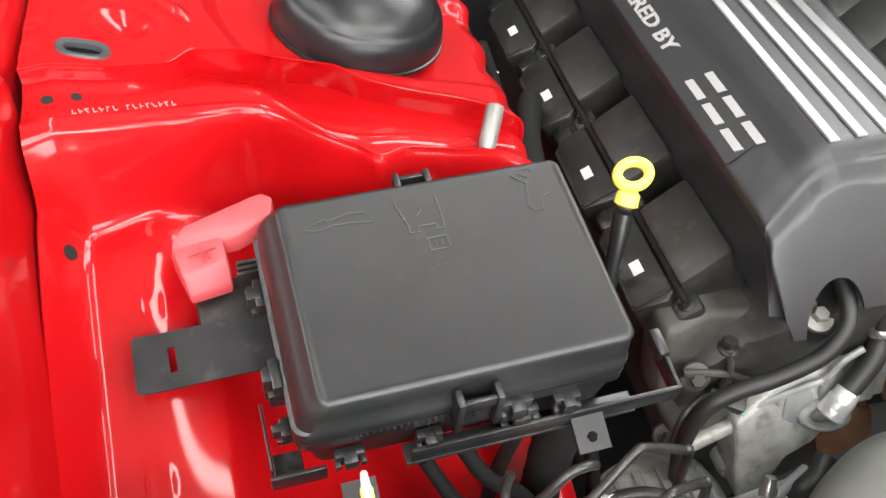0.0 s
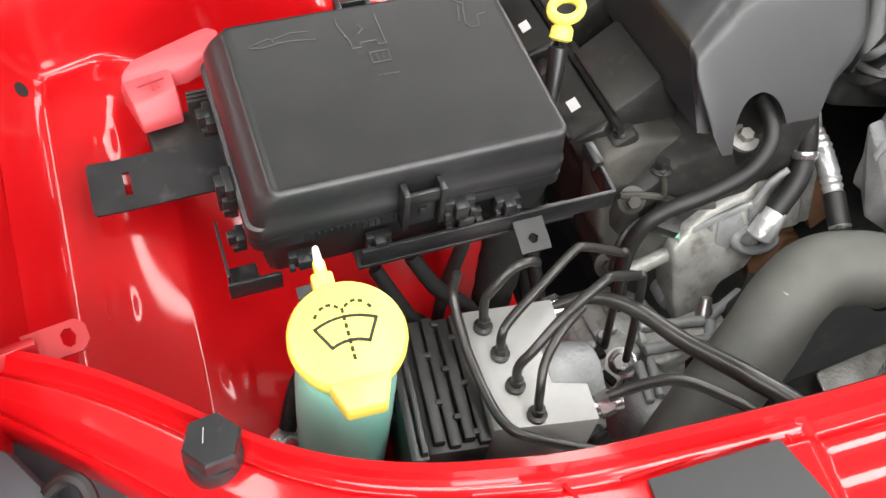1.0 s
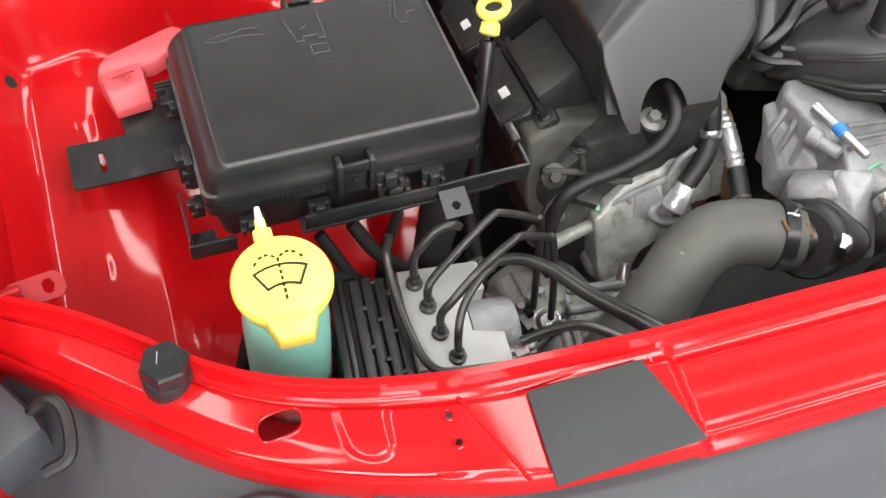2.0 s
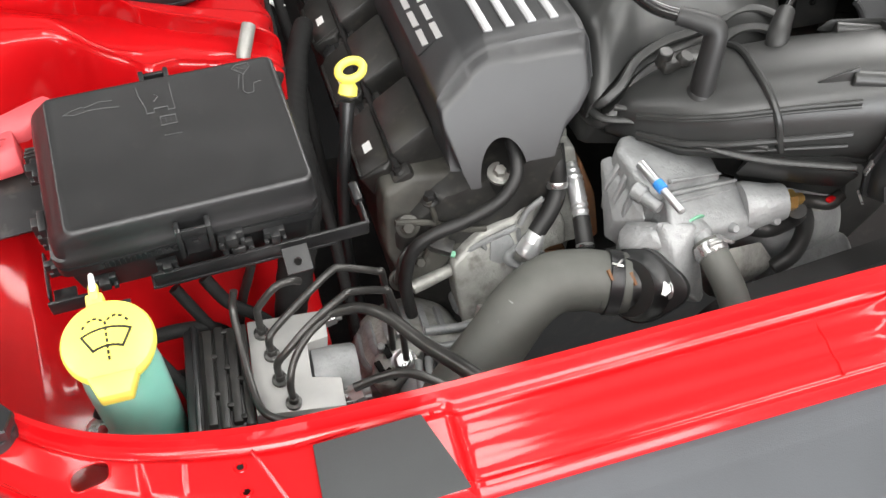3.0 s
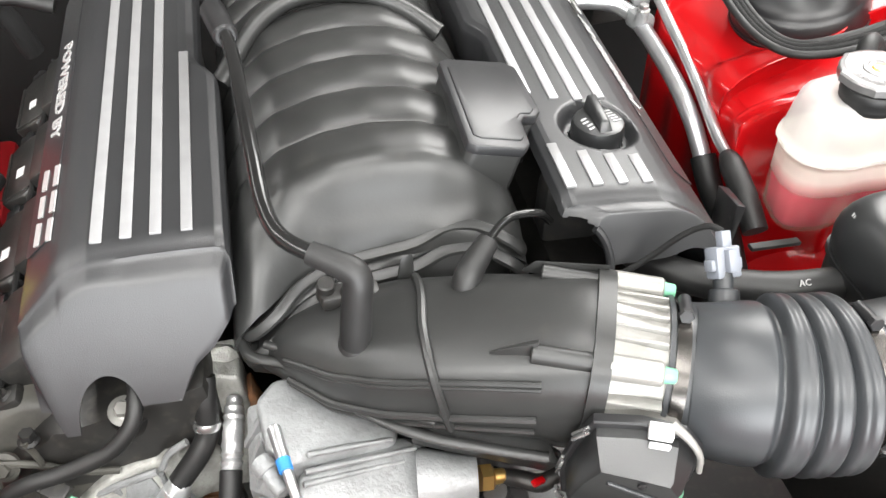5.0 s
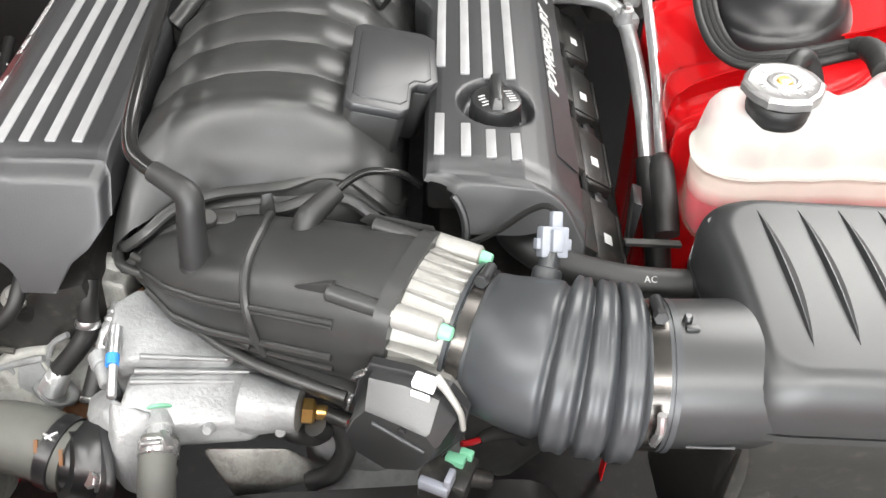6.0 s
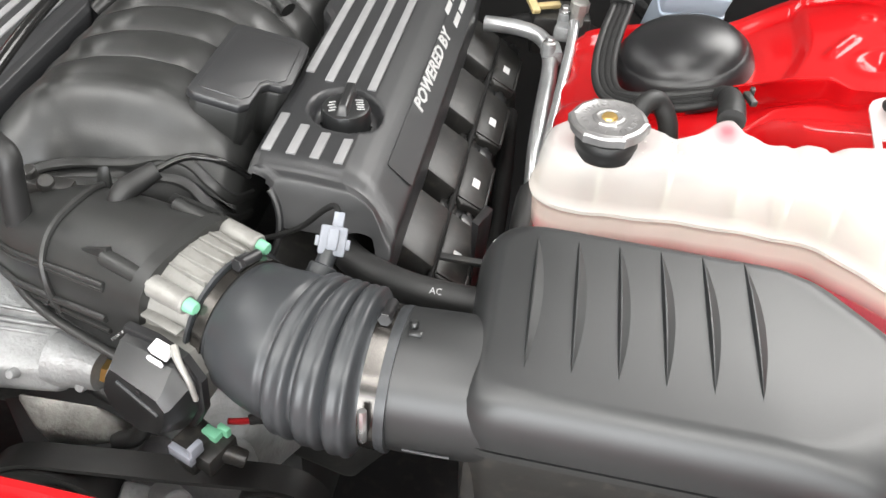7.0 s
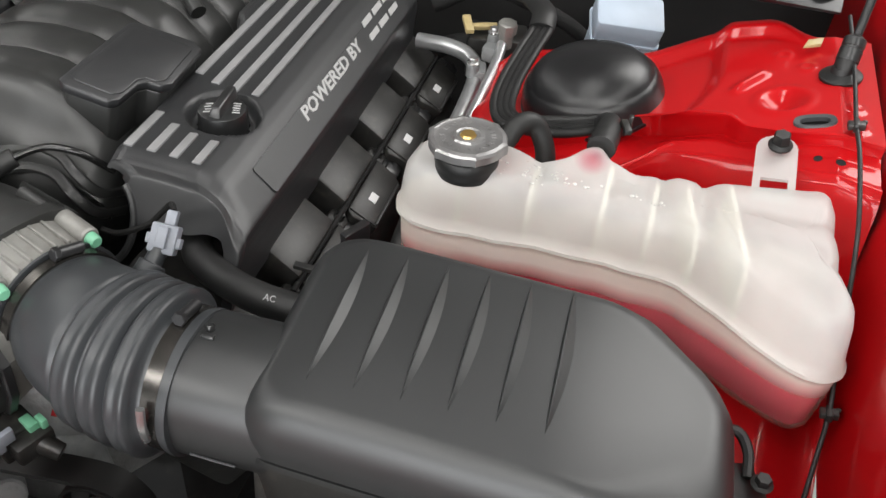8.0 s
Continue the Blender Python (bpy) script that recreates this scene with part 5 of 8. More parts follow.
for side, x, y0 in ((-1, -0.2715, 0.0), (1, 0.3325, 0.022)):
    first = coil(side)
    for i in range(1, 4):
        copy_thing(first, pose(x, y0 + 0.1133 * i, 0.9005))
    first.matrix_world = pose(x, y0, 0.9005)
    wire = thing("coil_loom", "black wire loom along the ignition coils", "wire loom", (x, 0.2, 0.9), "wire looms")
    part("sleeve", tube([(x - side * 0.0165, y0 - 0.05 + 0.0567 * i, 0.9095 + 0.002 * (i % 2)) for i in range(9)], 0.0030, 8, 5), WEAVE, wire)

# dipstick
dip = thing("dipstick", "yellow ring-handled dipstick beside the ignition coils", "dipstick", (-0.300, -0.03, 0.75))
def torus(R, r, m, sq=(1, 1.2), n=36, k=12):
    rings = []
    bm = bmesh.new()
    vs = [[bm.verts.new(m @ Vector(((R + r * math.cos(b)) * sq[0] * math.cos(a), (R + r * math.cos(b)) * sq[1] * math.sin(a), r * 1.3 * math.sin(b)))) for b in (2 * math.pi * j / k for j in range(k))] for a in (2 * math.pi * i / n for i in range(n))]
    for i in range(n):
        for j in range(k):
            bm.faces.new((vs[i][j], vs[(i + 1) % n][j], vs[(i + 1) % n][(j + 1) % k], vs[i][(j + 1) % k]))
    return bm


part("ring", torus(0.0106, 0.0037, plane_frame((-0.2770, 0.0265, 0.971), (1, 0.35, 0.25), (-0.3, 0.90, 0.15)), (1.12, 1.0)), YELLOW, dip)
part("collar", lathe([(0.006, 0), (0.009, 0.002), (0.0085, 0.010), (0.006, 0.013)], aim((-0.2845, 0.0145, 0.951), (-0.280, 0.021, 0.963)), 16), YELLOW, dip)
part("tube", tube([(-0.285, 0.014, 0.946), (-0.292, 0.000, 0.915), (-0.302, -0.018, 0.86), (-0.305, -0.03, 0.78), (-0.29, -0.03, 0.66)], [0.0075, 0.0062, 0.0062, 0.0062, 0.0062], 12, 6), SATIN, dip, "black dipstick tube")

# ---- intake manifold ----
mani = thing("intake_manifold", "black moulded intake manifold with curved runners", "intake manifold", (XC, 0.12, 0.90))


def runners(u, v):
    """u across from the outer left foot to the right, v along the engine."""
    arch = [(-0.079, 0.945), (-0.076, 0.978), (-0.062, 1.014), (-0.034, 1.038), (0.0, 1.049), (0.036, 1.052), (0.072, 1.049), (0.104, 1.036), (0.130, 1.010), (0.142, 0.985), (0.146, 0.945)]
    x = np.interp(u, range(len(arch)), [p[0] for p in arch])
    z = np.interp(u, range(len(arch)), [p[1] for p in arch])
    y = -0.034 + v
    y += 0.022 * ((x - 0.03) / 0.1) * (1 if x < 0.03 else 0.2) * 0.4   # the runners sweep back to the middle
    y -= 0.026 * smooth(0.02, 0.078, -x) * (1 - smooth(0.0, 0.10, v))
    nose = smooth(0.0, 0.045, v)
    z = 0.945 + (z - 0.945) * (0.40 + 0.60 * math.sqrt(max(0, nose))) if v < 0.045 else z
    wave = abs(math.sin(math.pi * (v - 0.036) / 0.0475)) if v > 0.036 else 1
    depth = 0.0115 * smooth(0.036, 0.05, v)
    z -= depth * (1 - wave ** 0.36) * smooth(0.5, 2.5, u) * (1 - smooth(8.5, 10, u))
    z -= 0.0065 * bell(v - 0.020, 0.011) * smooth(-0.035, 0.0, x) * (1 - smooth(0.115, 0.14, x))
    z += 0.004 * bell(v - 0.004, 0.006) * bell(x - 0.095, 0.03)
    z -= 0.012 * smooth(0.20, 0.40, v)
    return x, y, z


part("runner_shell", sheet(runners, list(np.linspace(0, 10, 60)), list(np.linspace(0, 0.06, 34)) + list(np.linspace(0.0625, 0.40, 190)), -0.003), MANIFOLD, mani, smooth=60)
lip = [(-0.078, 0.03, 0.945), (-0.078, -0.030, 0.950), (-0.072, -0.066, 0.956), (-0.052, -0.068, 0.972), (-0.030, -0.052, 0.985), (0.0, -0.040, 0.991), (0.030, -0.036, 0.994), (0.055, -0.034, 0.997), (0.080, -0.026, 1.002), (0.105, -0.026, 1.000), (0.128, -0.036, 0.990), (0.142, -0.030, 0.972), (0.148, 0.0, 0.955)]
part("seam_lip", tube(lip, 0.0030, 8, 6, flat=1.6), MANIFOLD, mani)
part("lower_lip", tube([(x + 0.0, y - 0.010, z - 0.014) for x, y, z in lip[1:]], 0.0036, 8, 6, flat=1.5), MANIFOLD, mani)
part("plenum", hull([(x, y, z) for x, y, z in ((-0.072, -0.045, 0.945), (-0.060, -0.062, 0.955), (0.13, -0.030, 0.98), (0.05, -0.034, 0.992), (-0.02, -0.048, 0.98), (0.145, -0.01, 0.90), (-0.078, -0.055, 0.90), (0.14, 0.30, 0.90), (-0.075, 0.30, 0.90), (0.14, 0.30, 0.95), (-0.07, 0.30, 0.95), (0.0, -0.08, 0.90), (0.10, -0.06, 0.90))], 0.006), MANIFOLD, mani)
TB = Vector((0.172, -0.158, 0.980))
AX = Vector((0.93, -0.37, 0.0)).normalized()
SIDE = Vector((0.37, 0.93, 0.0)).normalized()
UPV = Vector((0, 0, 1))


def duct(stations, n=32, power=2.6):
    """Rings of a rounded duct: centre, half width, half height."""
    rings = []
    for c, ax, w, h in stations:
        ax = Vector(ax).normalized()
        sd = UPV.cross(ax).normalized()
        up = ax.cross(sd)
        ring = []
        for i in range(n):
            a = 2 * math.pi * i / n
            ca, sa = math.cos(a), math.sin(a)
            ring.append(Vector(c) + sd * w * math.copysign(abs(ca) ** (2 / power), ca) + up * h * math.copysign(abs(sa) ** (2 / power), sa))
        rings.append(ring)
    return loft(rings)


neck_st = [((-0.062, -0.068, 0.938), (0.85, -0.2, 0.15), 0.010, 0.013), ((-0.040, -0.078, 0.948), (0.88, -0.22, 0.12), 0.024, 0.024), ((-0.006, -0.092, 0.956), (0.9, -0.27, 0.1), 0.043, 0.035), ((0.03, -0.104, 0.963), (0.92, -0.3, 0.1), 0.052, 0.040), ((0.085, -0.124, 0.973), (0.93, -0.36, 0.06), 0.054, 0.046), ((0.13, -0.141, 0.979), AX, 0.053, 0.050), (TB - AX * 0.030, AX, 0.0525, 0.0525), (TB - AX * 0.022, AX, 0.0525, 0.0525)]
part("throttle_neck", duct(neck_st), MANIFOLD, mani, smooth=60)
part("neck_flange", duct([(TB - AX * 0.022, AX, 0.056, 0.056), (TB - AX * 0.010, AX, 0.056, 0.056)], power=3.2), MANIFOLD, mani)


def on_neck(f, angle, out=0.001, power=2.6):
    """A place on the neck's skin: f from 0 to 1 along it, angle in degrees round it (90 is its top, 180 its front)."""
    q = f * (len(neck_st) - 1)
    k = min(int(q), len(neck_st) - 2)
    q -= k
    (c0, a0, w0, h0), (c1, a1, w1, h1) = neck_st[k], neck_st[k + 1]
    c, ax = Vector(c0).lerp(Vector(c1), q), Vector(a0).normalized().lerp(Vector(a1).normalized(), q).normalized()
    w, h = w0 + (w1 - w0) * q + out, h0 + (h1 - h0) * q + out
    sd = UPV.cross(ax).normalized()
    up = ax.cross(sd)
    ca, sa = math.cos(radians(angle)), math.sin(radians(angle))
    return c + sd * w * math.copysign(abs(ca) ** (2 / power), ca) + up * h * math.copysign(abs(sa) ** (2 / power), sa)


part("seam_flange", tube([(-0.078, -0.060, 0.950), (-0.070, -0.082, 0.951), (-0.045, -0.096, 0.953), (-0.022, -0.122, 0.953), (0.008, -0.150, 0.951), (0.040, -0.170, 0.949), (0.075, -0.184, 0.947), (0.115, -0.198, 0.945)], 0.0042, 10, 6, flat=0.8), MANIFOLD, mani)
part("seam_flange", tube([(-0.060, -0.080, 0.960), (-0.040, -0.094, 0.961), (-0.016, -0.120, 0.961), (0.012, -0.146, 0.960), (0.045, -0.166, 0.958)], 0.0030, 10, 6), MANIFOLD, mani)
for a0, a1, r in ((150, 152, 0.0022), (154, 157, 0.0016), (186, 178, 0.0030), (194, 190, 0.0022)):
    part("neck_rib", tube([on_neck(f, a0 + (a1 - a0) * f) for f in np.linspace(0.14, 0.70, 9)], r, 8, 5), MANIFOLD, mani)
part("neck_band", tube([on_neck(0.46 + 0.0006 * (a - 60), a, 0.0015) for a in range(50, 206, 12)], 0.0034, 8, 5), MANIFOLD, mani)
part("neck_skirt", hull([(0.03, -0.165, 0.946), (0.125, -0.200, 0.936), (0.03, -0.150, 0.915), (0.125, -0.185, 0.905), (0.045, -0.15, 0.95), (0.12, -0.17, 0.945)], 0.004), MANIFOLD, mani)
part("lower_web", hull([(-0.045, -0.080, 0.948), (0.035, -0.140, 0.945), (0.120, -0.186, 0.940), (0.150, -0.172, 0.875), (0.060, -0.135, 0.886), (-0.030, -0.080, 0.915), (0.035, -0.125, 0.930), (0.140, -0.165, 0.90)], 0.004), MANIFOLD, mani, "deep moulded web under the neck")
for k in (-1, 1):
    c = TB - AX * 0.030 + SIDE * 0.036 * k + UPV * 0.041
    part("screw_boss", rod(c - AX * 0.030, c + AX * 0.014, 0.0065, 0.0065, 12, 0.001), MANIFOLD, mani)
    c2 = TB - AX * 0.030 + SIDE * 0.036 * k - UPV * 0.041
    part("screw_boss", rod(c2 - AX * 0.030, c2 + AX * 0.014, 0.0065, 0.0065, 12, 0.001), MANIFOLD, mani)
c = TB - AX * 0.06 - SIDE * 0.036 + UPV * 0.043
part("gusset", hull([c + AX * 0.004 + UPV * 0.008, c + AX * 0.004 - UPV * 0.02, c - AX * 0.028 - UPV * 0.008, c + AX * 0.004 + SIDE * 0.006 + UPV * 0.006, c - AX * 0.024 + SIDE * 0.004 - UPV * 0.010], 0.001), MANIFOLD, mani)
c = TB - AX * 0.045 + SIDE * 0.040 + UPV * 0.040
part("gusset", hull([c + AX * 0.030 + UPV * 0.014, c + AX * 0.030 - UPV * 0.01, c - AX * 0.030 - UPV * 0.004, c - AX * 0.02 + UPV * 0.008, c + AX * 0.030 + SIDE * 0.006, c - AX * 0.02 + SIDE * 0.006], 0.001), MANIFOLD, mani)
# sensor and bracket in front of the runners
part("sensor", join(block((0.042, 0.016, 0.012), (0.002, -0.073, 0.992), 0.003, (0, 4, 4)), rod((0.002, -0.076, 0.995), (0.004, -0.078, 1.002), 0.008, 0.007, 14, 0.001), rod((-0.014, -0.070, 0.99), (-0.014, -0.072, 1.006), 0.007, 0.0065, 12, 0.001)), COIL, mani, "black pressure sensor")
part("bracket", hull([(0.036, -0.070, 0.965), (0.050, -0.070, 0.965), (0.040, -0.058, 1.008), (0.050, -0.056, 1.010), (0.036, -0.058, 0.97), (0.05, -0.055, 0.97)], 0.0015), MANIFOLD, mani)
# bridge hose over the runners at the back
part("rear_pipe", tube([(-0.075, 0.175, 1.012), (-0.04, 0.215, 1.042), (0.0, 0.235, 1.056), (0.05, 0.235, 1.056), (0.09, 0.222, 1.046), (0.122, 0.200, 1.030)], 0.0085, 12, 6), MANIFOLD, mani, "thin black pipe across the runners")

# square resonator box beside the oil cap
lidbox = thing("manifold_lid_box", "flat black lidded box beside the oil filler", "engine part", (0.13, 0.06, 0.96))
sq = [(0.099, 0.001), (0.100, 0.110), (0.106, 0.116), (0.160, 0.124), (0.170, 0.118), (0.174, 0.055), (0.168, 0.046), (0.157, 0.044), (0.152, 0.036), (0.151, 0.008), (0.145, 0.000), (0.106, -0.003)]
tiltm = Matrix.Translation((0.13, 0.06, 1.048)) @ pose(0, 0, 0, 0, 14, 0) @ Matrix.Translation((-0.13, -0.06, 0))
part("lid", prism(sq, -0.006, 0.003, 0.002, tiltm), COVER, lidbox)
part("base", prism([(0.135 + (x - 0.135) * 0.94, 0.058 + (y - 0.058) * 0.94) for x, y in sq], -0.055, -0.0065, 0.002, tiltm), MANIFOLD, lidbox)
part("ridge", prism([(0.1345 + (x - 0.1345) * 0.84, 0.058 + (y - 0.058) * 0.84) for x, y in sq], 0.002, 0.0042, 0.001, tiltm), COVER, lidbox)

# breather pipe with its elbow
pcv = thing("breather_pipe", "glossy black breather pipe with a rubber elbow", "pipe", (-0.005, -0.115, 0.96))
part("pipe", tube([(-0.078, 0.255, 1.050), (-0.068, 0.18, 1.068), (-0.060, 0.115, 1.074), (-0.056, 0.05, 1.073), (-0.053, 0.0, 1.069), (-0.050, -0.045, 1.063), (-0.044, -0.072, 1.060), (-0.034, -0.086, 1.058), (-0.018, -0.097, 1.056)], 0.0058, 14, 8), GLOSS, pcv, smooth=60)
part("elbow", join(tube([(-0.024, -0.093, 1.056), (-0.010, -0.102, 1.054), (0.000, -0.108, 1.051), (0.0035, -0.111, 1.046), (0.003, -0.113, 1.036), (0.001, -0.115, 1.010), (0.000, -0.117, 0.985)], [0.0078, 0.0085, 0.0095, 0.0098, 0.0100, 0.0105, 0.0108], 18, 6), rod((0.001, -0.115, 0.993), (-0.001, -0.1165, 0.968), 0.0125, 0.0125, 20, 0.002)), RUBBER, pcv, "thick rubber elbow", smooth=60)
part("rear_joint", rod((-0.064, 0.150, 1.071), (-0.074, 0.215, 1.060), 0.0100, 0.011, 16, 0.002), BRACKET, pcv, "grey coupling")
vac = thing("vacuum_elbow", "black rubber vacuum elbow with a thin pipe", "hose", (0.08, -0.095, 0.99))
part("elbow", tube([(0.078, -0.099, 0.990), (0.078, -0.098, 1.006), (0.081, -0.092, 1.016), (0.089, -0.082, 1.020), (0.100, -0.070, 1.025)], [0.0105, 0.0100, 0.0098, 0.0092, 0.0078], 16, 6), RUBBER, vac)
part("collar", rod((0.078, -0.099, 0.983), (0.078, -0.099, 0.992), 0.0115, 0.0105, 16, 0.001), RUBBER, vac)
part("thin_pipe", tube([(0.098, -0.072, 1.024), (0.112, -0.058, 1.028), (0.125, -0.050, 1.028), (0.145, -0.044, 1.022), (0.16, -0.03, 1.00)], 0.0032, 10, 6), GLOSS, vac)

# ---- throttle body and intake tube ----
thr = thing("throttle_body", "cast aluminium throttle body with a black motor", "throttle body", tuple(TB - UPV * 0.06))
part("casting", duct([(TB - AX * 0.010, AX, 0.052, 0.052), (TB + AX * 0.020, AX, 0.049, 0.049), (TB + AX * 0.028, AX, 0.049, 0.049)], power=2.2), MACHINED, thr, smooth=30)
for k in (-1, 1):
    for h in (-1, 1):
        c = TB + SIDE * 0.037 * k + UPV * 0.041 * h
        part("bolt_boss", rod(c - AX * 0.012, c + AX * 0.022, 0.0085, 0.008, 16, 0.0012), MACHINED, thr)
turn = (0, 0, math.degrees(math.atan2(AX.y, AX.x)))
for i in range(5):
    c = TB + SIDE * (-0.020 + 0.010 * i) + UPV * (0.046 + 0.004 * math.cos((i - 2) * 0.6))
    part("rib", block((0.034, 0.0022, 0.006), tuple(c + AX * 0.007), 0.0006, turn), MACHINED, thr)
for i in range(6):
    c = TB - SIDE * 0.049 + UPV * (-0.030 + 0.011 * i)
    part("rib", block((0.034, 0.008, 0.0024), tuple(c + AX * 0.007), 0.0006, turn), MACHINED, thr)
for k, h in ((1, 1), (-1, 1), (1, -1), (-1, -1)):
    c = TB + SIDE * 0.037 * k + UPV * 0.041 * h
    part("bolt_cap", rod(c + AX * 0.021, c + AX * 0.030, 0.0055, 0.0048, 12, 0.001), GREEN, thr, "green bolt end")


def on_motor(outline, b, k=1.0):
    """A ring of the motor housing at a depth b, shrunk towards its middle."""
    return [TB + AX * (0.009 + (a - 0.009) * k) + SIDE * b + UPV * (-0.024 + (c + 0.024) * k) for a, c in outline]


SEAT = [(-0.015, 0.017), (0.012, 0.022), (0.038, 0.019), (0.051, 0.004), (0.049, -0.026), (0.036, -0.053), (0.004, -0.068), (-0.024, -0.060), (-0.029, -0.032), (-0.023, -0.004)]
FACE = [(-0.009, 0.005), (0.014, 0.003), (0.036, 0.000), (0.043, -0.009), (0.039, -0.026), (0.030, -0.044), (0.006, -0.057), (-0.019, -0.048), (-0.025, -0.031), (-0.018, -0.011)]
shell = loft([on_motor(SEAT, -0.062, 0.95), on_motor(SEAT, -0.071, 0.93), on_motor(FACE, -0.086, 1.0), on_motor(FACE, -0.0885, 0.94)])
soften(shell, 0.0016, 2, 20)
motor = part("motor_housing", shell, SATIN, thr, "black throttle motor housing", smooth=30)
part("motor_seat", loft([on_motor(SEAT, -0.030, 0.80), on_motor(SEAT, -0.050, 0.92), on_motor(SEAT, -0.0575, 0.98)]), MACHINED, motor, "cast seat of the motor", smooth=30)
part("seam_plate", loft([on_motor(SEAT, -0.0585, 1.03), on_motor(SEAT, -0.0575, 1.06), on_motor(SEAT, -0.0635, 1.06), on_motor(SEAT, -0.0645, 1.03)]), BRACKET, motor, "dark seam flange", smooth=30)
for a, c, turn_a in ((-0.0225, 0.008, 48), (-0.031, -0.028, 80), (-0.027, -0.062, 120)):
    part("spring_clip", _moved(join(block((0.014, 0.0022, 0.0022), (0, 0, 0.0016), 0.0005), block((0.014, 0.0022, 0.0022), (0, 0, -0.0022), 0.0005)), plane_frame(TB + AX * a + SIDE * -0.0665 + UPV * c, AX * math.cos(radians(turn_a)) + UPV * math.sin(radians(turn_a)), UPV * math.cos(radians(turn_a)) - AX * math.sin(radians(turn_a)))), ZINC, motor, "bright spring clip")
part("motor_ridge", rod(TB + AX * -0.003 + SIDE * -0.0890 + UPV * -0.006, TB + AX * 0.034 + SIDE * -0.0890 + UPV * -0.018, 0.0016, 0.0016, 10, 0.0004), BELLOWS, motor)
part("tag", join(block((0.015, 0.010, 0.0075), tuple(TB + AX * 0.024 + SIDE * -0.067 + UPV * 0.0235), 0.0012, (14, 0, -21.7)), block((0.013, 0.003, 0.005), tuple(TB + AX * 0.024 + SIDE * -0.074 + UPV * 0.0185), 0.0008, (14, 0, -21.7))), LABEL, motor, "white plastic tag")
part("tag_arm", tube([TB + AX * 0.030 + SIDE * -0.062 + UPV * 0.026, TB + AX * 0.041 + SIDE * -0.068 + UPV * 0.022, TB + AX * 0.050 + SIDE * -0.070 + UPV * 0.010, TB + AX * 0.053 + SIDE * -0.070 + UPV * -0.006], [0.0035, 0.0026, 0.0022, 0.0020], 10, 6), MACHINED, motor, "pale bent arm")
part("screw", hexbolt(tuple(TB + AX * 0.018 + SIDE * -0.0882 + UPV * -0.004), 0.0030, 0.002, tuple(-SIDE), False), BRACKET, motor)
def tq(a, b, c):
    """A place along the bore, to the back and up from the throttle body's middle."""
    return TB + AX * a + SIDE * b + UPV * c


def tq_box(a0, a1, b0, b1, c0, c1, skew=0.0):
    return [tq(a, b, c + skew * (a - a0)) for a in (a0, a1) for b in (b0, b1) for c in (c0, c1)]


plug_ob = part("motor_plug", join(hull(tq_box(0.026, 0.046, -0.080, -0.050, -0.088, -0.062, -0.2), 0.002), hull(tq_box(0.044, 0.060, -0.076, -0.046, -0.086, -0.068), 0.002), rod(tq(0.050, -0.060, -0.075), tq(0.070, -0.050, -0.085), 0.008, 0.007, 12, 0.001)), COIL, thr, "black motor plug")
part("lock", join(hull(tq_box(0.038, 0.052, -0.060, -0.052, -0.074, -0.062), 0.001), hull(tq_box(0.046, 0.056, -0.052, -0.047, -0.070, -0.060), 0.001)), GREEN, plug_ob, "green plug lock")
part("plug_clip", join(hull(tq_box(0.028, 0.050, -0.084, -0.078, -0.072, -0.062), 0.001), hull(tq_box(0.046, 0.051, -0.082, -0.070, -0.066, -0.054), 0.001)), GREY_PLUG, plug_ob, "grey plug clip")
part("red_wire", tube([(0.198, -0.209, 0.908), (0.206, -0.205, 0.905), (0.213, -0.200, 0.902)], 0.0026, 8, 5), RED_THIN, plug_ob, "red wire")
part("wire_tape", tube([(0.211, -0.201, 0.903), (0.222, -0.195, 0.902), (0.240, -0.185, 0.890), (0.25, -0.17, 0.86)], [0.004, 0.0055, 0.006, 0.006], 10, 5), WEAVE, plug_ob, "black taped wires")

tube_ob = thing("intake_tube", "grey-black rubber intake tube with bellows", "intake tube", (0.27, -0.2, 0.93))
BX = Vector((1.0, -0.03, 0.0)).normalized()
P0 = TB + AX * 0.024
path = [P0, P0 + AX * 0.012, P0 + AX * 0.024, Vector((0.236, -0.1860, 0.984)), Vector((0.254, -0.1920, 0.985)), Vector((0.272, -0.1965, 0.985)), Vector((0.290, -0.1995, 0.985)), Vector((0.308, -0.2010, 0.985)), Vector((0.330, -0.2020, 0.985))]
line = spline(path, 16)
RINGS = (0.2655, 0.2835, 0.3005)
stations = []
for i, p in enumerate(line):
    d = (line[min(i + 1, len(line) - 1)] - line[max(i - 1, 0)]).normalized()
    r = 0.0485 + 0.0015 * smooth(0.205, 0.212, p.x) + 0.0045 * smooth(0.212, 0.250, p.x) - 0.0040 * smooth(0.306, 0.312, p.x)
    # flat-topped convolutions with narrow valleys
    r -= 0.0030 * bell(p.x - 0.2565, 0.0026) * (p.x > 0.25)
    for c in RINGS:
        q = abs(p.x - c) / 0.0080
        if q < 1:
            r += 0.0064 * (1 - q ** 5.5) - 0.0012 * bell(p.x - c, 0.0028)
    stations.append((p, d, r, r))
part("bellows", duct(stations, 56, 2.0), BELLOWS, tube_ob, smooth=60)
part("flange_lip", duct([(P0 + AX * 0.001, AX, 0.0525, 0.0525), (P0 + AX * 0.004, AX, 0.0530, 0.0530)], 48, 2.0), BELLOWS, tube_ob)


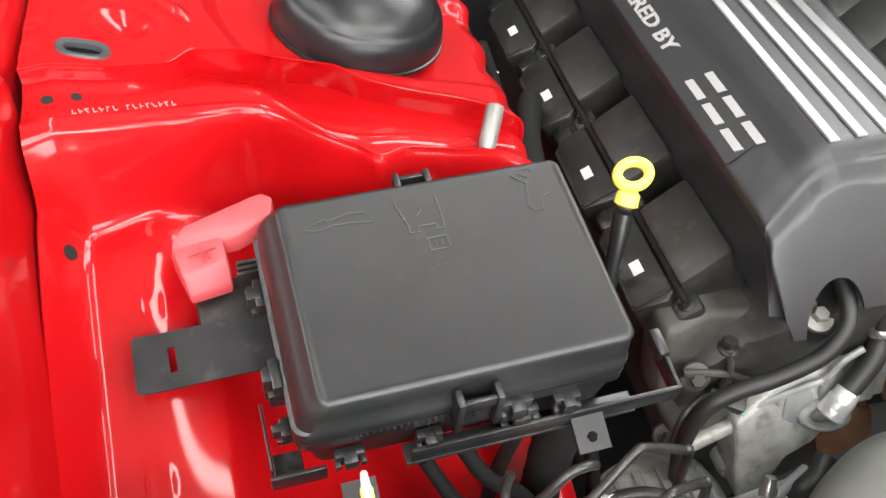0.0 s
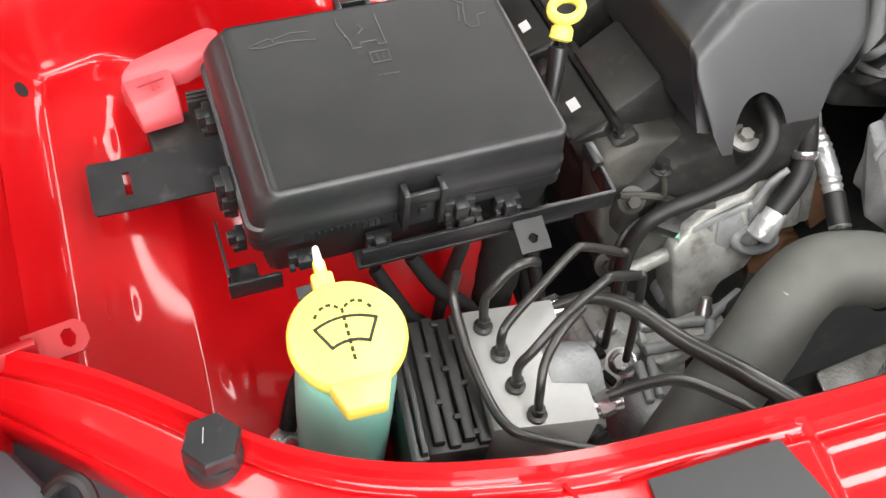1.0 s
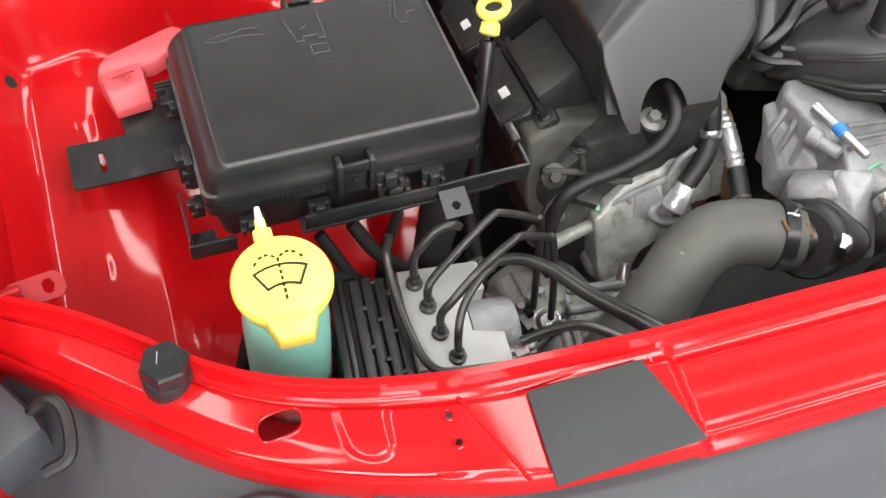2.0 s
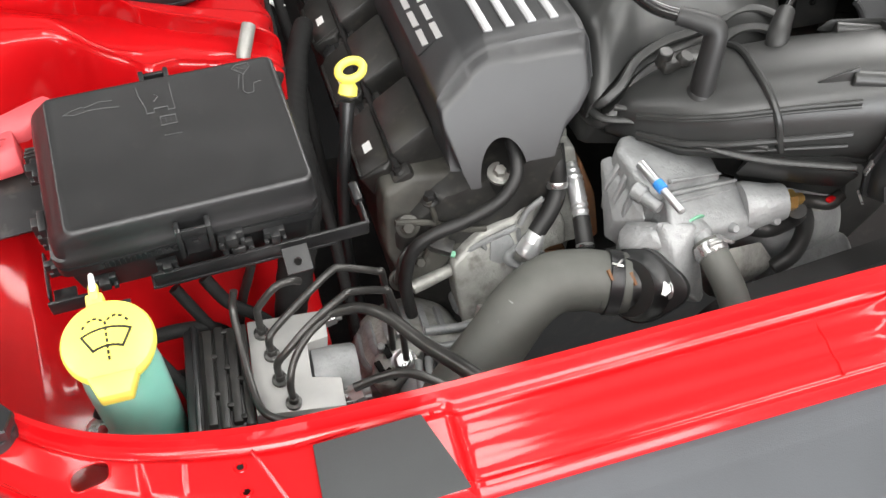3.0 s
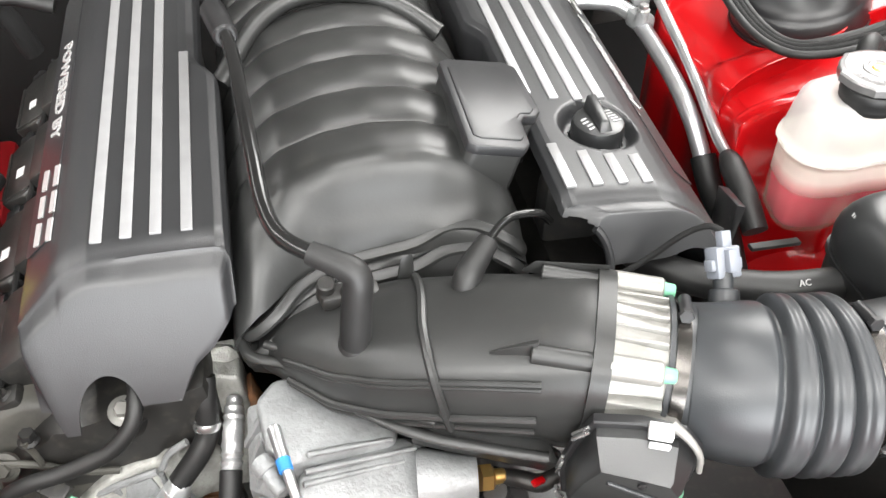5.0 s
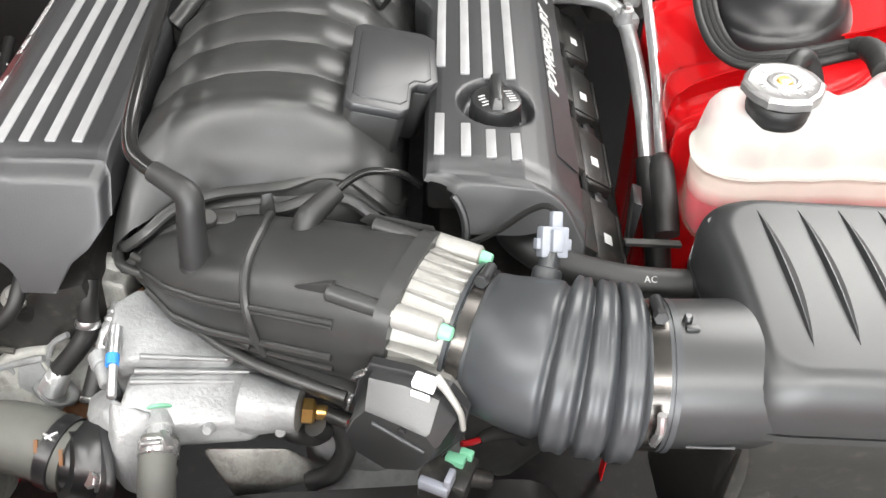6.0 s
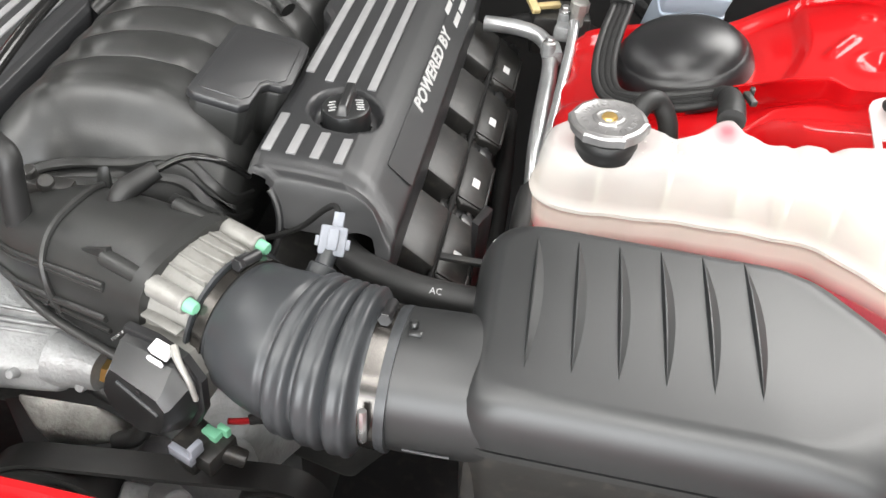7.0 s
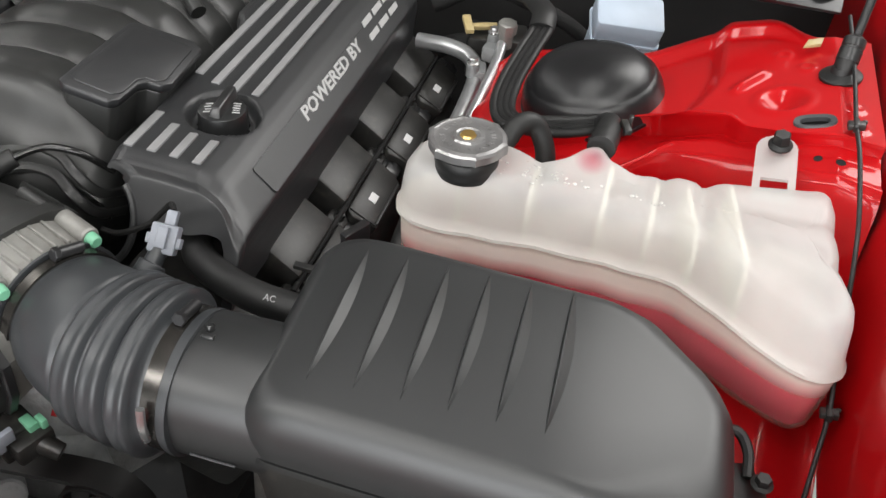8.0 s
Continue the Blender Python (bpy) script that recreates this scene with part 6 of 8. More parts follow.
def band_clamp(c, ax, r, parent, screw_angle, width=0.010):
    ax = Vector(ax).normalized()
    band = part("hose_clamp", duct([(c - ax * width / 2, ax, r, r), (c + ax * width / 2, ax, r, r)], 44, 2.0), BAND, parent, "bright worm-drive clamp band")
    sd = UPV.cross(ax).normalized()
    q = c + (sd * math.cos(radians(screw_angle)) + UPV * math.sin(radians(screw_angle))) * (r + 0.003)
    t = (UPV * math.cos(radians(screw_angle)) - sd * math.sin(radians(screw_angle)))
    part("screw", join(rod(q - t * 0.010, q + t * 0.010, 0.0042, 0.0042, 12, 0.001), rod(q + t * 0.009, q + t * 0.014, 0.0052, 0.0052, 6, 0.0006)), BRACKET, band)
    return band


band_clamp(P0 + AX * 0.010, AX, 0.0505, tube_ob, 75, 0.009)
band_clamp(Vector((0.3170, -0.2015, 0.985)), BX, 0.0508, tube_ob, 76, 0.011)
part("cuff_lip", duct([(Vector((0.3255, -0.2018, 0.985)), BX, 0.0515, 0.0515), (Vector((0.3295, -0.2019, 0.985)), BX, 0.0515, 0.0515)], 48, 2.0), BELLOWS, tube_ob)
q = Vector((0.3170, -0.2015, 0.985)) + Vector((0.002, -0.0465, 0.012))
part("clamp_tail", tube([q + Vector((-0.004, -0.006, 0.014)), q + Vector((-0.003, -0.009, 0.0)), q + Vector((-0.004, -0.006, -0.016))], 0.003, 8, 5), ZINC, tube_ob, "bright clamp spring")
sens = thing("air_sensor", "light grey air temperature sensor plug on the intake tube", "sensor", (0.252, -0.150, 1.02))
part("socket", join(rod((0.250, -0.146, 0.998), (0.254, -0.130, 1.010), 0.0115, 0.0105, 16, 0.001), rod((0.253, -0.132, 1.008), (0.256, -0.120, 1.018), 0.007, 0.007, 12, 0.001), block((0.024, 0.020, 0.010), (0.251, -0.142, 1.000), 0.002, (-40, 0, 10))), BELLOWS, sens)
part("plug", join(block((0.020, 0.014, 0.022), (0.257, -0.115, 1.022), 0.0016, (-42, 8, 8)), block((0.026, 0.009, 0.008), (0.257, -0.116, 1.021), 0.001, (-42, 8, 8)), block((0.008, 0.016, 0.006), (0.259, -0.121, 1.029), 0.001, (48, 8, 8)), block((0.008, 0.008, 0.014), (0.259, -0.105, 1.033), 0.0012, (-42, 8, 8))), GREY_PLUG, sens, "light grey plug")
part("wire", tube([(0.259, -0.101, 1.038), (0.252, -0.092, 1.036), (0.240, -0.084, 1.022), (0.222, -0.080, 1.000), (0.205, -0.080, 0.988), (0.185, -0.075, 0.975), (0.16, -0.06, 0.96)], 0.0024, 8, 6), WEAVE, sens)

# air box: a lid that grows from a full rim to a smaller top with a blunt nose, over a pleated base
air = thing("air_box", "satin black air filter box with six grooves in its lid", "air box", (0.52, -0.16, 0.75))
AB_RIM = [(0.366, -0.092), (0.376, -0.066), (0.402, -0.060), (0.590, -0.066), (0.620, -0.076), (0.664, -0.118), (0.676, -0.145), (0.679, -0.215), (0.668, -0.240), (0.636, -0.254), (0.390, -0.249), (0.373, -0.240)]
AB_TOP = [(0.386, -0.104), (0.394, -0.088), (0.412, -0.081), (0.580, -0.088), (0.600, -0.095), (0.646, -0.134), (0.655, -0.150), (0.654, -0.182), (0.646, -0.198), (0.606, -0.228), (0.590, -0.234), (0.404, -0.231), (0.389, -0.222)]
acx, acy = 0.515, -0.158


def resample(poly, n):
    pts = [Vector((x, y)) for x, y in poly]
    pts.append(pts[0])
    run = [0.0]
    for a, b in zip(pts, pts[1:]):
        run.append(run[-1] + (b - a).length)
    out = []
    for i in range(n):
        d = run[-1] * i / n
        out.append((np.interp(d, run, [p.x for p in pts]), np.interp(d, run, [p.y for p in pts])))
    # two passes of rounding
    for _ in range(2):
        out = [((out[i - 1][0] + 2 * out[i][0] + out[(i + 1) % n][0]) / 4, (out[i - 1][1] + 2 * out[i][1] + out[(i + 1) % n][1]) / 4) for i in range(n)]
    return out


def spokes(poly, n):
    """Where n even spokes from the lid's middle leave the outline, its corners rounded."""
    out = []
    for k in range(n):
        a = 2 * math.pi * k / n
        d = Vector((math.cos(a), math.sin(a)))
        best = 0.0
        for (x0, y0), (x1, y1) in zip(poly, poly[1:] + poly[:1]):
            ex, ey, px, py = x1 - x0, y1 - y0, x0 - acx, y0 - acy
            den = d.x * ey - d.y * ex
            if abs(den) < 1e-9:
                continue
            t, u = (px * ey - py * ex) / den, (px * d.y - py * d.x) / den
            if t > 0 and -1e-6 <= u <= 1 + 1e-6:
                best = max(best, t)
        out.append(best)
    for _ in range(3):
        out = [(out[i - 1] + 2 * out[i] + out[(i + 1) % n]) / 4 for i in range(n)]
    return [(acx + r * math.cos(2 * math.pi * k / n), acy + r * math.sin(2 * math.pi * k / n)) for k, r in enumerate(out)]


NS = 240
rim_line, top_line = spokes(AB_RIM, NS), spokes(AB_TOP, NS)


def ab_z(x, y):
    """Height of the lid's gently crowned top."""
    return 1.0345 + 0.004 * (1 - ((y + 0.155) / 0.08) ** 2) - 0.010 * smooth(0.56, 0.67, x) - 0.003 * smooth(0.42, 0.37, x)


rings = []
for z, grow in ((0.986, 0.990), (0.996, 0.998), (1.001, 1.0)):
    rings.append([Vector((acx + (x - acx) * grow, acy + (y - acy) * grow, z)) for x, y in rim_line])
for a in (18, 34, 48, 60, 70, 78, 84, 90):
    h, v = 1 - math.cos(radians(a)), math.sin(radians(a))
    rings.append([Vector((x0 + (x1 - x0) * h, y0 + (y1 - y0) * h, 1.001 + (ab_z(x1, y1) - 1.001) * v)) for (x0, y0), (x1, y1) in zip(rim_line, top_line)])
for f in (0.96, 0.9, 0.8, 0.65, 0.5, 0.35, 0.2, 0.08):
    rings.append([Vector((acx + (x - acx) * f, acy + (y - acy) * f, ab_z(acx + (x - acx) * f, acy + (y - acy) * f))) for x, y in top_line])
part("lid", loft(rings), AIRBOX, air, "satin black lid with six pressed grooves", smooth=60)
for i in range(6):
    # each rib is straight and steep to one side and bows out to the other
    gx, gy, half = 0.4085 + 0.0298 * i, -0.152 + 0.0012 * i, 0.065
    ring_list = []
    for t in np.linspace(-1, 1, 25):
        k = max(0.0, 1 - t * t)
        w, h = 0.0078 * k + 0.0003, 0.0042 * k ** 0.8
        y = gy + half * t
        lean = gx - 0.0025 * t
        at = lambda dx, up: Vector((lean + dx, y, ab_z(lean + dx, y) + up))
        ring_list.append([at(-0.0016 * k ** 0.5, -0.0006), at(0.0, h), at(0.0010 * k, h), at(w, -0.0006), at(0.5 * w, -0.004)])
    part("lid_rib", loft(ring_list), AIRBOX, air, smooth=25)
low = [Vector((acx + (x - acx) * 1.000, acy + (y - acy) * 1.000, 0)) for x, y in rim_line]
part("lid_flange", loft([[p + UPV * 0.979 for p in low], [p + UPV * 0.985 for p in low]]), SATIN, air)
part("base", loft([[Vector((acx + (x - acx) * 0.90, acy + (y - acy) * 0.88, 0.74)) for x, y in rim_line], [Vector((acx + (x - acx) * 0.985, acy + (y - acy) * 0.975, 0.979)) for x, y in rim_line]]), COIL, air)
for i in range(13):
    part("base_pleat", block((0.012, 0.016, 0.17), (0.386 + 0.0228 * i, -0.2385, 0.890), 0.004, (-4, 0, 0)), COIL, air)
part("outlet", duct([((0.322, -0.2010, 0.986), BX, 0.0470, 0.0470), ((0.335, -0.2010, 0.986), BX, 0.0475, 0.0475), ((0.362, -0.2000, 0.986), BX, 0.0480, 0.0475), ((0.400, -0.198, 0.986), BX, 0.049, 0.0465), ((0.44, -0.198, 0.984), BX, 0.046, 0.042)], 48, 2.35), AIRBOX, air, "satin black outlet neck", smooth=60)
part("outlet_seam", tube([(0.340, -0.2470, 0.968), (0.356, -0.2472, 0.968), (0.372, -0.2474, 0.9685)], 0.0009, 6, 3), GREY_RIM, air, "pale moulding seam")
part("stud", join(rod((0.336, -0.196, 1.030), (0.336, -0.196, 1.038), 0.0034, 0.0030, 10, 0.001), block((0.009, 0.005, 0.004), (0.338, -0.203, 1.0335), 0.001)), SATIN, air)
part("mark", bars([(0, 0.0015, 0.005, 0.001, 30), (0, -0.0015, 0.005, 0.001, 30), (0.0, 0, 0.003, 0.001, 110)], plane_frame((0.376, -0.086, 1.0225), (1, 0, 0.85), (0, 1, -0.4)), 0.0012), LETTER, air, "tiny pale moulded mark")
mountp = thing("air_box_mount", "dark bracket and bolt beside the air box", "bracket", (0.70, -0.14, 0.90))
part("plate", block((0.040, 0.050, 0.006), (0.700, -0.135, 0.935), 0.002, (5, 20, 30)), DARK, mountp)
part("bolt", hexbolt((0.711, -0.128, 0.942), 0.006, 0.008), DARK, mountp)
part("loop", tube([(0.672, -0.100, 0.950), (0.690, -0.092, 0.950), (0.700, -0.104, 0.945), (0.702, -0.122, 0.938)], 0.004, 8, 6), RUBBER, mountp)

# ---- air-conditioning hose to the compressor ----
ac = thing("ac_hose", "thick black rubber hose passing under the cover", "hose", (0.26, -0.075, 0.95))
part("hose", tube([(0.232, 0.02, 0.935), (0.236, -0.030, 0.955), (0.246, -0.058, 0.964), (0.266, -0.078, 0.967), (0.295, -0.093, 0.969), (0.330, -0.103, 0.971), (0.38, -0.104, 0.970), (0.42, -0.10, 0.965)], 0.0132, 18, 8), RUBBER, ac, smooth=60)
part("print", written("AC", 0.0072, 0.0003, plane_frame((0.3355, -0.1105, 0.9830), (1, 0.0, 0.0), (0, 0.8, 0.6)), 0.0), LETTER, ac, "pale printed letters")

# ---- aluminium water pump housing and hoses at the front of the engine ----
pump = thing("water_outlet", "rough cast aluminium water pump and outlet housing", "engine part", (-0.01, -0.15, 0.76))
upper = hull([(-0.058, -0.094, 0.938), (-0.046, -0.092, 0.938), (-0.071, -0.112, 0.941), (-0.067, -0.146, 0.938), (0.018, -0.112, 0.922), (0.026, -0.126, 0.915), (0.022, -0.146, 0.916), (-0.042, -0.160, 0.934), (-0.058, -0.166, 0.930), (0.030, -0.12, 0.87), (-0.072, -0.10, 0.86), (-0.065, -0.16, 0.86), (0.02, -0.15, 0.86)], 0.0055, 3)
part("upper_casting", upper, CAST, pump, smooth=50)
belly = hull([(-0.046, -0.168, 0.928), (0.034, -0.148, 0.908), (0.046, -0.146, 0.902), (0.028, -0.135, 0.905), (-0.052, -0.194, 0.914), (-0.028, -0.201, 0.906), (0.028, -0.189, 0.898), (0.050, -0.184, 0.892), (-0.03, -0.202, 0.885), (0.040, -0.190, 0.876), (-0.05, -0.19, 0.86), (0.045, -0.18, 0.865), (-0.05, -0.12, 0.86), (0.045, -0.12, 0.86)], 0.006, 3)
part("lower_casting", belly, CAST, pump, smooth=50)
part("side_neck", lathe([(0.024, 0.0), (0.0225, 0.012), (0.0185, 0.028), (0.0175, 0.040), (0.0165, 0.0425), (0.004, 0.043)], aim((0.034, -0.166, 0.890), (0.078, -0.172, 0.8915)), 32), CAST, pump, smooth=40)
part("side_plate", hull([(-0.078, -0.102, 0.921), (-0.068, -0.102, 0.924), (-0.080, -0.130, 0.904), (-0.082, -0.150, 0.889), (-0.064, -0.172, 0.908), (-0.060, -0.150, 0.918), (-0.06, -0.10, 0.86), (-0.06, -0.165, 0.85), (-0.082, -0.14, 0.86)], 0.003, 2), CAST, pump, smooth=50)
part("elbow_boss", hull([(-0.084, -0.166, 0.892), (-0.074, -0.160, 0.897), (-0.062, -0.176, 0.908), (-0.066, -0.188, 0.905), (-0.080, -0.186, 0.890), (-0.086, -0.176, 0.882), (-0.050, -0.186, 0.912), (-0.056, -0.202, 0.898), (-0.045, -0.19, 0.86), (-0.08, -0.16, 0.85), (-0.06, -0.18, 0.85)], 0.005, 3), CAST, pump, smooth=50)
part("flange_arm", hull([(-0.060, -0.184, 0.917), (-0.026, -0.192, 0.912), (-0.031, -0.197, 0.914), (-0.052, -0.212, 0.897), (-0.062, -0.214, 0.872), (-0.048, -0.227, 0.862), (-0.024, -0.226, 0.843), (-0.017, -0.220, 0.842), (-0.028, -0.208, 0.884), (-0.068, -0.18, 0.85), (-0.02, -0.19, 0.835), (-0.045, -0.20, 0.825)], 0.0035, 3), CAST, pump, smooth=50)
part("foot_casting", hull([(0.000, -0.190, 0.866), (0.066, -0.176, 0.848), (0.086, -0.180, 0.818), (0.078, -0.186, 0.812), (0.019, -0.202, 0.834), (0.0, -0.16, 0.80), (0.08, -0.15, 0.79), (0.02, -0.19, 0.79)], 0.005, 2), DULL_CAST, pump, smooth=50)
part("boss", join(rod((0.041, -0.150, 0.892), (0.041, -0.161, 0.907), 0.0085, 0.0065, 18, 0.0012), rod((0.041, -0.159, 0.905), (0.041, -0.162, 0.909), 0.0045, 0.004, 14, 0.0008)), CAST, pump)
part("boss", rod((0.062, -0.178, 0.880), (0.063, -0.189, 0.886), 0.0055, 0.0045, 14, 0.001), CAST, pump)
part("boss", rod((0.012, -0.190, 0.894), (0.012, -0.199, 0.900), 0.005, 0.004, 14, 0.001), CAST, pump)
for a, b in (((-0.040, -0.160, 0.9355), (0.020, -0.146, 0.9175)), ((-0.043, -0.169, 0.9290), (0.036, -0.150, 0.9085)), ((-0.045, -0.176, 0.9255), (0.026, -0.158, 0.9065))):
    part("rib", rod(a, b, 0.0022, 0.0016, 10, 0.0004), CAST, pump)
for i in range(3):
    part("side_rib", hull([(-0.083 + 0.003 * i, -0.122 - 0.015 * i, 0.908 - 0.004 * i), (-0.0705, -0.118 - 0.015 * i, 0.931), (-0.083 + 0.003 * i, -0.127 - 0.015 * i, 0.906 - 0.004 * i), (-0.0695, -0.124 - 0.015 * i, 0.930), (-0.066, -0.122 - 0.015 * i, 0.89)], 0.0012), CAST, pump)
part("low_casting", hull([(0.088, -0.150, 0.862), (0.150, -0.150, 0.845), (0.172, -0.150, 0.800), (0.195, -0.135, 0.735), (0.100, -0.150, 0.78), (0.09, -0.11, 0.84), (0.19, -0.10, 0.80), (0.19, -0.10, 0.70), (0.10, -0.10, 0.70)], 0.006, 3), DULL_CAST, pump, smooth=50)
part("low_hose", tube([(0.090, -0.166, 0.880), (0.104, -0.170, 0.872), (0.110, -0.176, 0.850), (0.100, -0.184, 0.828), (0.080, -0.186, 0.815)], 0.0085, 12, 6), RUBBER, pump, "black bent hose")
nip = part("nipple", join(rod((-0.060, -0.140, 0.944), (-0.0545, -0.172, 0.9415), 0.0048, 0.0044, 16, 0.001), rod((-0.0545, -0.172, 0.9415), (-0.049, -0.200, 0.938), 0.0036, 0.0034, 16, 0.001)), PIPE, pump, "machined pipe stub")
part("blue_mark", rod((-0.0562, -0.1655, 0.9428), (-0.0546, -0.1745, 0.9418), 0.0050, 0.0049, 16, 0.0004), BLUE, nip, "blue paint mark")
part("side_pin", join(rod((-0.068, -0.163, 0.930), (-0.0585, -0.182, 0.928), 0.006, 0.0055, 14, 0.001), rod((-0.072, -0.156, 0.931), (-0.066, -0.166, 0.930), 0.008, 0.008, 14, 0.001)), CAST, pump)
part("sensor", join(lathe([(0.0105, 0), (0.0105, 0.008), (0.008, 0.010)], aim((0.078, -0.172, 0.8915), (0.092, -0.172, 0.890)), 6), rod((0.088, -0.172, 0.8905), (0.097, -0.172, 0.890), 0.006, 0.0055, 14, 0.001)), BRASS, pump, "brass temperature sensor")
part("sensor_plug", tube([(0.095, -0.172, 0.889), (0.108, -0.174, 0.885), (0.122, -0.180, 0.885), (0.135, -0.178, 0.89)], [0.006, 0.0065, 0.007, 0.006], 10, 5), COIL, pump, "black sensor plug")
part("red_clip", join(block((0.010, 0.005, 0.004), (0.118, -0.184, 0.894), 0.001, (0, 10, 20)), block((0.006, 0.006, 0.004), (0.122, -0.166, 0.898), 0.001)), RED, pump, "small red clips")
flm = aim((-0.078, -0.206, 0.863), (-0.158, -0.244, 0.910))
lug = (flm.inverted() @ Vector((-0.060, -0.223, 0.872))).to_2d()
away = math.atan2(lug.y, lug.x)
plate = []
for i in range(56):
    a = 2 * math.pi * i / 56
    reach = 0.0345 + 0.013 * max(0, math.cos(a - away)) ** 10 + 0.012 * max(0, -math.cos(a - away)) ** 10
    plate.append((reach * math.cos(a), reach * math.sin(a)))
tf = part("thermostat_flange", join(prism(plate, -0.0035, 0.0035, 0.001, flm), lathe([(0.0325, 0.003), (0.0318, 0.006), (0.029, 0.011), (0.0262, 0.016), (0.0255, 0.020)], flm, 40)), SATIN, pump, "black oval hose flange", smooth=40)
part("flange_bolt", hexbolt(tuple(flm @ Vector((lug.x * 1.03, lug.y * 1.03, 0.0036))), 0.0072, 0.008, (-0.50, -0.50, 0.70)), ZINC, tf)
part("outlet_neck", rod((-0.080, -0.204, 0.862), (-0.118, -0.196, 0.866), 0.0255, 0.0245, 28, 0.002), SATIN, pump)

rad = thing("radiator_hose", "thick dusty grey upper radiator hose", "hose", (-0.2, -0.25, 0.80))
part("hose", tube([(-0.089, -0.202, 0.864), (-0.105, -0.197, 0.865), (-0.125, -0.190, 0.867), (-0.155, -0.187, 0.867), (-0.185, -0.199, 0.861), (-0.213, -0.218, 0.848), (-0.250, -0.238, 0.823), (-0.272, -0.249, 0.800), (-0.300, -0.264, 0.765), (-0.33, -0.285, 0.72)], 0.0275, 28, 8), GREY_HOSE, rad, smooth=60)
part("spring_clamp", _moved(lathe([(0.0283, -0.006), (0.0292, -0.0055), (0.0292, 0.0055), (0.0283, 0.006)], aim((-0.102, -0.198, 0.865), (-0.120, -0.192, 0.867)), 36), Matrix()), BRACKET, rad, "spring steel hose clamp")
part("clamp_ears", join(block((0.010, 0.002, 0.006), (-0.101, -0.203, 0.8940), 0.0006, (25, 0, 35)), block((0.010, 0.002, 0.006), (-0.102, -0.204, 0.8935), 0.0006, (30, 0, -35))), ZINC, rad, "bright clamp ears")
part("clamp_paint", join(block((0.003, 0.012, 0.002), (-0.092, -0.216, 0.886), 0.0004, (35, 0, 10)), block((0.003, 0.010, 0.002), (-0.111, -0.210, 0.890), 0.0004, (30, 0, 10))), RUST, rad, "orange paint marks")
part("print", bars([(0.0065 * i - 0.01, 0, 0.0045, 0.001, 80 + 10 * (i % 2)) for i in range(4)], plane_frame((-0.2072, -0.2141, 0.8802), (0.77, 0.52, 0.36), (-0.557, 0.825, 0.0)), 0.0004), STRIPE, rad, "worn pale print")

heat = thing("heater_hose", "grey rubber heater hose with a bright spring clamp", "hose", (-0.02, -0.22, 0.85))
part("fitting", join(rod((-0.025, -0.186, 0.900), (-0.022, -0.200, 0.899), 0.0125, 0.0115, 20, 0.001), rod((-0.023, -0.194, 0.902), (-0.020, -0.212, 0.898), 0.009, 0.009, 18, 0.001)), CAST, heat, "aluminium hose stub")
part("hose", tube([(-0.0205, -0.206, 0.8985), (-0.019, -0.226, 0.893), (-0.016, -0.250, 0.880), (-0.014, -0.275, 0.858), (-0.012, -0.295, 0.825), (-0.01, -0.31, 0.78)], 0.0135, 18, 6), GREY_HOSE, heat, smooth=60)
part("clamp", _moved(lathe([(0.0138, -0.006), (0.0148, -0.005), (0.0148, 0.005), (0.0138, 0.006)], aim((-0.020, -0.214, 0.8965), (-0.019, -0.226, 0.893)), 24), Matrix()), ZINC, heat)
part("clamp_ear", join(block((0.006, 0.020, 0.003), (-0.012, -0.214, 0.910), 0.0008, (-15, 25, 20)), block((0.014, 0.004, 0.004), (-0.022, -0.218, 0.911), 0.0008, (0, 0, 10))), ZINC, heat, "bright clamp ear")
part("ring_mark", lathe([(0.0118, -0.001), (0.0122, 0.0), (0.0118, 0.001)], aim((-0.0245, -0.186, 0.904), (-0.0225, -0.195, 0.902)), 20), GREEN, heat, "green paint ring")

# ---- front of the block: brackets, foil sleeve, short hoses ----
tim = thing("timing_cover", "dull oily aluminium timing cover and bracket", "engine part", (-0.15, -0.10, 0.70))


def slab(outline_xz, front, back, bevel=0.002, seg=2):
    """An upright plate: its outline across and up, its faces at two depths."""
    lean = Matrix(((1, 0, 0, 0), (0, 1, 0.40, -0.40 * 0.83), (0, 0, 1, 0), (0, 0, 0, 1)))
    return prism(outline_xz, -back, -front, bevel, lean @ pose(0, 0, 0, 90, 0, 0), seg)


HEAD_LINE = [(-0.272, 0.893), (-0.240, 0.903), (-0.205, 0.900), (-0.163, 0.893), (-0.141, 0.878), (-0.161, 0.848), (-0.187, 0.835), (-0.215, 0.815), (-0.236, 0.800), (-0.262, 0.800), (-0.276, 0.835)]
part("head_plate", slab(HEAD_LINE, -0.086, -0.045, 0.006, 3), DUSTY, tim, "dull dark head casting", smooth=50)
part("casting", hull([(-0.262, -0.060, 0.815), (-0.20, -0.060, 0.850), (-0.09, -0.055, 0.875), (-0.078, -0.065, 0.850), (-0.085, -0.080, 0.800), (-0.19, -0.075, 0.742), (-0.25, -0.070, 0.742), (-0.09, -0.070, 0.66), (-0.23, -0.06, 0.66)], 0.006, 3), DUSTY, tim, smooth=50)
ARM_LINE = [(-0.217, 0.820), (-0.202, 0.832), (-0.188, 0.845), (-0.168, 0.851), (-0.151, 0.854), (-0.141, 0.872), (-0.125, 0.884), (-0.113, 0.874), (-0.099, 0.838), (-0.100, 0.818), (-0.119, 0.817), (-0.135, 0.807), (-0.149, 0.791), (-0.172, 0.782), (-0.184, 0.762), (-0.199, 0.748), (-0.210, 0.750), (-0.214, 0.775)]
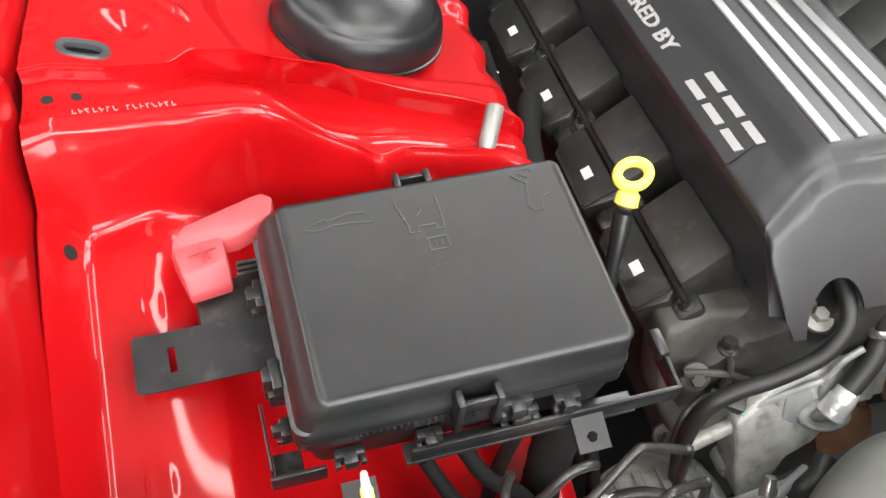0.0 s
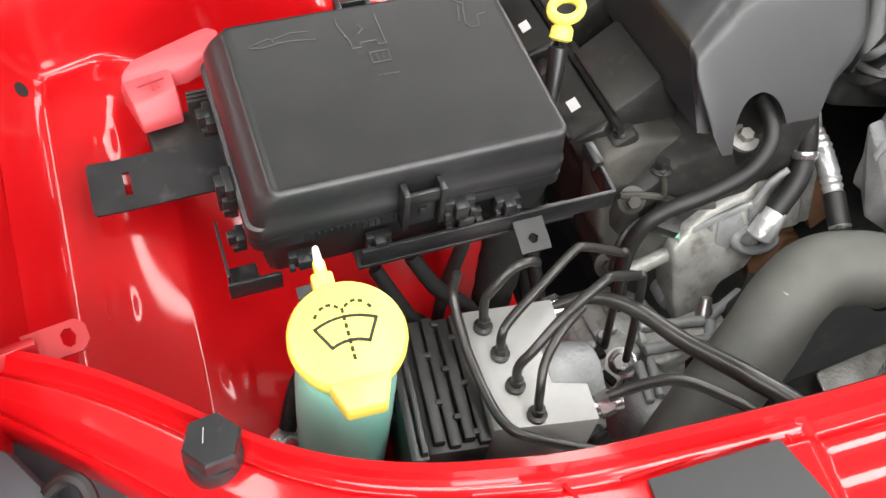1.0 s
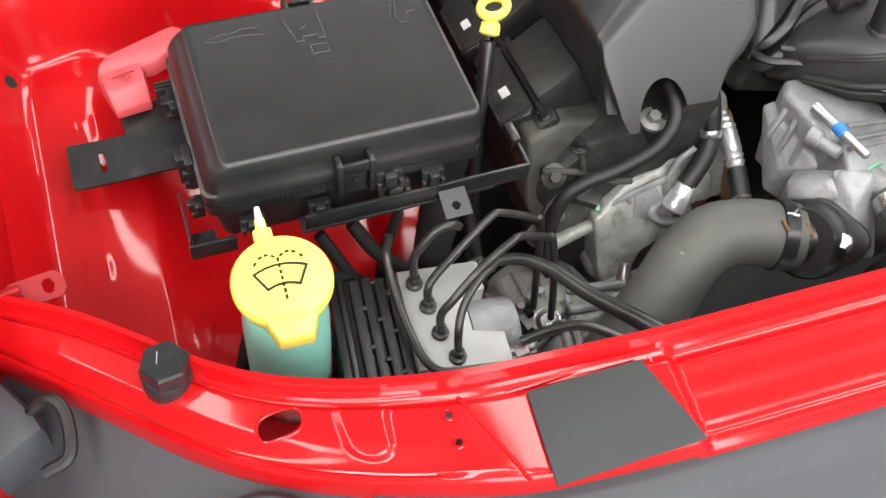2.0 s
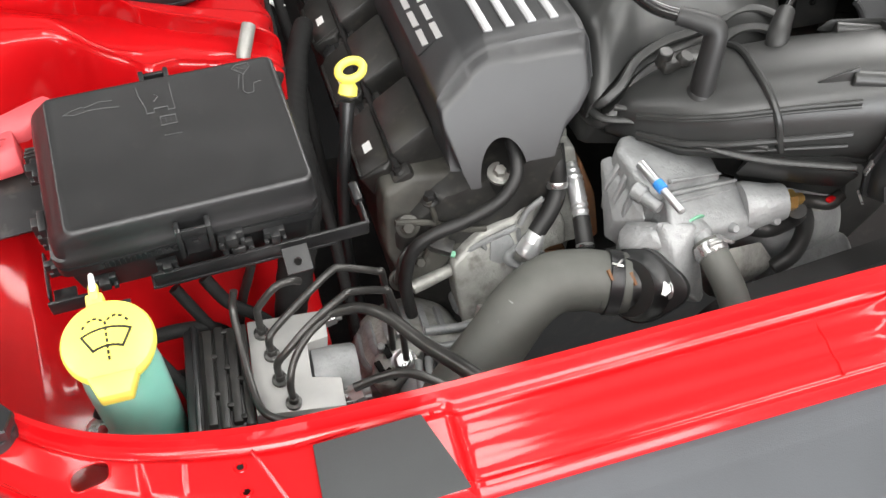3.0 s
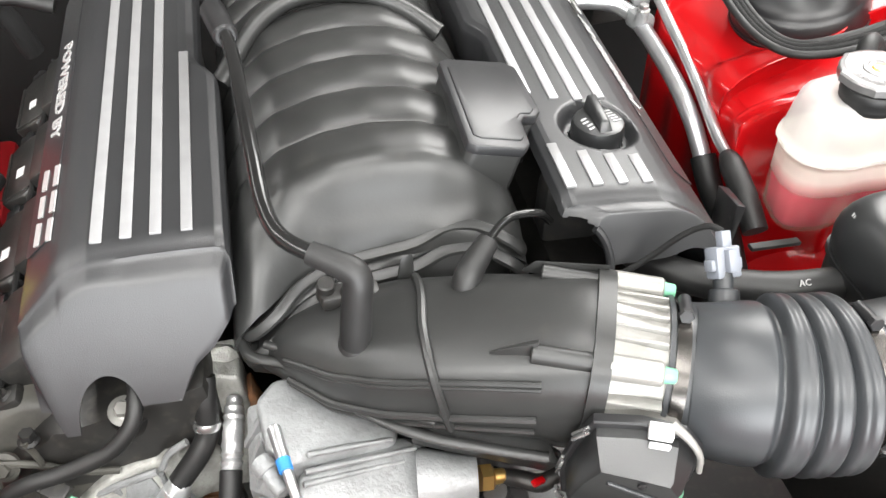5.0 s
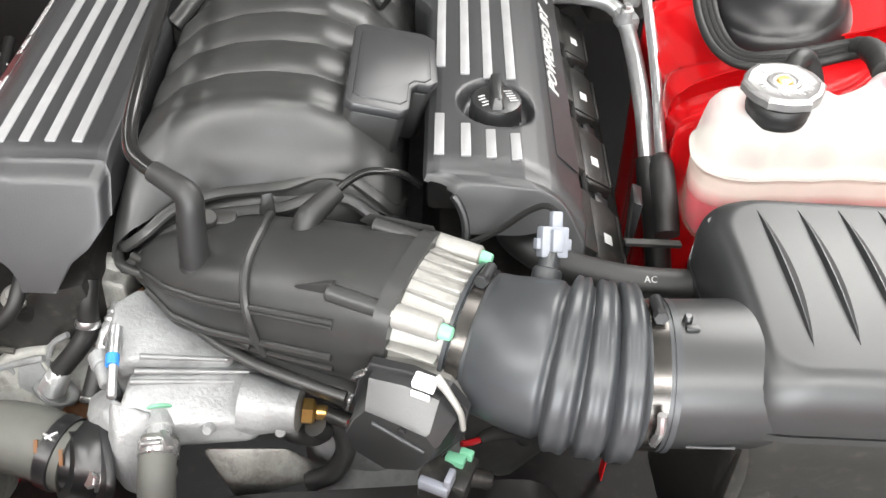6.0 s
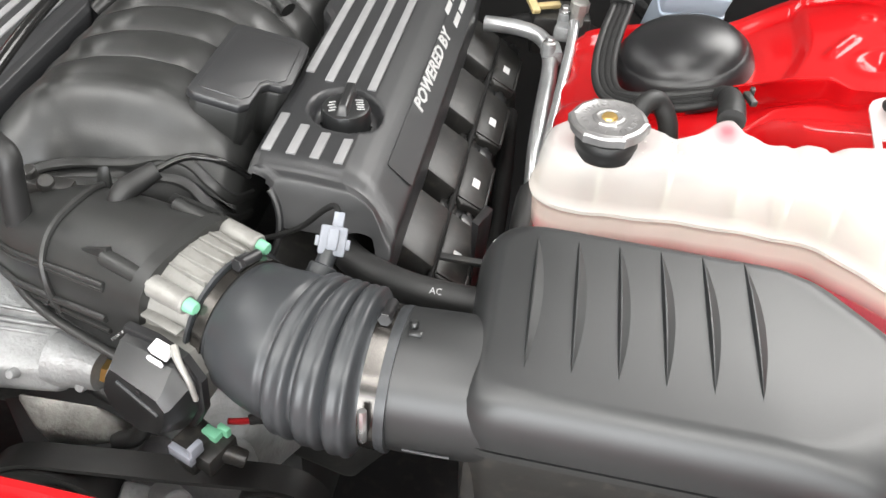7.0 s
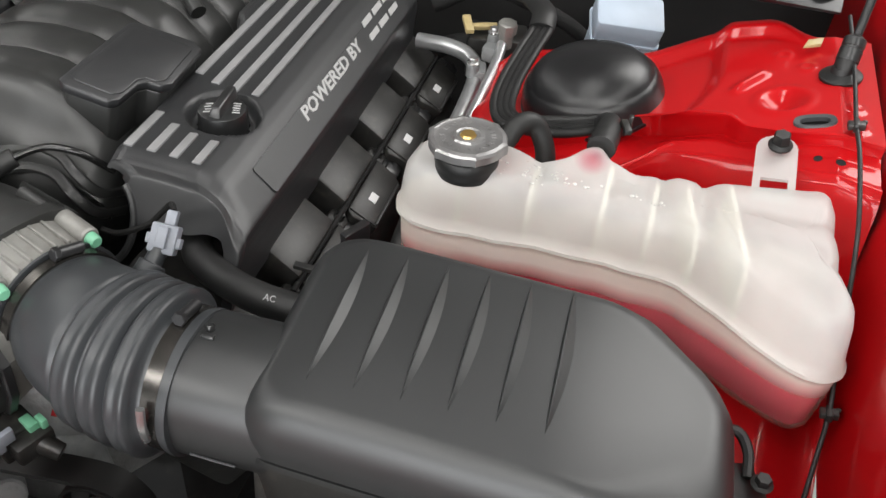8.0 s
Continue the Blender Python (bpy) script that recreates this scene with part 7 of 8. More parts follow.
part("bracket_arm", slab(ARM_LINE, -0.098, -0.060, 0.004, 3), DULL_CAST, tim, "bright oily bracket arm", smooth=40)
PLATE_LINE = [(-0.147, 0.866), (-0.137, 0.894), (-0.131, 0.904), (-0.111, 0.909), (-0.083, 0.902), (-0.078, 0.877), (-0.085, 0.812), (-0.102, 0.812), (-0.112, 0.849)]
part("front_plate", slab(PLATE_LINE, -0.088, -0.055, 0.003, 3), DULL_CAST, tim, smooth=40)
# ribs, pads and hollows of the arm
part("arm_rib", tube([(-0.214, -0.094, 0.812), (-0.196, -0.095, 0.832), (-0.170, -0.096, 0.844), (-0.152, -0.096, 0.850)], 0.0030, 8, 5), CAST, tim)
part("arm_rib", tube([(-0.148, -0.095, 0.852), (-0.140, -0.094, 0.868), (-0.126, -0.093, 0.878)], 0.0028, 8, 5), CAST, tim)
part("arm_rib", tube([(-0.186, -0.095, 0.838), (-0.178, -0.096, 0.815), (-0.180, -0.096, 0.790), (-0.196, -0.095, 0.764)], 0.0032, 8, 5), CAST, tim)
part("arm_rib", tube([(-0.150, -0.096, 0.846), (-0.145, -0.097, 0.826), (-0.126, -0.095, 0.824), (-0.106, -0.093, 0.830)], 0.0024, 8, 5), CAST, tim)
part("pad", slab([(-0.178, 0.838), (-0.160, 0.846), (-0.152, 0.830), (-0.168, 0.812), (-0.180, 0.818)], -0.100, -0.090, 0.003), CAST, tim, smooth=30)
part("pad", slab([(-0.140, 0.868), (-0.126, 0.876), (-0.116, 0.860), (-0.122, 0.842), (-0.136, 0.846)], -0.098, -0.088, 0.003), DULL_CAST, tim, smooth=30)
part("lobe", lathe([(0.004, 0.0), (0.011, 0.001), (0.0125, 0.006), (0.0125, 0.022), (0.010, 0.024)], aim((-0.203, -0.106, 0.757), (-0.203, -0.070, 0.757)), 24), CAST, tim)
part("lobe", lathe([(0.003, 0.0), (0.008, 0.001), (0.009, 0.005), (0.009, 0.020)], aim((-0.192, -0.104, 0.782), (-0.192, -0.070, 0.782)), 20), CAST, tim)
part("post", rod((-0.257, -0.100, 0.800), (-0.213, -0.094, 0.809), 0.0072, 0.0062, 14, 0.001), DULL_CAST, tim)
part("ring", torus(0.0115, 0.0044, aim((-0.146, -0.106, 0.818), (-0.158, -0.155, 0.850)), (1.35, 0.85), 28, 10), CAST, tim, "crumpled dull ring")
part("bolt", join(hexbolt((-0.166, -0.079, 0.907), 0.0062, 0.008, (-0.05, -0.35, 0.9)), lathe([(0.0115, -0.002), (0.0115, 0.001), (0.007, 0.002)], aim((-0.166, -0.079, 0.907), (-0.168, -0.10, 0.96)), 24)), MACHINED, tim, "bright flange bolt")
part("bolt_cup", lathe([(0.0150, -0.020), (0.0150, -0.004), (0.0135, -0.002), (0.0125, -0.004)], aim((-0.163, -0.079, 0.907), (-0.165, -0.10, 0.96)), 28), DARK, tim, "dark rubber cup round the bolt")
for p, r in (((-0.256, -0.088, 0.872), 0.0075), ((-0.245, -0.088, 0.822), 0.0065), ((-0.225, -0.088, 0.852), 0.0055), ((-0.266, -0.092, 0.806), 0.0075)):
    part("bolt", join(hexbolt(p, r * 0.8, 0.007, (-0.1, -0.8, 0.5)), lathe([(r * 1.5, -0.004), (r * 1.5, 0.000), (r * 1.1, 0.001)], aim(p, Vector(p) + Vector((-0.1, -0.8, 0.5))), 20)), DUSTY, tim)
part("head_rib", tube([(-0.268, -0.088, 0.880), (-0.235, -0.089, 0.872), (-0.205, -0.089, 0.855), (-0.180, -0.088, 0.848)], 0.0030, 8, 5), DUSTY, tim)
part("head_rib", tube([(-0.236, -0.088, 0.898), (-0.230, -0.089, 0.872), (-0.236, -0.089, 0.840), (-0.246, -0.088, 0.815)], 0.0026, 8, 5), DUSTY, tim)
part("connector", join(rod((-0.134, -0.106, 0.850), (-0.140, -0.110, 0.838), 0.0088, 0.0098, 16, 0.001), rod((-0.138, -0.108, 0.842), (-0.147, -0.112, 0.826), 0.0105, 0.0115, 16, 0.002)), FOIL, tim, "crumpled bright connector")
part("rust_disc", lathe([(0.004, 0.0), (0.012, 0.001), (0.0135, 0.004), (0.0135, 0.02)], aim((-0.113, -0.100, 0.808), (-0.113, -0.06, 0.795)), 24), RUST, tim, "rusty brown disc")
part("rust_bracket", slab([(-0.092, 0.872), (-0.075, 0.885), (-0.062, 0.850), (-0.060, 0.810), (-0.080, 0.800), (-0.092, 0.830)], -0.084, -0.060, 0.003), RUST, tim, "rusty brown bracket")
part("rust_bracket", slab([(-0.150, 0.800), (-0.125, 0.812), (-0.098, 0.808), (-0.094, 0.780), (-0.14, 0.770)], -0.096, -0.070, 0.003), RUST, tim, "rusty brown bracket")
part("rear_cover", hull([(-0.205, -0.06, 0.89), (-0.09, -0.045, 0.905), (-0.08, -0.045, 0.86), (-0.21, -0.06, 0.86), (-0.2, -0.03, 0.90), (-0.08, -0.03, 0.92), (-0.2, -0.03, 0.86), (-0.08, -0.03, 0.86)], 0.005), DULL_CAST, tim)
part("green_tag", block((0.014, 0.006, 0.004), (-0.220, -0.098, 0.836), 0.001, (30, 10, -25)), GREEN, tim, "green plastic tag")
part("plug", join(block((0.022, 0.014, 0.012), (-0.226, -0.096, 0.846), 0.002, (20, 10, -30)), block((0.010, 0.010, 0.010), (-0.238, -0.092, 0.850), 0.002, (20, 10, -30)), tube([(-0.242, -0.092, 0.852), (-0.256, -0.098, 0.856), (-0.268, -0.104, 0.846), (-0.272, -0.108, 0.820)], 0.0030, 8, 5)), COIL, tim, "black sensor plug")
sleeve = thing("foil_sleeve", "crumpled foil heat sleeve over a small hose", "hose", (-0.095, -0.10, 0.85))
part("foil", tube([(-0.089, -0.066, 0.889), (-0.090, -0.078, 0.884), (-0.093, -0.098, 0.876), (-0.096, -0.117, 0.866)], [0.0050, 0.0078, 0.0082, 0.0076], 12, 7, ribs=lambda s: 1 + 0.10 * math.sin(s * 900)), FOIL, sleeve)
part("end", rod((-0.096, -0.116, 0.867), (-0.100, -0.142, 0.850), 0.0085, 0.0085, 16, 0.001), RUBBER, sleeve, "black rubber end")
part("band", lathe([(0.0085, -0.0015), (0.0092, 0), (0.0085, 0.0015)], aim((-0.0995, -0.139, 0.852), (-0.101, -0.15, 0.845)), 18), ZINC, sleeve)
for pts, r, lab in (([(-0.108, -0.066, 0.918), (-0.109, -0.078, 0.902), (-0.110, -0.088, 0.881), (-0.119, -0.098, 0.867), (-0.136, -0.107, 0.848)], 0.0088, "short black hose by the foil sleeve"),
                    ([(-0.153, -0.070, 0.935), (-0.154, -0.088, 0.927), (-0.159, -0.100, 0.915), (-0.176, -0.108, 0.900), (-0.208, -0.110, 0.886), (-0.237, -0.110, 0.878), (-0.257, -0.110, 0.862), (-0.266, -0.112, 0.825), (-0.261, -0.112, 0.776)], 0.0062, "curved black rubber hose at the timing cover"),
                    ([(-0.115, -0.060, 0.91), (-0.118, -0.072, 0.892), (-0.116, -0.078, 0.884)], 0.010, "short black hose under the cover"),
                    ([(-0.15, -0.13, 0.80), (-0.16, -0.14, 0.79), (-0.175, -0.145, 0.78), (-0.18, -0.14, 0.74)], 0.008, "short black hose at the timing cover"),
                    ([(0.040, -0.155, 0.86), (0.075, -0.165, 0.85), (0.092, -0.175, 0.87), (0.088, -0.18, 0.885)], 0.009, "black pipe curving behind the sensor")):
    t = thing("short_hose", lab, "hose", pts[0], "short hoses")
    part("hose", tube(pts, r, 14, 6), RUBBER, t)
part_band = thing("hose_band", "bright band clamp on the short hose", "clamp", (-0.110, -0.088, 0.881))
part("band", lathe([(0.0098, -0.003), (0.0106, 0), (0.0098, 0.003)], aim((-0.110, -0.086, 0.885), (-0.1105, -0.090, 0.878)), 20), ZINC, part_band)

# alternator and pulleys
alt = thing("alternator", "grey finned alternator housing below the radiator hose", "alternator", (-0.28, -0.20, 0.60))
am = aim((-0.266, -0.120, 0.715), (-0.272, -0.205, 0.735))
part("housing", lathe([(0.030, -0.04), (0.056, -0.03), (0.060, -0.01), (0.060, 0.030), (0.055, 0.040), (0.030, 0.050), (0.010, 0.051)], am, 40), DULL_CAST, alt, smooth=40)
for i in range(14):
    a = radians(60 + 17 * i)
    part("fin", _moved(hull([(q * math.cos(a + w), q * math.sin(a + w), z) for q, z in ((0.032, 0.056), (0.056, 0.044), (0.064, 0.028), (0.064, -0.008), (0.054, -0.01), (0.03, 0.04)) for w in (-0.055, 0.055)], 0.001), am), CAST, alt)
part("end_shell", hull([(-0.289, -0.139, 0.782), (-0.270, -0.134, 0.782), (-0.310, -0.154, 0.776), (-0.318, -0.176, 0.770), (-0.298, -0.186, 0.772), (-0.262, -0.160, 0.780), (-0.30, -0.13, 0.73), (-0.25, -0.15, 0.73), (-0.30, -0.18, 0.73)], 0.004, 3), DULL_CAST, alt, "cast end shell", smooth=40)
# solid black blocks stand in for the shade inside the cooling slots
for p, w in (((-0.306, -0.166, 0.7765), 12), ((-0.297, -0.176, 0.7765), 28), ((-0.296, -0.153, 0.7815), 8)):
    part("slot", block((0.006, 0.013, 0.006), p, 0.001, (0, -14, w)), FELT_AND_SHADE, alt, "black block painted as shade in a cooling slot")
for p in ((-0.288, -0.141, 0.784), (-0.278, -0.137, 0.785), (-0.299, -0.146, 0.782)):
    part("end_lug", rod(Vector(p) - Vector((0, 0, 0.006)), Vector(p) + Vector((-0.002, -0.003, 0.004)), 0.005, 0.004, 14, 0.001), CAST, alt)
part("bolt", join(hexbolt((-0.283, -0.167, 0.780), 0.0075, 0.009, (-0.3, -0.5, 0.8)), lathe([(0.012, -0.002), (0.0122, 0.001), (0.008, 0.0015)], aim((-0.283, -0.167, 0.779), (-0.29, -0.18, 0.80)), 20)), ZINC, alt)
# the ribbed arm towards the block
part("arm_web", hull([(-0.258, -0.141, 0.778), (-0.200, -0.148, 0.778), (-0.163, -0.128, 0.778), (-0.150, -0.140, 0.776), (-0.206, -0.166, 0.776), (-0.262, -0.163, 0.776), (-0.252, -0.174, 0.774), (-0.25, -0.14, 0.755), (-0.17, -0.13, 0.755), (-0.24, -0.17, 0.75)], 0.002), DULL_CAST, alt, "cast arm")
for a, b in (((-0.256, -0.140, 0.781), (-0.201, -0.148, 0.782)), ((-0.201, -0.148, 0.782), (-0.160, -0.128, 0.782)), ((-0.261, -0.161, 0.780), (-0.206, -0.165, 0.781)), ((-0.206, -0.165, 0.781), (-0.198, -0.150, 0.782))):
    part("arm_rail", rod(a, b, 0.0046, 0.0042, 10, 0.001), CAST, alt)
part("spigot", lathe([(0.0068, 0), (0.0068, 0.010), (0.0052, 0.014), (0.0048, 0.020), (0.001, 0.021)], aim((-0.202, -0.146, 0.778), (-0.196, -0.132, 0.800)), 18), ZINC, alt, "bright spigot")
# the forked boss in front
part("boss_casting", loft([[Vector((-0.271 + 0.0 * k, -0.202, 0.74 + 0.036 * h)) + Vector((q * math.cos(t), q * 1.15 * math.sin(t), 0.0)) for t in (2 * math.pi * i / 28 for i in range(28))] for k, (q, h) in enumerate(((0.030, 0.0), (0.027, 0.5), (0.022, 0.85), (0.016, 1.05), (0.006, 1.12)))]), CAST, alt, "bell-shaped boss", smooth=60)
for a, b in (((-0.271, -0.172, 0.781), (-0.2775, -0.208, 0.782)), ((-0.261, -0.171, 0.781), (-0.2685, -0.206, 0.782))):
    part("fork_rail", rod(a, b, 0.0040, 0.0036, 10, 0.001), CAST, alt)
part("coil_hose", tube([(-0.325, -0.20, 0.745), (-0.322, -0.215, 0.760), (-0.316, -0.228, 0.757), (-0.310, -0.240, 0.735)], 0.010, 14, 10, ribs=lambda q: 1 + 0.16 * math.sin(q * 1300)), RUBBER, alt, "ribbed black conduit")


def pulley(x, z, r, y=-0.225, lab="dark ribbed belt pulley with a bright hub", hub=True):
    p = thing("belt_pulley", lab, "pulley", (x, y, z), "belt pulleys")
    m = pose(x, y, z, 90, 0, 0)
    part("wheel", lathe([(0.010, -0.012), (r * 0.8, -0.012), (r, -0.014), (r, 0.014), (r * 0.92, 0.013), (r * 0.85, 0.004), (r * 0.45, 0.002), (r * 0.4, 0.006), (0.008, 0.006)], m, 44), DARK, p)
    if hub:
        part("hub_bolt", join(lathe([(r * 0.42, 0.004), (r * 0.42, 0.009), (r * 0.3, 0.010)], m, 24), hexbolt(tuple(m @ Vector((0, 0, 0.009))), 0.0095, 0.010, (0, -1, 0))), ZINC, p)


pulley(0.240, 0.832, 0.034)
pulley(0.042, 0.770, 0.062)
pulley(0.150, 0.740, 0.040)
pulley(-0.13, 0.72, 0.055)
belt = thing("serpentine_belt", "black ribbed serpentine belt over the pulleys", "belt", (0.1, -0.225, 0.75))


def strap(points, w=0.024, t=0.0045):
    line = spline(points, 8)
    rings = []
    for i, p in enumerate(line):
        d = (line[min(i + 1, len(line) - 1)] - line[max(i - 1, 0)]).normalized()
        n = Vector((0, 1, 0)).cross(d).normalized()
        s = Vector((0, 1, 0))
        rings.append([p + s * w / 2 + n * t / 2, p - s * w / 2 + n * t / 2, p - s * w / 2 - n * t / 2, p + s * w / 2 - n * t / 2])
    return loft(rings)


part("top_run", strap([(-0.012, -0.225, 0.806), (0.004, -0.225, 0.822), (0.030, -0.225, 0.834), (0.09, -0.225, 0.844), (0.16, -0.225, 0.855), (0.229, -0.225, 0.867), (0.256, -0.225, 0.865), (0.273, -0.225, 0.847), (0.277, -0.225, 0.829)]), RUBBER, belt)
part("lower_run", strap([(-0.10, -0.225, 0.775), (-0.05, -0.225, 0.75), (-0.01, -0.225, 0.72), (0.03, -0.225, 0.695)]), RUBBER, belt)
comp = thing("compressor", "grey aluminium compressor low in front of the engine", "compressor", (0.17, -0.20, 0.60))
part("housing", hull([(0.08, -0.16, 0.80), (0.19, -0.15, 0.81), (0.19, -0.20, 0.77), (0.09, -0.20, 0.77), (0.08, -0.16, 0.66), (0.22, -0.16, 0.66), (0.21, -0.22, 0.68), (0.08, -0.22, 0.68)], 0.012, 3), CAST, comp, smooth=50)
part("stub", join(rod((0.13, -0.215, 0.79), (0.155, -0.235, 0.815), 0.016, 0.014, 20, 0.002), block((0.05, 0.03, 0.02), (0.12, -0.225, 0.79), 0.004, (20, 20, 10))), CAST, comp)
back_cast = thing("engine_front_casting", "light grey aluminium casting behind the belt", "engine part", (0.15, -0.12, 0.70))
part("casting", hull([(0.07, -0.10, 0.88), (0.16, -0.09, 0.89), (0.18, -0.15, 0.83), (0.08, -0.17, 0.84), (0.06, -0.10, 0.70), (0.22, -0.08, 0.72), (0.19, -0.16, 0.74)], 0.010, 3), CAST, back_cast, smooth=50)
studs = thing("bracket_bolts", "dark bolts with bright heads under the radiator hose", "bolt", (-0.10, -0.24, 0.80))
for p in ((-0.105, -0.245, 0.815), (-0.145, -0.262, 0.800), (-0.07, -0.26, 0.80)):
    part("bolt", join(rod(Vector(p) - Vector((0, 0, 0.03)), p, 0.009, 0.009, 16, 0.001), hexbolt(p, 0.007, 0.010, (0, -0.2, 1))), ZINC, studs)
part("plate", hull([(-0.15, -0.22, 0.79), (-0.05, -0.21, 0.80), (-0.05, -0.25, 0.78), (-0.15, -0.27, 0.77), (-0.1, -0.2, 0.72), (-0.08, -0.26, 0.72)], 0.004), DULL_CAST, studs)
fan = thing("fan_shroud", "black radiator fan shroud behind the beam", "fan shroud", (XC, -0.31, 0.60))
part("frame", join(block((0.66, 0.02, 0.05), (XC, -0.305, 0.83), 0.006), block((0.02, 0.02, 0.40), (XC - 0.32, -0.305, 0.64), 0.004), block((0.02, 0.02, 0.40), (XC + 0.32, -0.305, 0.64), 0.004)), SATIN, fan)
for i in range(10):
    part("rib", block((0.004, 0.012, 0.03), (-0.17 + 0.012 * i, -0.29, 0.862), 0.0008, (20, 0, 0)), SATIN, fan)

# loom down the side of the block
for pts, r in (([(-0.335, 0.10, 0.90), (-0.325, 0.05, 0.88), (-0.318, -0.02, 0.83), (-0.315, -0.08, 0.76), (-0.31, -0.10, 0.66)], 0.006),
               ([(-0.33, 0.35, 0.93), (-0.325, 0.25, 0.90), (-0.33, 0.17, 0.89), (-0.34, 0.08, 0.885), (-0.37, 0.05, 0.90)], 0.005),
               ([(-0.31, 0.32, 0.90), (-0.305, 0.2, 0.86), (-0.31, 0.05, 0.82), (-0.31, -0.05, 0.72)], 0.0065),
               ([(-0.36, 0.04, 0.93), (-0.345, 0.06, 0.945), (-0.335, 0.10, 0.93), (-0.33, 0.16, 0.90)], 0.006),
               ([(0.345, 0.33, 0.86), (0.355, 0.20, 0.84), (0.36, 0.05, 0.82), (0.36, -0.05, 0.76)], 0.010)):
    loom = thing("wire_loom", "dusty black loom beside the engine", "wire loom", pts[0], "wire looms")
    part("sleeve", tube(pts, r, 10, 6), WEAVE, loom)

# ---- driver side: coolant tank, pipes, cables ----
tank = thing("coolant_tank", "milky plastic coolant tank half full of pink coolant", "coolant tank", (0.58, 0.03, 0.85))
TOPLINE = [(0.390, 0.030), (0.394, 0.058), (0.410, 0.074), (0.440, 0.080), (0.475, 0.074), (0.500, 0.062), (0.522, 0.062), (0.534, 0.074), (0.548, 0.078), (0.560, 0.070), (0.572, 0.064), (0.590, 0.074), (0.612, 0.080), (0.624, 0.078), (0.636, 0.083), (0.665, 0.088), (0.700, 0.094), (0.728, 0.097), (0.743, 0.090), (0.747, 0.070), (0.746, 0.052), (0.7445, 0.046), (0.7465, 0.036), (0.748, 0.016), (0.747, 0.004), (0.752, -0.010), (0.759, -0.028), (0.757, -0.042), (0.745, -0.052), (0.729, -0.053), (0.714, -0.048), (0.688, -0.034), (0.664, -0.018), (0.642, -0.007), (0.628, 0.002), (0.609, 0.004), (0.590, 0.003), (0.570, 0.007), (0.545, 0.005), (0.513, 0.007), (0.480, 0.002), (0.460, 0.003), (0.437, -0.001), (0.412, 0.002), (0.396, 0.012)]
tl = resample(TOPLINE, 220)


def inward(i):
    a, b = Vector(tl[(i + 3) % len(tl)]), Vector(tl[i - 3])
    d = (b - a).normalized()
    return Vector((d.y, -d.x))


TURN = 1 if (Vector((0.57, 0.04)) - Vector(tl[0])).dot(inward(0)) > 0 else -1
tn = [inward(i) * TURN for i in range(len(tl))]
for _ in range(14):
    tn = [((tn[i - 1] + 2 * tn[i] + tn[(i + 1) % len(tn)]) / 4) for i in range(len(tn))]
WEBS = (0.447, 0.503, 0.560, 0.598, 0.634)
CROSS = (0.046, 0.004)


def tank_top(x, y):
    z = 1.0415 + 0.0065 * smooth(0.44, 0.50, x) + 0.002 * smooth(0.5, 0.6, x) + 0.013 * math.exp(-((x - 0.545) / 0.027) ** 4) * smooth(0.03, 0.06, y)
    for gx in WEBS[1:]:
        z -= 0.0040 * bell(x - gx, 0.0065)
    for gy in CROSS:
        z -= 0.0036 * bell(y - gy, 0.008) * smooth(0.655, 0.675, x)
    z -= 0.0030 * bell((x - 0.655) + (y - 0.03) * 0.5, 0.005)
    z += 0.004 * math.sin((x - 0.40) * 21) * 0.5
    z -= 0.22 * max(0, 0.010 - y) * smooth(0.60, 0.70, x)
    return z


def seam_z(x, y):
    return 0.993 - 0.013 * smooth(0.60, 0.75, x)


def tank_ring(d, z):
    out = []
    for (x, y), n in zip(tl, tn):
        h = z(x, y)
        out.append(Vector((x + n.x * d - 0.10 * max(0, h - 0.985) * smooth(0.70, 0.745, x), y + n.y * d, h)))
    return out


rings = [tank_ring(0.022, lambda x, y: 0.908), tank_ring(0.013, lambda x, y: 0.910), tank_ring(0.008, lambda x, y: 0.918), tank_ring(0.005, lambda x, y: 0.945), tank_ring(0.003, lambda x, y: seam_z(x, y) - 0.010), tank_ring(0.0015, lambda x, y: seam_z(x, y) - 0.003), tank_ring(-0.0012, lambda x, y: seam_z(x, y) - 0.0018), tank_ring(-0.0012, lambda x, y: seam_z(x, y) + 0.0015), tank_ring(0.0015, lambda x, y: seam_z(x, y) + 0.003),
         tank_ring(0.0025, lambda x, y: seam_z(x, y) + 0.012), tank_ring(0.0045, lambda x, y: tank_top(x, y) - 0.020), tank_ring(0.0065, lambda x, y: tank_top(x, y) - 0.010), tank_ring(0.0095, lambda x, y: tank_top(x, y) - 0.0045), tank_ring(0.0135, lambda x, y: tank_top(x, y) - 0.0012)]
for f in (0.8, 0.6, 0.4, 0.2, 0.0):
    out = []
    for p in tank_ring(0.0135, lambda x, y: tank_top(x, y)):
        my = np.interp(p.x, (0.40, 0.60, 0.68, 0.71), (0.040, 0.042, 0.034, 0.026))
        py = my + (p.y - my) * f
        px = p.x + (min(max(p.x, 0.415), 0.708) - p.x) * (1 - f)
        out.append(Vector((px, py, tank_top(px, py))))
    rings.append(out)
upper_bm = loft(rings[6:], cap=False)
bmesh.ops.remove_doubles(upper_bm, verts=upper_bm.verts, dist=0.0002)
part("upper_shell", upper_bm, TANK, tank, "thick milky upper half", smooth=60)
part("lower_shell", loft(rings[:7]), TANK_LOW, tank, "thinner lower half showing pink coolant", smooth=60)
level = 0.963
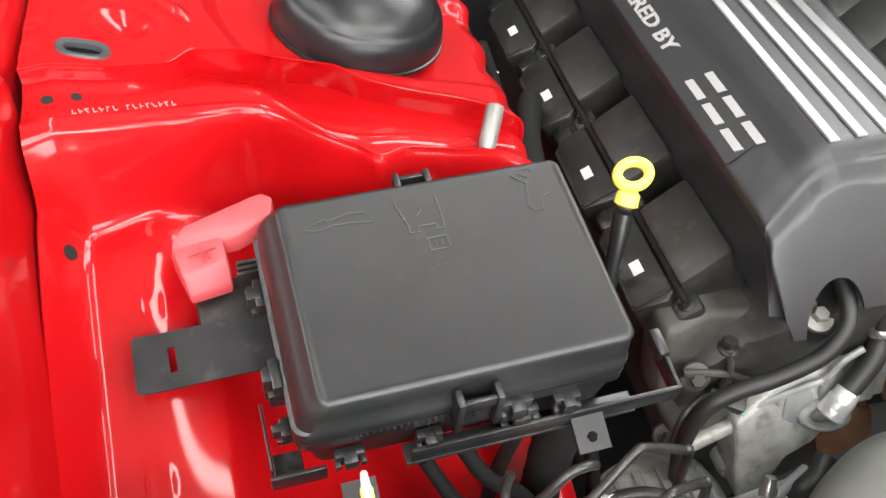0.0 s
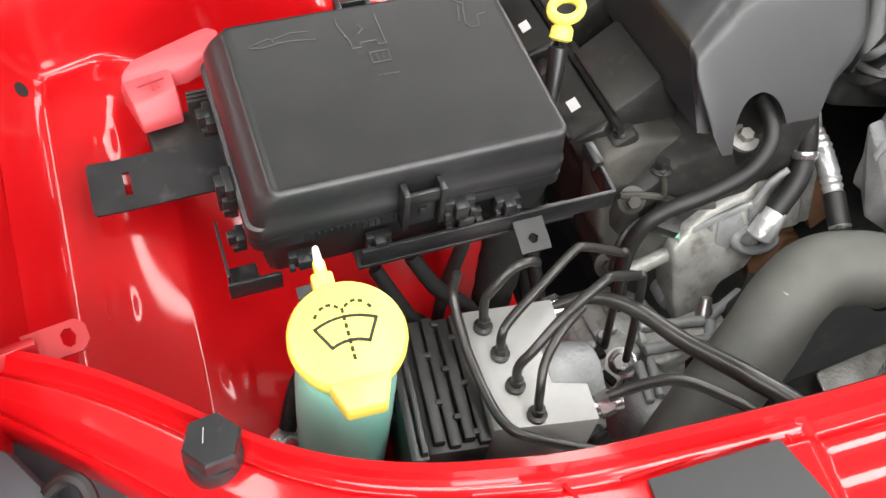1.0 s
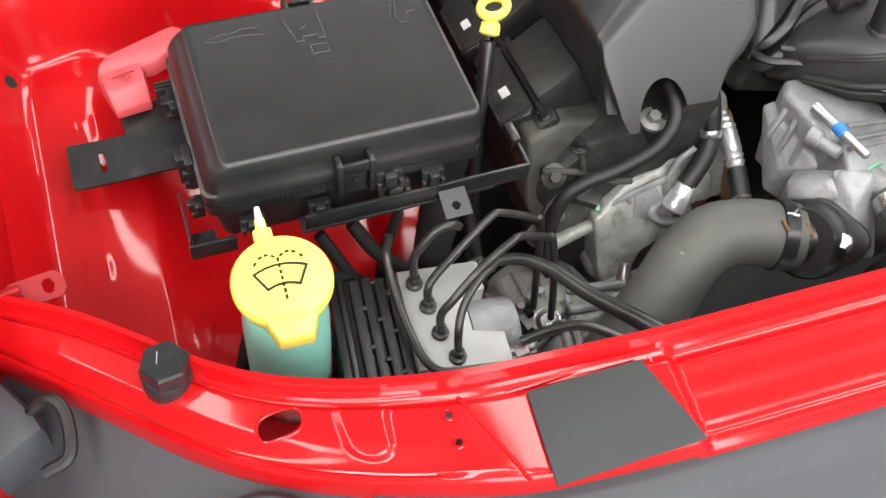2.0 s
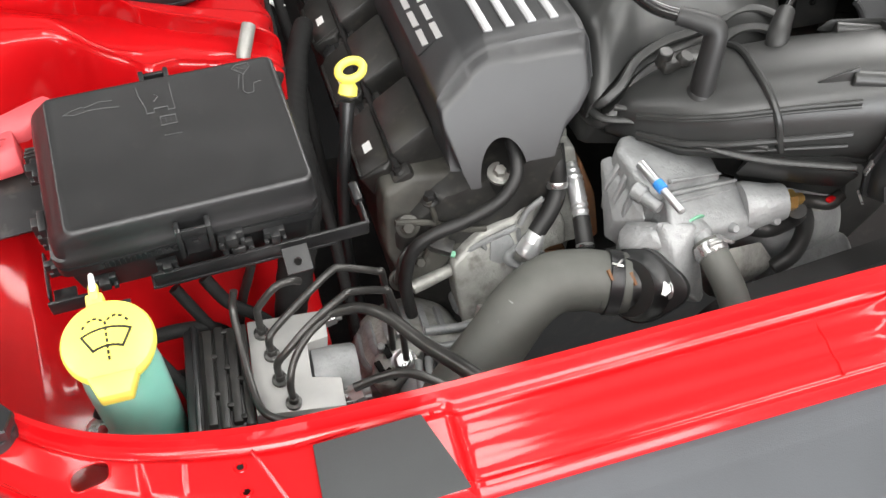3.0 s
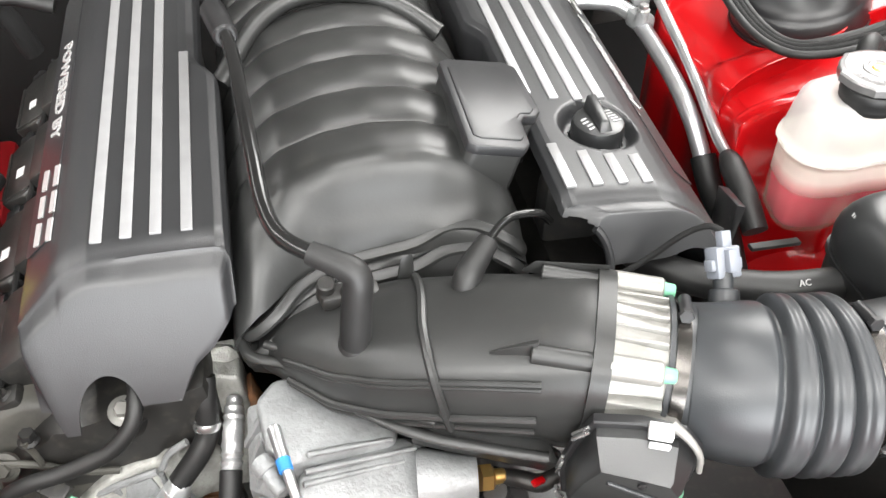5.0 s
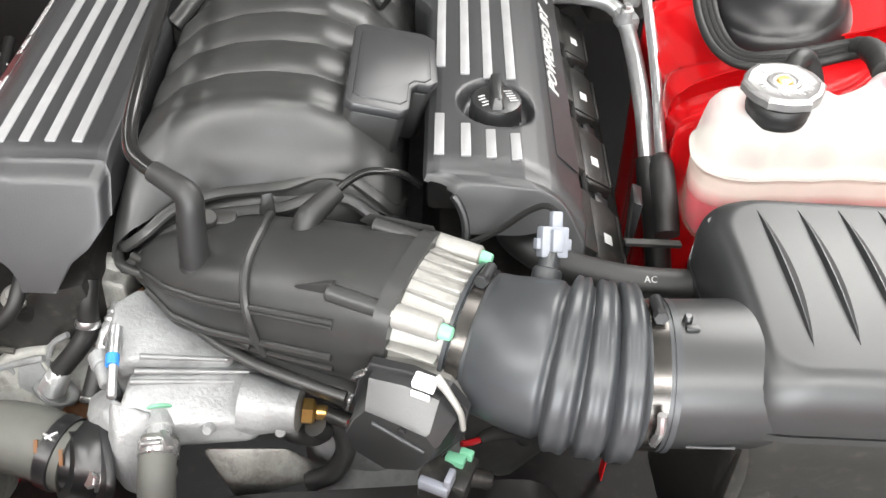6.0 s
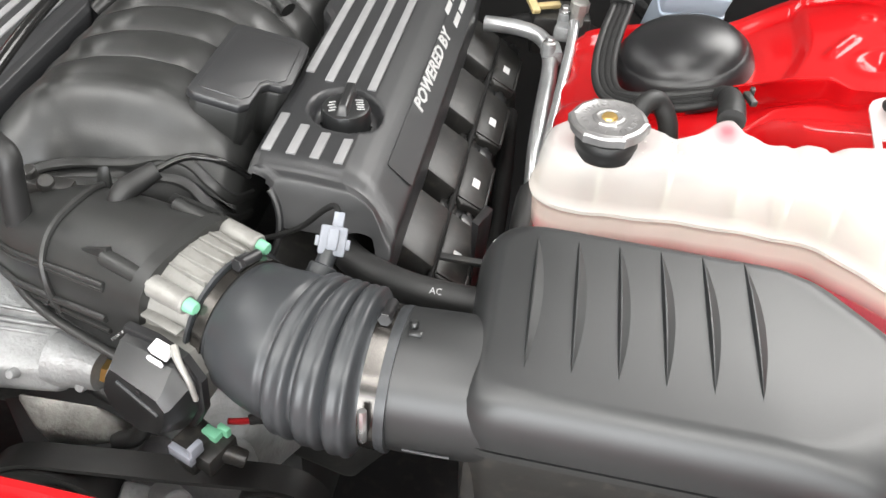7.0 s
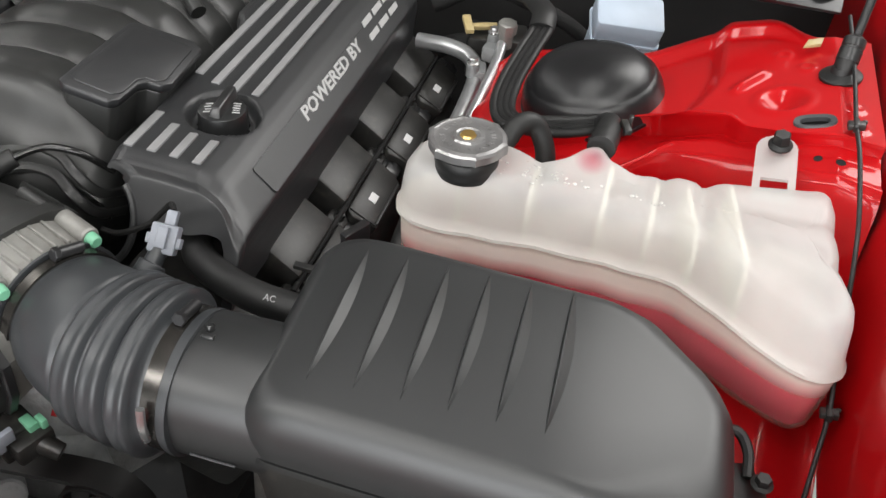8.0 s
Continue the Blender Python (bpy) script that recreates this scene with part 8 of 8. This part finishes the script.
fluid_rings = [tank_ring(0.024, lambda x, y: 0.911), tank_ring(0.015, lambda x, y: 0.913), tank_ring(0.0105, lambda x, y: 0.920), tank_ring(0.0075, lambda x, y: 0.945), tank_ring(0.0072, lambda x, y: level - 0.004), tank_ring(0.011, lambda x, y: level)]
part("coolant", loft(fluid_rings), COOLANT, tank, "pink coolant")


def across(gx):
    """The front and the back of the tank at x = gx."""
    ys = [y for x, y in tl if abs(x - gx) < 0.004]
    return min(ys), max(ys)


for gx in WEBS + (0.672,):
    y0, y1 = across(gx)
    ring = [(y0 + 0.0110, seam_z(gx, y0) + 0.001), (y0 + 0.0060, seam_z(gx, y0) + 0.001), (y0 + 0.0062, seam_z(gx, y0) + 0.014), (y0 + 0.0100, tank_top(gx, y0) - 0.014), (y0 + 0.0170, tank_top(gx, y0 + 0.017) - 0.0045), (y1 - 0.0170, tank_top(gx, y1 - 0.017) - 0.0035), (y1 - 0.010, 1.01), (y1 - 0.010, seam_z(gx, y1))]
    skew = 0.0 if gx < 0.6 else 0.35
    part("web", loft([[Vector((gx + d + skew * (y0 + 0.01 - y) * 0.6, y, z)) for y, z in ring] for d in (-0.0019, 0.0019)]), TANK_WEB, tank, "cream inner wall")
part("flow_mark", block((0.0016, 0.0012, 0.016), (0.5285, 0.0125, 0.978), 0.0005), TANK_WEB, tank, "short moulded flow mark")
rng = random.Random(4)
drops = []
for i in range(46):
    gx, gy = (rng.gauss(0.515, 0.018), rng.gauss(0.028, 0.005)) if i < 30 else ((rng.gauss(0.59, 0.014), rng.gauss(0.026, 0.004)) if i < 40 else (rng.gauss(0.47, 0.012), rng.gauss(0.025, 0.006)))
    r = rng.uniform(0.0008, 0.0020)
    drops.append(lathe([(r, -0.0003), (r * 0.8, r * 0.35), (r * 0.2, r * 0.5)], pose(gx, gy, tank_top(gx, gy)), 8))
tagged(part("droplets", join(*drops), DROPS, tank), "condensation droplets", kind="stuff")
tabm = pose(0.6870, 0.104, 1.046, 6, -8, -2) @ Matrix.Diagonal((0.9, 0.95, 1, 1))
part("tab", _moved(sheet(lambda u, v: (u, v, 0.0), list(np.linspace(-0.0185, 0.0185, 40)), list(np.linspace(-0.036, 0.052, 70)), 0.003,
                         lambda u, v: math.hypot(u, max(0, v - 0.034)) < 0.0182 and not (abs(u) < 0.0115 and -0.022 < v < -0.008) and math.hypot(u, v - 0.032) > 0.004), tabm), TANK, tank, "milky mounting tab")
tb = thing("tank_bolt", "black hexagon bolt through the tank's tab", "bolt", (0.6885, 0.132, 1.055))
part("head", hexbolt((0.6885, 0.1318, 1.0545), 0.0075, 0.013, (-0.1, -0.15, 1)), DARK, tb)
cm = pose(0.4470, 0.0275, 1.0455, -2, -2, 0) @ Matrix.Scale(0.90, 4)
ccap = part("cap", lathe([(0.0265, -0.009), (0.0275, -0.006), (0.0280, -0.003), (0.0275, 0.000), (0.0285, 0.002), (0.0285, 0.009), (0.027, 0.011), (0.0285, 0.013), (0.0285, 0.020), (0.025, 0.021)], cm, 40), RUBBER, tank, "pressure cap with a black collar")
disc = part("disc", lathe([(0.031, 0.017), (0.0345, 0.0175), (0.0348, 0.0245), (0.0335, 0.0265), (0.0300, 0.0275), (0.0285, 0.0268), (0.0150, 0.0268), (0.0138, 0.0285), (0.0110, 0.0290), (0.0095, 0.0278), (0.006, 0.0276)], cm, 72, lambda a: 1 + 0.06 * max(0, math.cos(a * 6 + 0.5)) ** 8), CAP_STEEL, ccap, smooth=30)
part("rivet", lathe([(0.0075, 0.0275), (0.0062, 0.0295), (0.001, 0.030)], cm, 24), BRASS, ccap, "brass rivet")
part("pressed_words", bars([(0.0225 * math.cos(a), 0.0225 * math.sin(a), 0.0045, 0.0011, math.degrees(a) + (0 if i % 3 else 35)) for i, a in enumerate(2 * math.pi * k / 30 for k in range(30)) if i % 8 != 7], cm @ pose(0, 0, 0.0268), 0.0006), CAP_STEEL, ccap, "pressed marks round the cap")

# coolant hose behind the cap
h1 = thing("tank_hose", "small black hose behind the coolant cap", "hose", (0.48, 0.085, 1.0))
part("hose", tube([(0.468, 0.070, 1.040), (0.476, 0.085, 1.052), (0.488, 0.095, 1.050), (0.500, 0.092, 1.030), (0.505, 0.085, 1.0)], 0.0088, 14, 6), RUBBER, h1)

# flat sleeved hose round the strut cap
h2 = thing("sleeved_hose", "flat black ribbed hose round the strut cap", "hose", (0.50, 0.15, 1.0))
run = [(0.405, 0.42, 1.010), (0.430, 0.385, 1.022), (0.449, 0.345, 1.028), (0.452, 0.320, 1.022), (0.445, 0.280, 1.012), (0.441, 0.228, 1.008), (0.444, 0.182, 1.008), (0.456, 0.153, 1.012), (0.480, 0.139, 1.020), (0.510, 0.135, 1.028), (0.535, 0.132, 1.038), (0.549, 0.122, 1.048)]
for k in range(4):
    off = -0.0085 + 0.0057 * k
    pts = []
    for i, p in enumerate(run):
        a, b = Vector(run[max(i - 1, 0)]), Vector(run[min(i + 1, len(run) - 1)])
        d = (b - a).normalized()
        n = d.cross(Vector((0.0, -0.25, 1))).normalized()
        pts.append(Vector(p) + n * off)
    part("strand", tube(pts, 0.0040, 10, 6), WEAVE if k in (1, 2) else RUBBER, h2)
part("sleeve", tube([run[1], run[2], run[3]], 0.0135, 14, 6, flat=0.6), RUBBER, h2, "black tape wrap")
part("cuff", tube([(0.544, 0.128, 1.044), (0.549, 0.116, 1.050), (0.549, 0.095, 1.055), (0.547, 0.070, 1.056)], [0.0095, 0.0105, 0.0115, 0.012], 16, 5, ribs=lambda s: 1 + 0.03 * math.sin(s * 700)), RUBBER, h2, "ribbed hose cuff")
part("clip", join(block((0.006, 0.018, 0.005), (0.5625, 0.100, 1.062), 0.001, (0, 0, 20)), block((0.004, 0.006, 0.012), (0.565, 0.112, 1.060), 0.001)), COIL, h2)

# air-conditioning pipes
pipes = thing("ac_pipes", "bare aluminium air-conditioning pipes with joint blocks", "pipe", (0.39, 0.2, 0.88))
part("large_pipe", tube([(0.300, 0.385, 0.945), (0.335, 0.380, 0.948), (0.362, 0.370, 0.948), (0.378, 0.352, 0.945), (0.384, 0.330, 0.940), (0.386, 0.29, 0.936), (0.386, 0.23, 0.930), (0.387, 0.18, 0.915), (0.390, 0.145, 0.890), (0.392, 0.12, 0.87)], 0.0092, 16, 8), PIPE, pipes, smooth=60)
part("small_pipe", tube([(0.404, 0.365, 0.972), (0.405, 0.345, 0.965), (0.404, 0.31, 0.958), (0.402, 0.26, 0.950), (0.399, 0.20, 0.938), (0.395, 0.145, 0.925), (0.390, 0.100, 0.925)], 0.0058, 14, 8), PIPE, pipes, smooth=60)
part("joint_block", join(block((0.022, 0.030, 0.020), (0.384, 0.338, 0.944), 0.005, (0, 0, 15)), rod((0.381, 0.330, 0.945), (0.381, 0.328, 0.962), 0.008, 0.007, 16, 0.001), block((0.020, 0.032, 0.020), (0.394, 0.372, 0.958), 0.005, (0, 0, -10)), rod((0.392, 0.378, 0.962), (0.392, 0.376, 0.978), 0.008, 0.007, 16, 0.001)), CAST, pipes)
for p in ((0.381, 0.328, 0.962), (0.392, 0.376, 0.978)):
    part("nut", hexbolt(p, 0.0055, 0.007), ZINC, pipes)
part("service_cap", join(rod((0.406, 0.372, 0.965), (0.407, 0.370, 0.985), 0.008, 0.0085, 16, 0.001), lathe([(0.0105, 0), (0.0105, 0.012), (0.009, 0.0135), (0.002, 0.014)], aim((0.407, 0.370, 0.984), (0.408, 0.369, 1.0)), 16, lambda a: 1 + 0.05 * math.cos(8 * a))), MACHINED, pipes, "pale service cap")
part("sleeve", tube([(0.390, 0.150, 0.895), (0.392, 0.125, 0.875), (0.395, 0.09, 0.86), (0.40, 0.05, 0.82)], 0.013, 14, 6), RUBBER, pipes, "black rubber sleeve")
part("sleeve", tube([(0.3915, 0.112, 0.924), (0.389, 0.095, 0.924), (0.388, 0.06, 0.915), (0.388, 0.03, 0.90)], [0.0085, 0.012, 0.012, 0.012], 14, 6), RUBBER, pipes, "black rubber sleeve")
rodt = thing("black_strut", "thin black strap beside the coolant tank", "bracket", (0.345, 0.02, 0.93))
part("strap", hull([(0.345, 0.010, 0.955), (0.352, 0.006, 0.955), (0.36, 0.05, 0.94), (0.352, 0.055, 0.94), (0.35, 0.01, 0.86), (0.356, 0.05, 0.86)], 0.001), BRACKET, rodt)
part("foot", block((0.050, 0.007, 0.004), (0.352, -0.044, 0.958), 0.001, (0, 8, 8)), DARK, rodt)

# cable with clips along the wing
cab = thing("hood_cable", "thin black release cable clipped along the red wing", "cable", (0.745, 0.1, 1.03))
part("cable", tube([(0.742, 0.33, 1.090), (0.745, 0.27, 1.082), (0.746, 0.21, 1.0745), (0.7445, 0.160, 1.0735), (0.7465, 0.117, 1.069), (0.7515, 0.067, 1.045), (0.7545, 0.038, 1.02), (0.757, 0.004, 0.987), (0.7575, -0.020, 0.965), (0.7585, -0.046, 0.945), (0.757, -0.068, 0.92), (0.752, -0.10, 0.90), (0.745, -0.14, 0.885)], 0.0020, 10, 8), RUBBER, cab)
for p in ((0.7445, 0.156, 1.0735), (0.7585, -0.047, 0.944)):
    part("clip", join(block((0.014, 0.008, 0.006), p, 0.0012, (0, -10, 0)), block((0.005, 0.012, 0.008), p, 0.0012, (0, -10, 0)), block((0.004, 0.003, 0.009), (p[0] + 0.006, p[1] + 0.004, p[2]), 0.0008, (20, 0, 0))), COIL, cab)
boot = thing("strut_rod", "black gas strut end in a rubber boot on the wing", "gas strut", (0.738, 0.249, 1.06))
bz = tower_height(0.702, 0.252, 1)
part("boot", lathe([(0.0185, -0.002), (0.019, 0.001), (0.0175, 0.0025), (0.010, 0.005), (0.008, 0.010)], pose(0.738, 0.252, bz, 0, -10, 0), 32), RUBBER, boot, "flat black rubber boot")
s0 = Vector((0.7385, 0.2535, bz + 0.008))
sd = Vector((0.14, 0.62, 0.77)).normalized()
part("ball_end", lathe([(0.002, -0.009), (0.008, -0.006), (0.0095, 0.0), (0.0095, 0.010)], aim(s0, s0 + sd), 20), RUBBER, boot)
part("socket", lathe([(0.0102, 0.006), (0.0102, 0.017), (0.0096, 0.0175), (0.0096, 0.0195), (0.0102, 0.020), (0.0100, 0.027), (0.006, 0.030)], aim(s0, s0 + sd), 20), SATIN, boot, "satin black end fitting")
part("rod", tube([s0 + sd * 0.026, s0 + sd * 0.10, s0 + sd * 0.25], 0.0040, 12, 4), BRACKET, boot)

# back corner: reservoir, hinge plate, harness
res = thing("brake_reservoir", "pale blue-white plastic fluid reservoir behind the tower", "reservoir", (0.53, 0.43, 0.93))
rm = pose(0.531, 0.428, 0.985, 22, 4, 14)
part("body", _moved(prism(rounded(0.070, 0.044, 0.006), -0.07, 0.0, 0.002), rm), TAIL, res)
part("lip", _moved(prism(rounded(0.080, 0.052, 0.006), -0.0005, 0.004, 0.001), rm), TAIL, res)
part("lid", _moved(prism(rounded(0.076, 0.048, 0.005), 0.0035, 0.032, 0.002), rm), TAIL, res)
hinge = thing("hinge_plate", "black steel hinge plate with bolts at the back of the wing", "hinge", (0.66, 0.42, 1.05))
part("plate", hull([(0.595, 0.366, 1.078), (0.735, 0.338, 1.088), (0.738, 0.368, 1.094), (0.738, 0.47, 1.12), (0.585, 0.47, 1.11), (0.60, 0.372, 1.070), (0.735, 0.347, 1.082)], 0.002), BRACKET, hinge)
for p in ((0.672, 0.388, 1.096), (0.718, 0.366, 1.095)):
    part("bolt", join(hexbolt(p, 0.0085, 0.010), lathe([(0.0135, -0.002), (0.0135, 0.001), (0.011, 0.0015)], Matrix.Translation(p), 20)), BRACKET, hinge)
strap = thing("earth_strap", "small tan strap on the red wing corner", "strap", (0.715, 0.315, 1.06))
part("strap", hull([(0.706, 0.300, 1.066), (0.722, 0.306, 1.069), (0.724, 0.316, 1.071), (0.710, 0.312, 1.068), (0.706, 0.300, 1.063), (0.722, 0.306, 1.065)], 0.0006), TAN, strap)
clutter = [("wire_loom", [(0.30, 0.45, 0.96), (0.36, 0.46, 0.99), (0.42, 0.45, 0.985), (0.47, 0.46, 0.96), (0.50, 0.47, 0.93)], 0.009, WEAVE),
           ("wire_loom", [(0.28, 0.42, 0.90), (0.35, 0.43, 0.93), (0.42, 0.44, 0.92), (0.48, 0.43, 0.90)], 0.012, WEAVE),
           ("heater_pipe", [(-0.33, 0.44, 0.955), (-0.30, 0.43, 0.985), (-0.26, 0.425, 0.99), (-0.22, 0.43, 0.985)], 0.011, GREY_HOSE),
           ("heater_pipe", [(-0.36, 0.36, 0.93), (-0.33, 0.40, 0.965), (-0.29, 0.415, 0.98), (-0.24, 0.41, 0.97)], 0.008, RUBBER),
           ("wire_loom", [(-0.42, 0.42, 0.95), (-0.37, 0.40, 0.95), (-0.34, 0.36, 0.93), (-0.33, 0.28, 0.90), (-0.34, 0.2, 0.88)], 0.010, WEAVE),
           ("wire_loom", [(-0.40, 0.47, 0.985), (-0.35, 0.45, 0.98), (-0.30, 0.44, 0.95), (-0.28, 0.44, 0.9)], 0.012, WEAVE)]
for name, pts, r, mat in clutter:
    t = thing(name, "dusty dark hose at the back of the bay" if name == "heater_pipe" else "dark loom at the back of the bay", "hose" if name == "heater_pipe" else "wire loom", pts[0], "rear looms")
    part("sleeve", tube(pts, r, 12, 6), mat, t)
tag = thing("paper_tag", "white paper tag on the rear loom", "tag", (-0.38, 0.37, 0.955))
part("paper", block((0.030, 0.008, 0.0012), (-0.368, 0.372, 0.962), 0.0004, (25, 12, -14)), LABEL, tag)
lt = thing("loom_label", "white printed tape on the loom beside the coils", "tag", (-0.318, 0.292, 0.88))
part("tape", block((0.008, 0.030, 0.002), (-0.314, 0.292, 0.892), 0.0005, (10, -25, 35)), LABEL, lt)
tan = thing("fuse_link_box", "dark box with tan clips behind the engine", "connector", (0.37, 0.43, 0.90))
part("box", block((0.07, 0.05, 0.05), (0.385, 0.435, 0.925), 0.004, (0, 0, 10)), COIL, tan)
part("tan_clip", join(block((0.010, 0.030, 0.006), (0.352, 0.415, 0.962), 0.001, (10, 0, 25)), block((0.030, 0.008, 0.006), (0.370, 0.425, 0.958), 0.001, (10, 0, 25))), TAN, tan, "tan plastic clip")
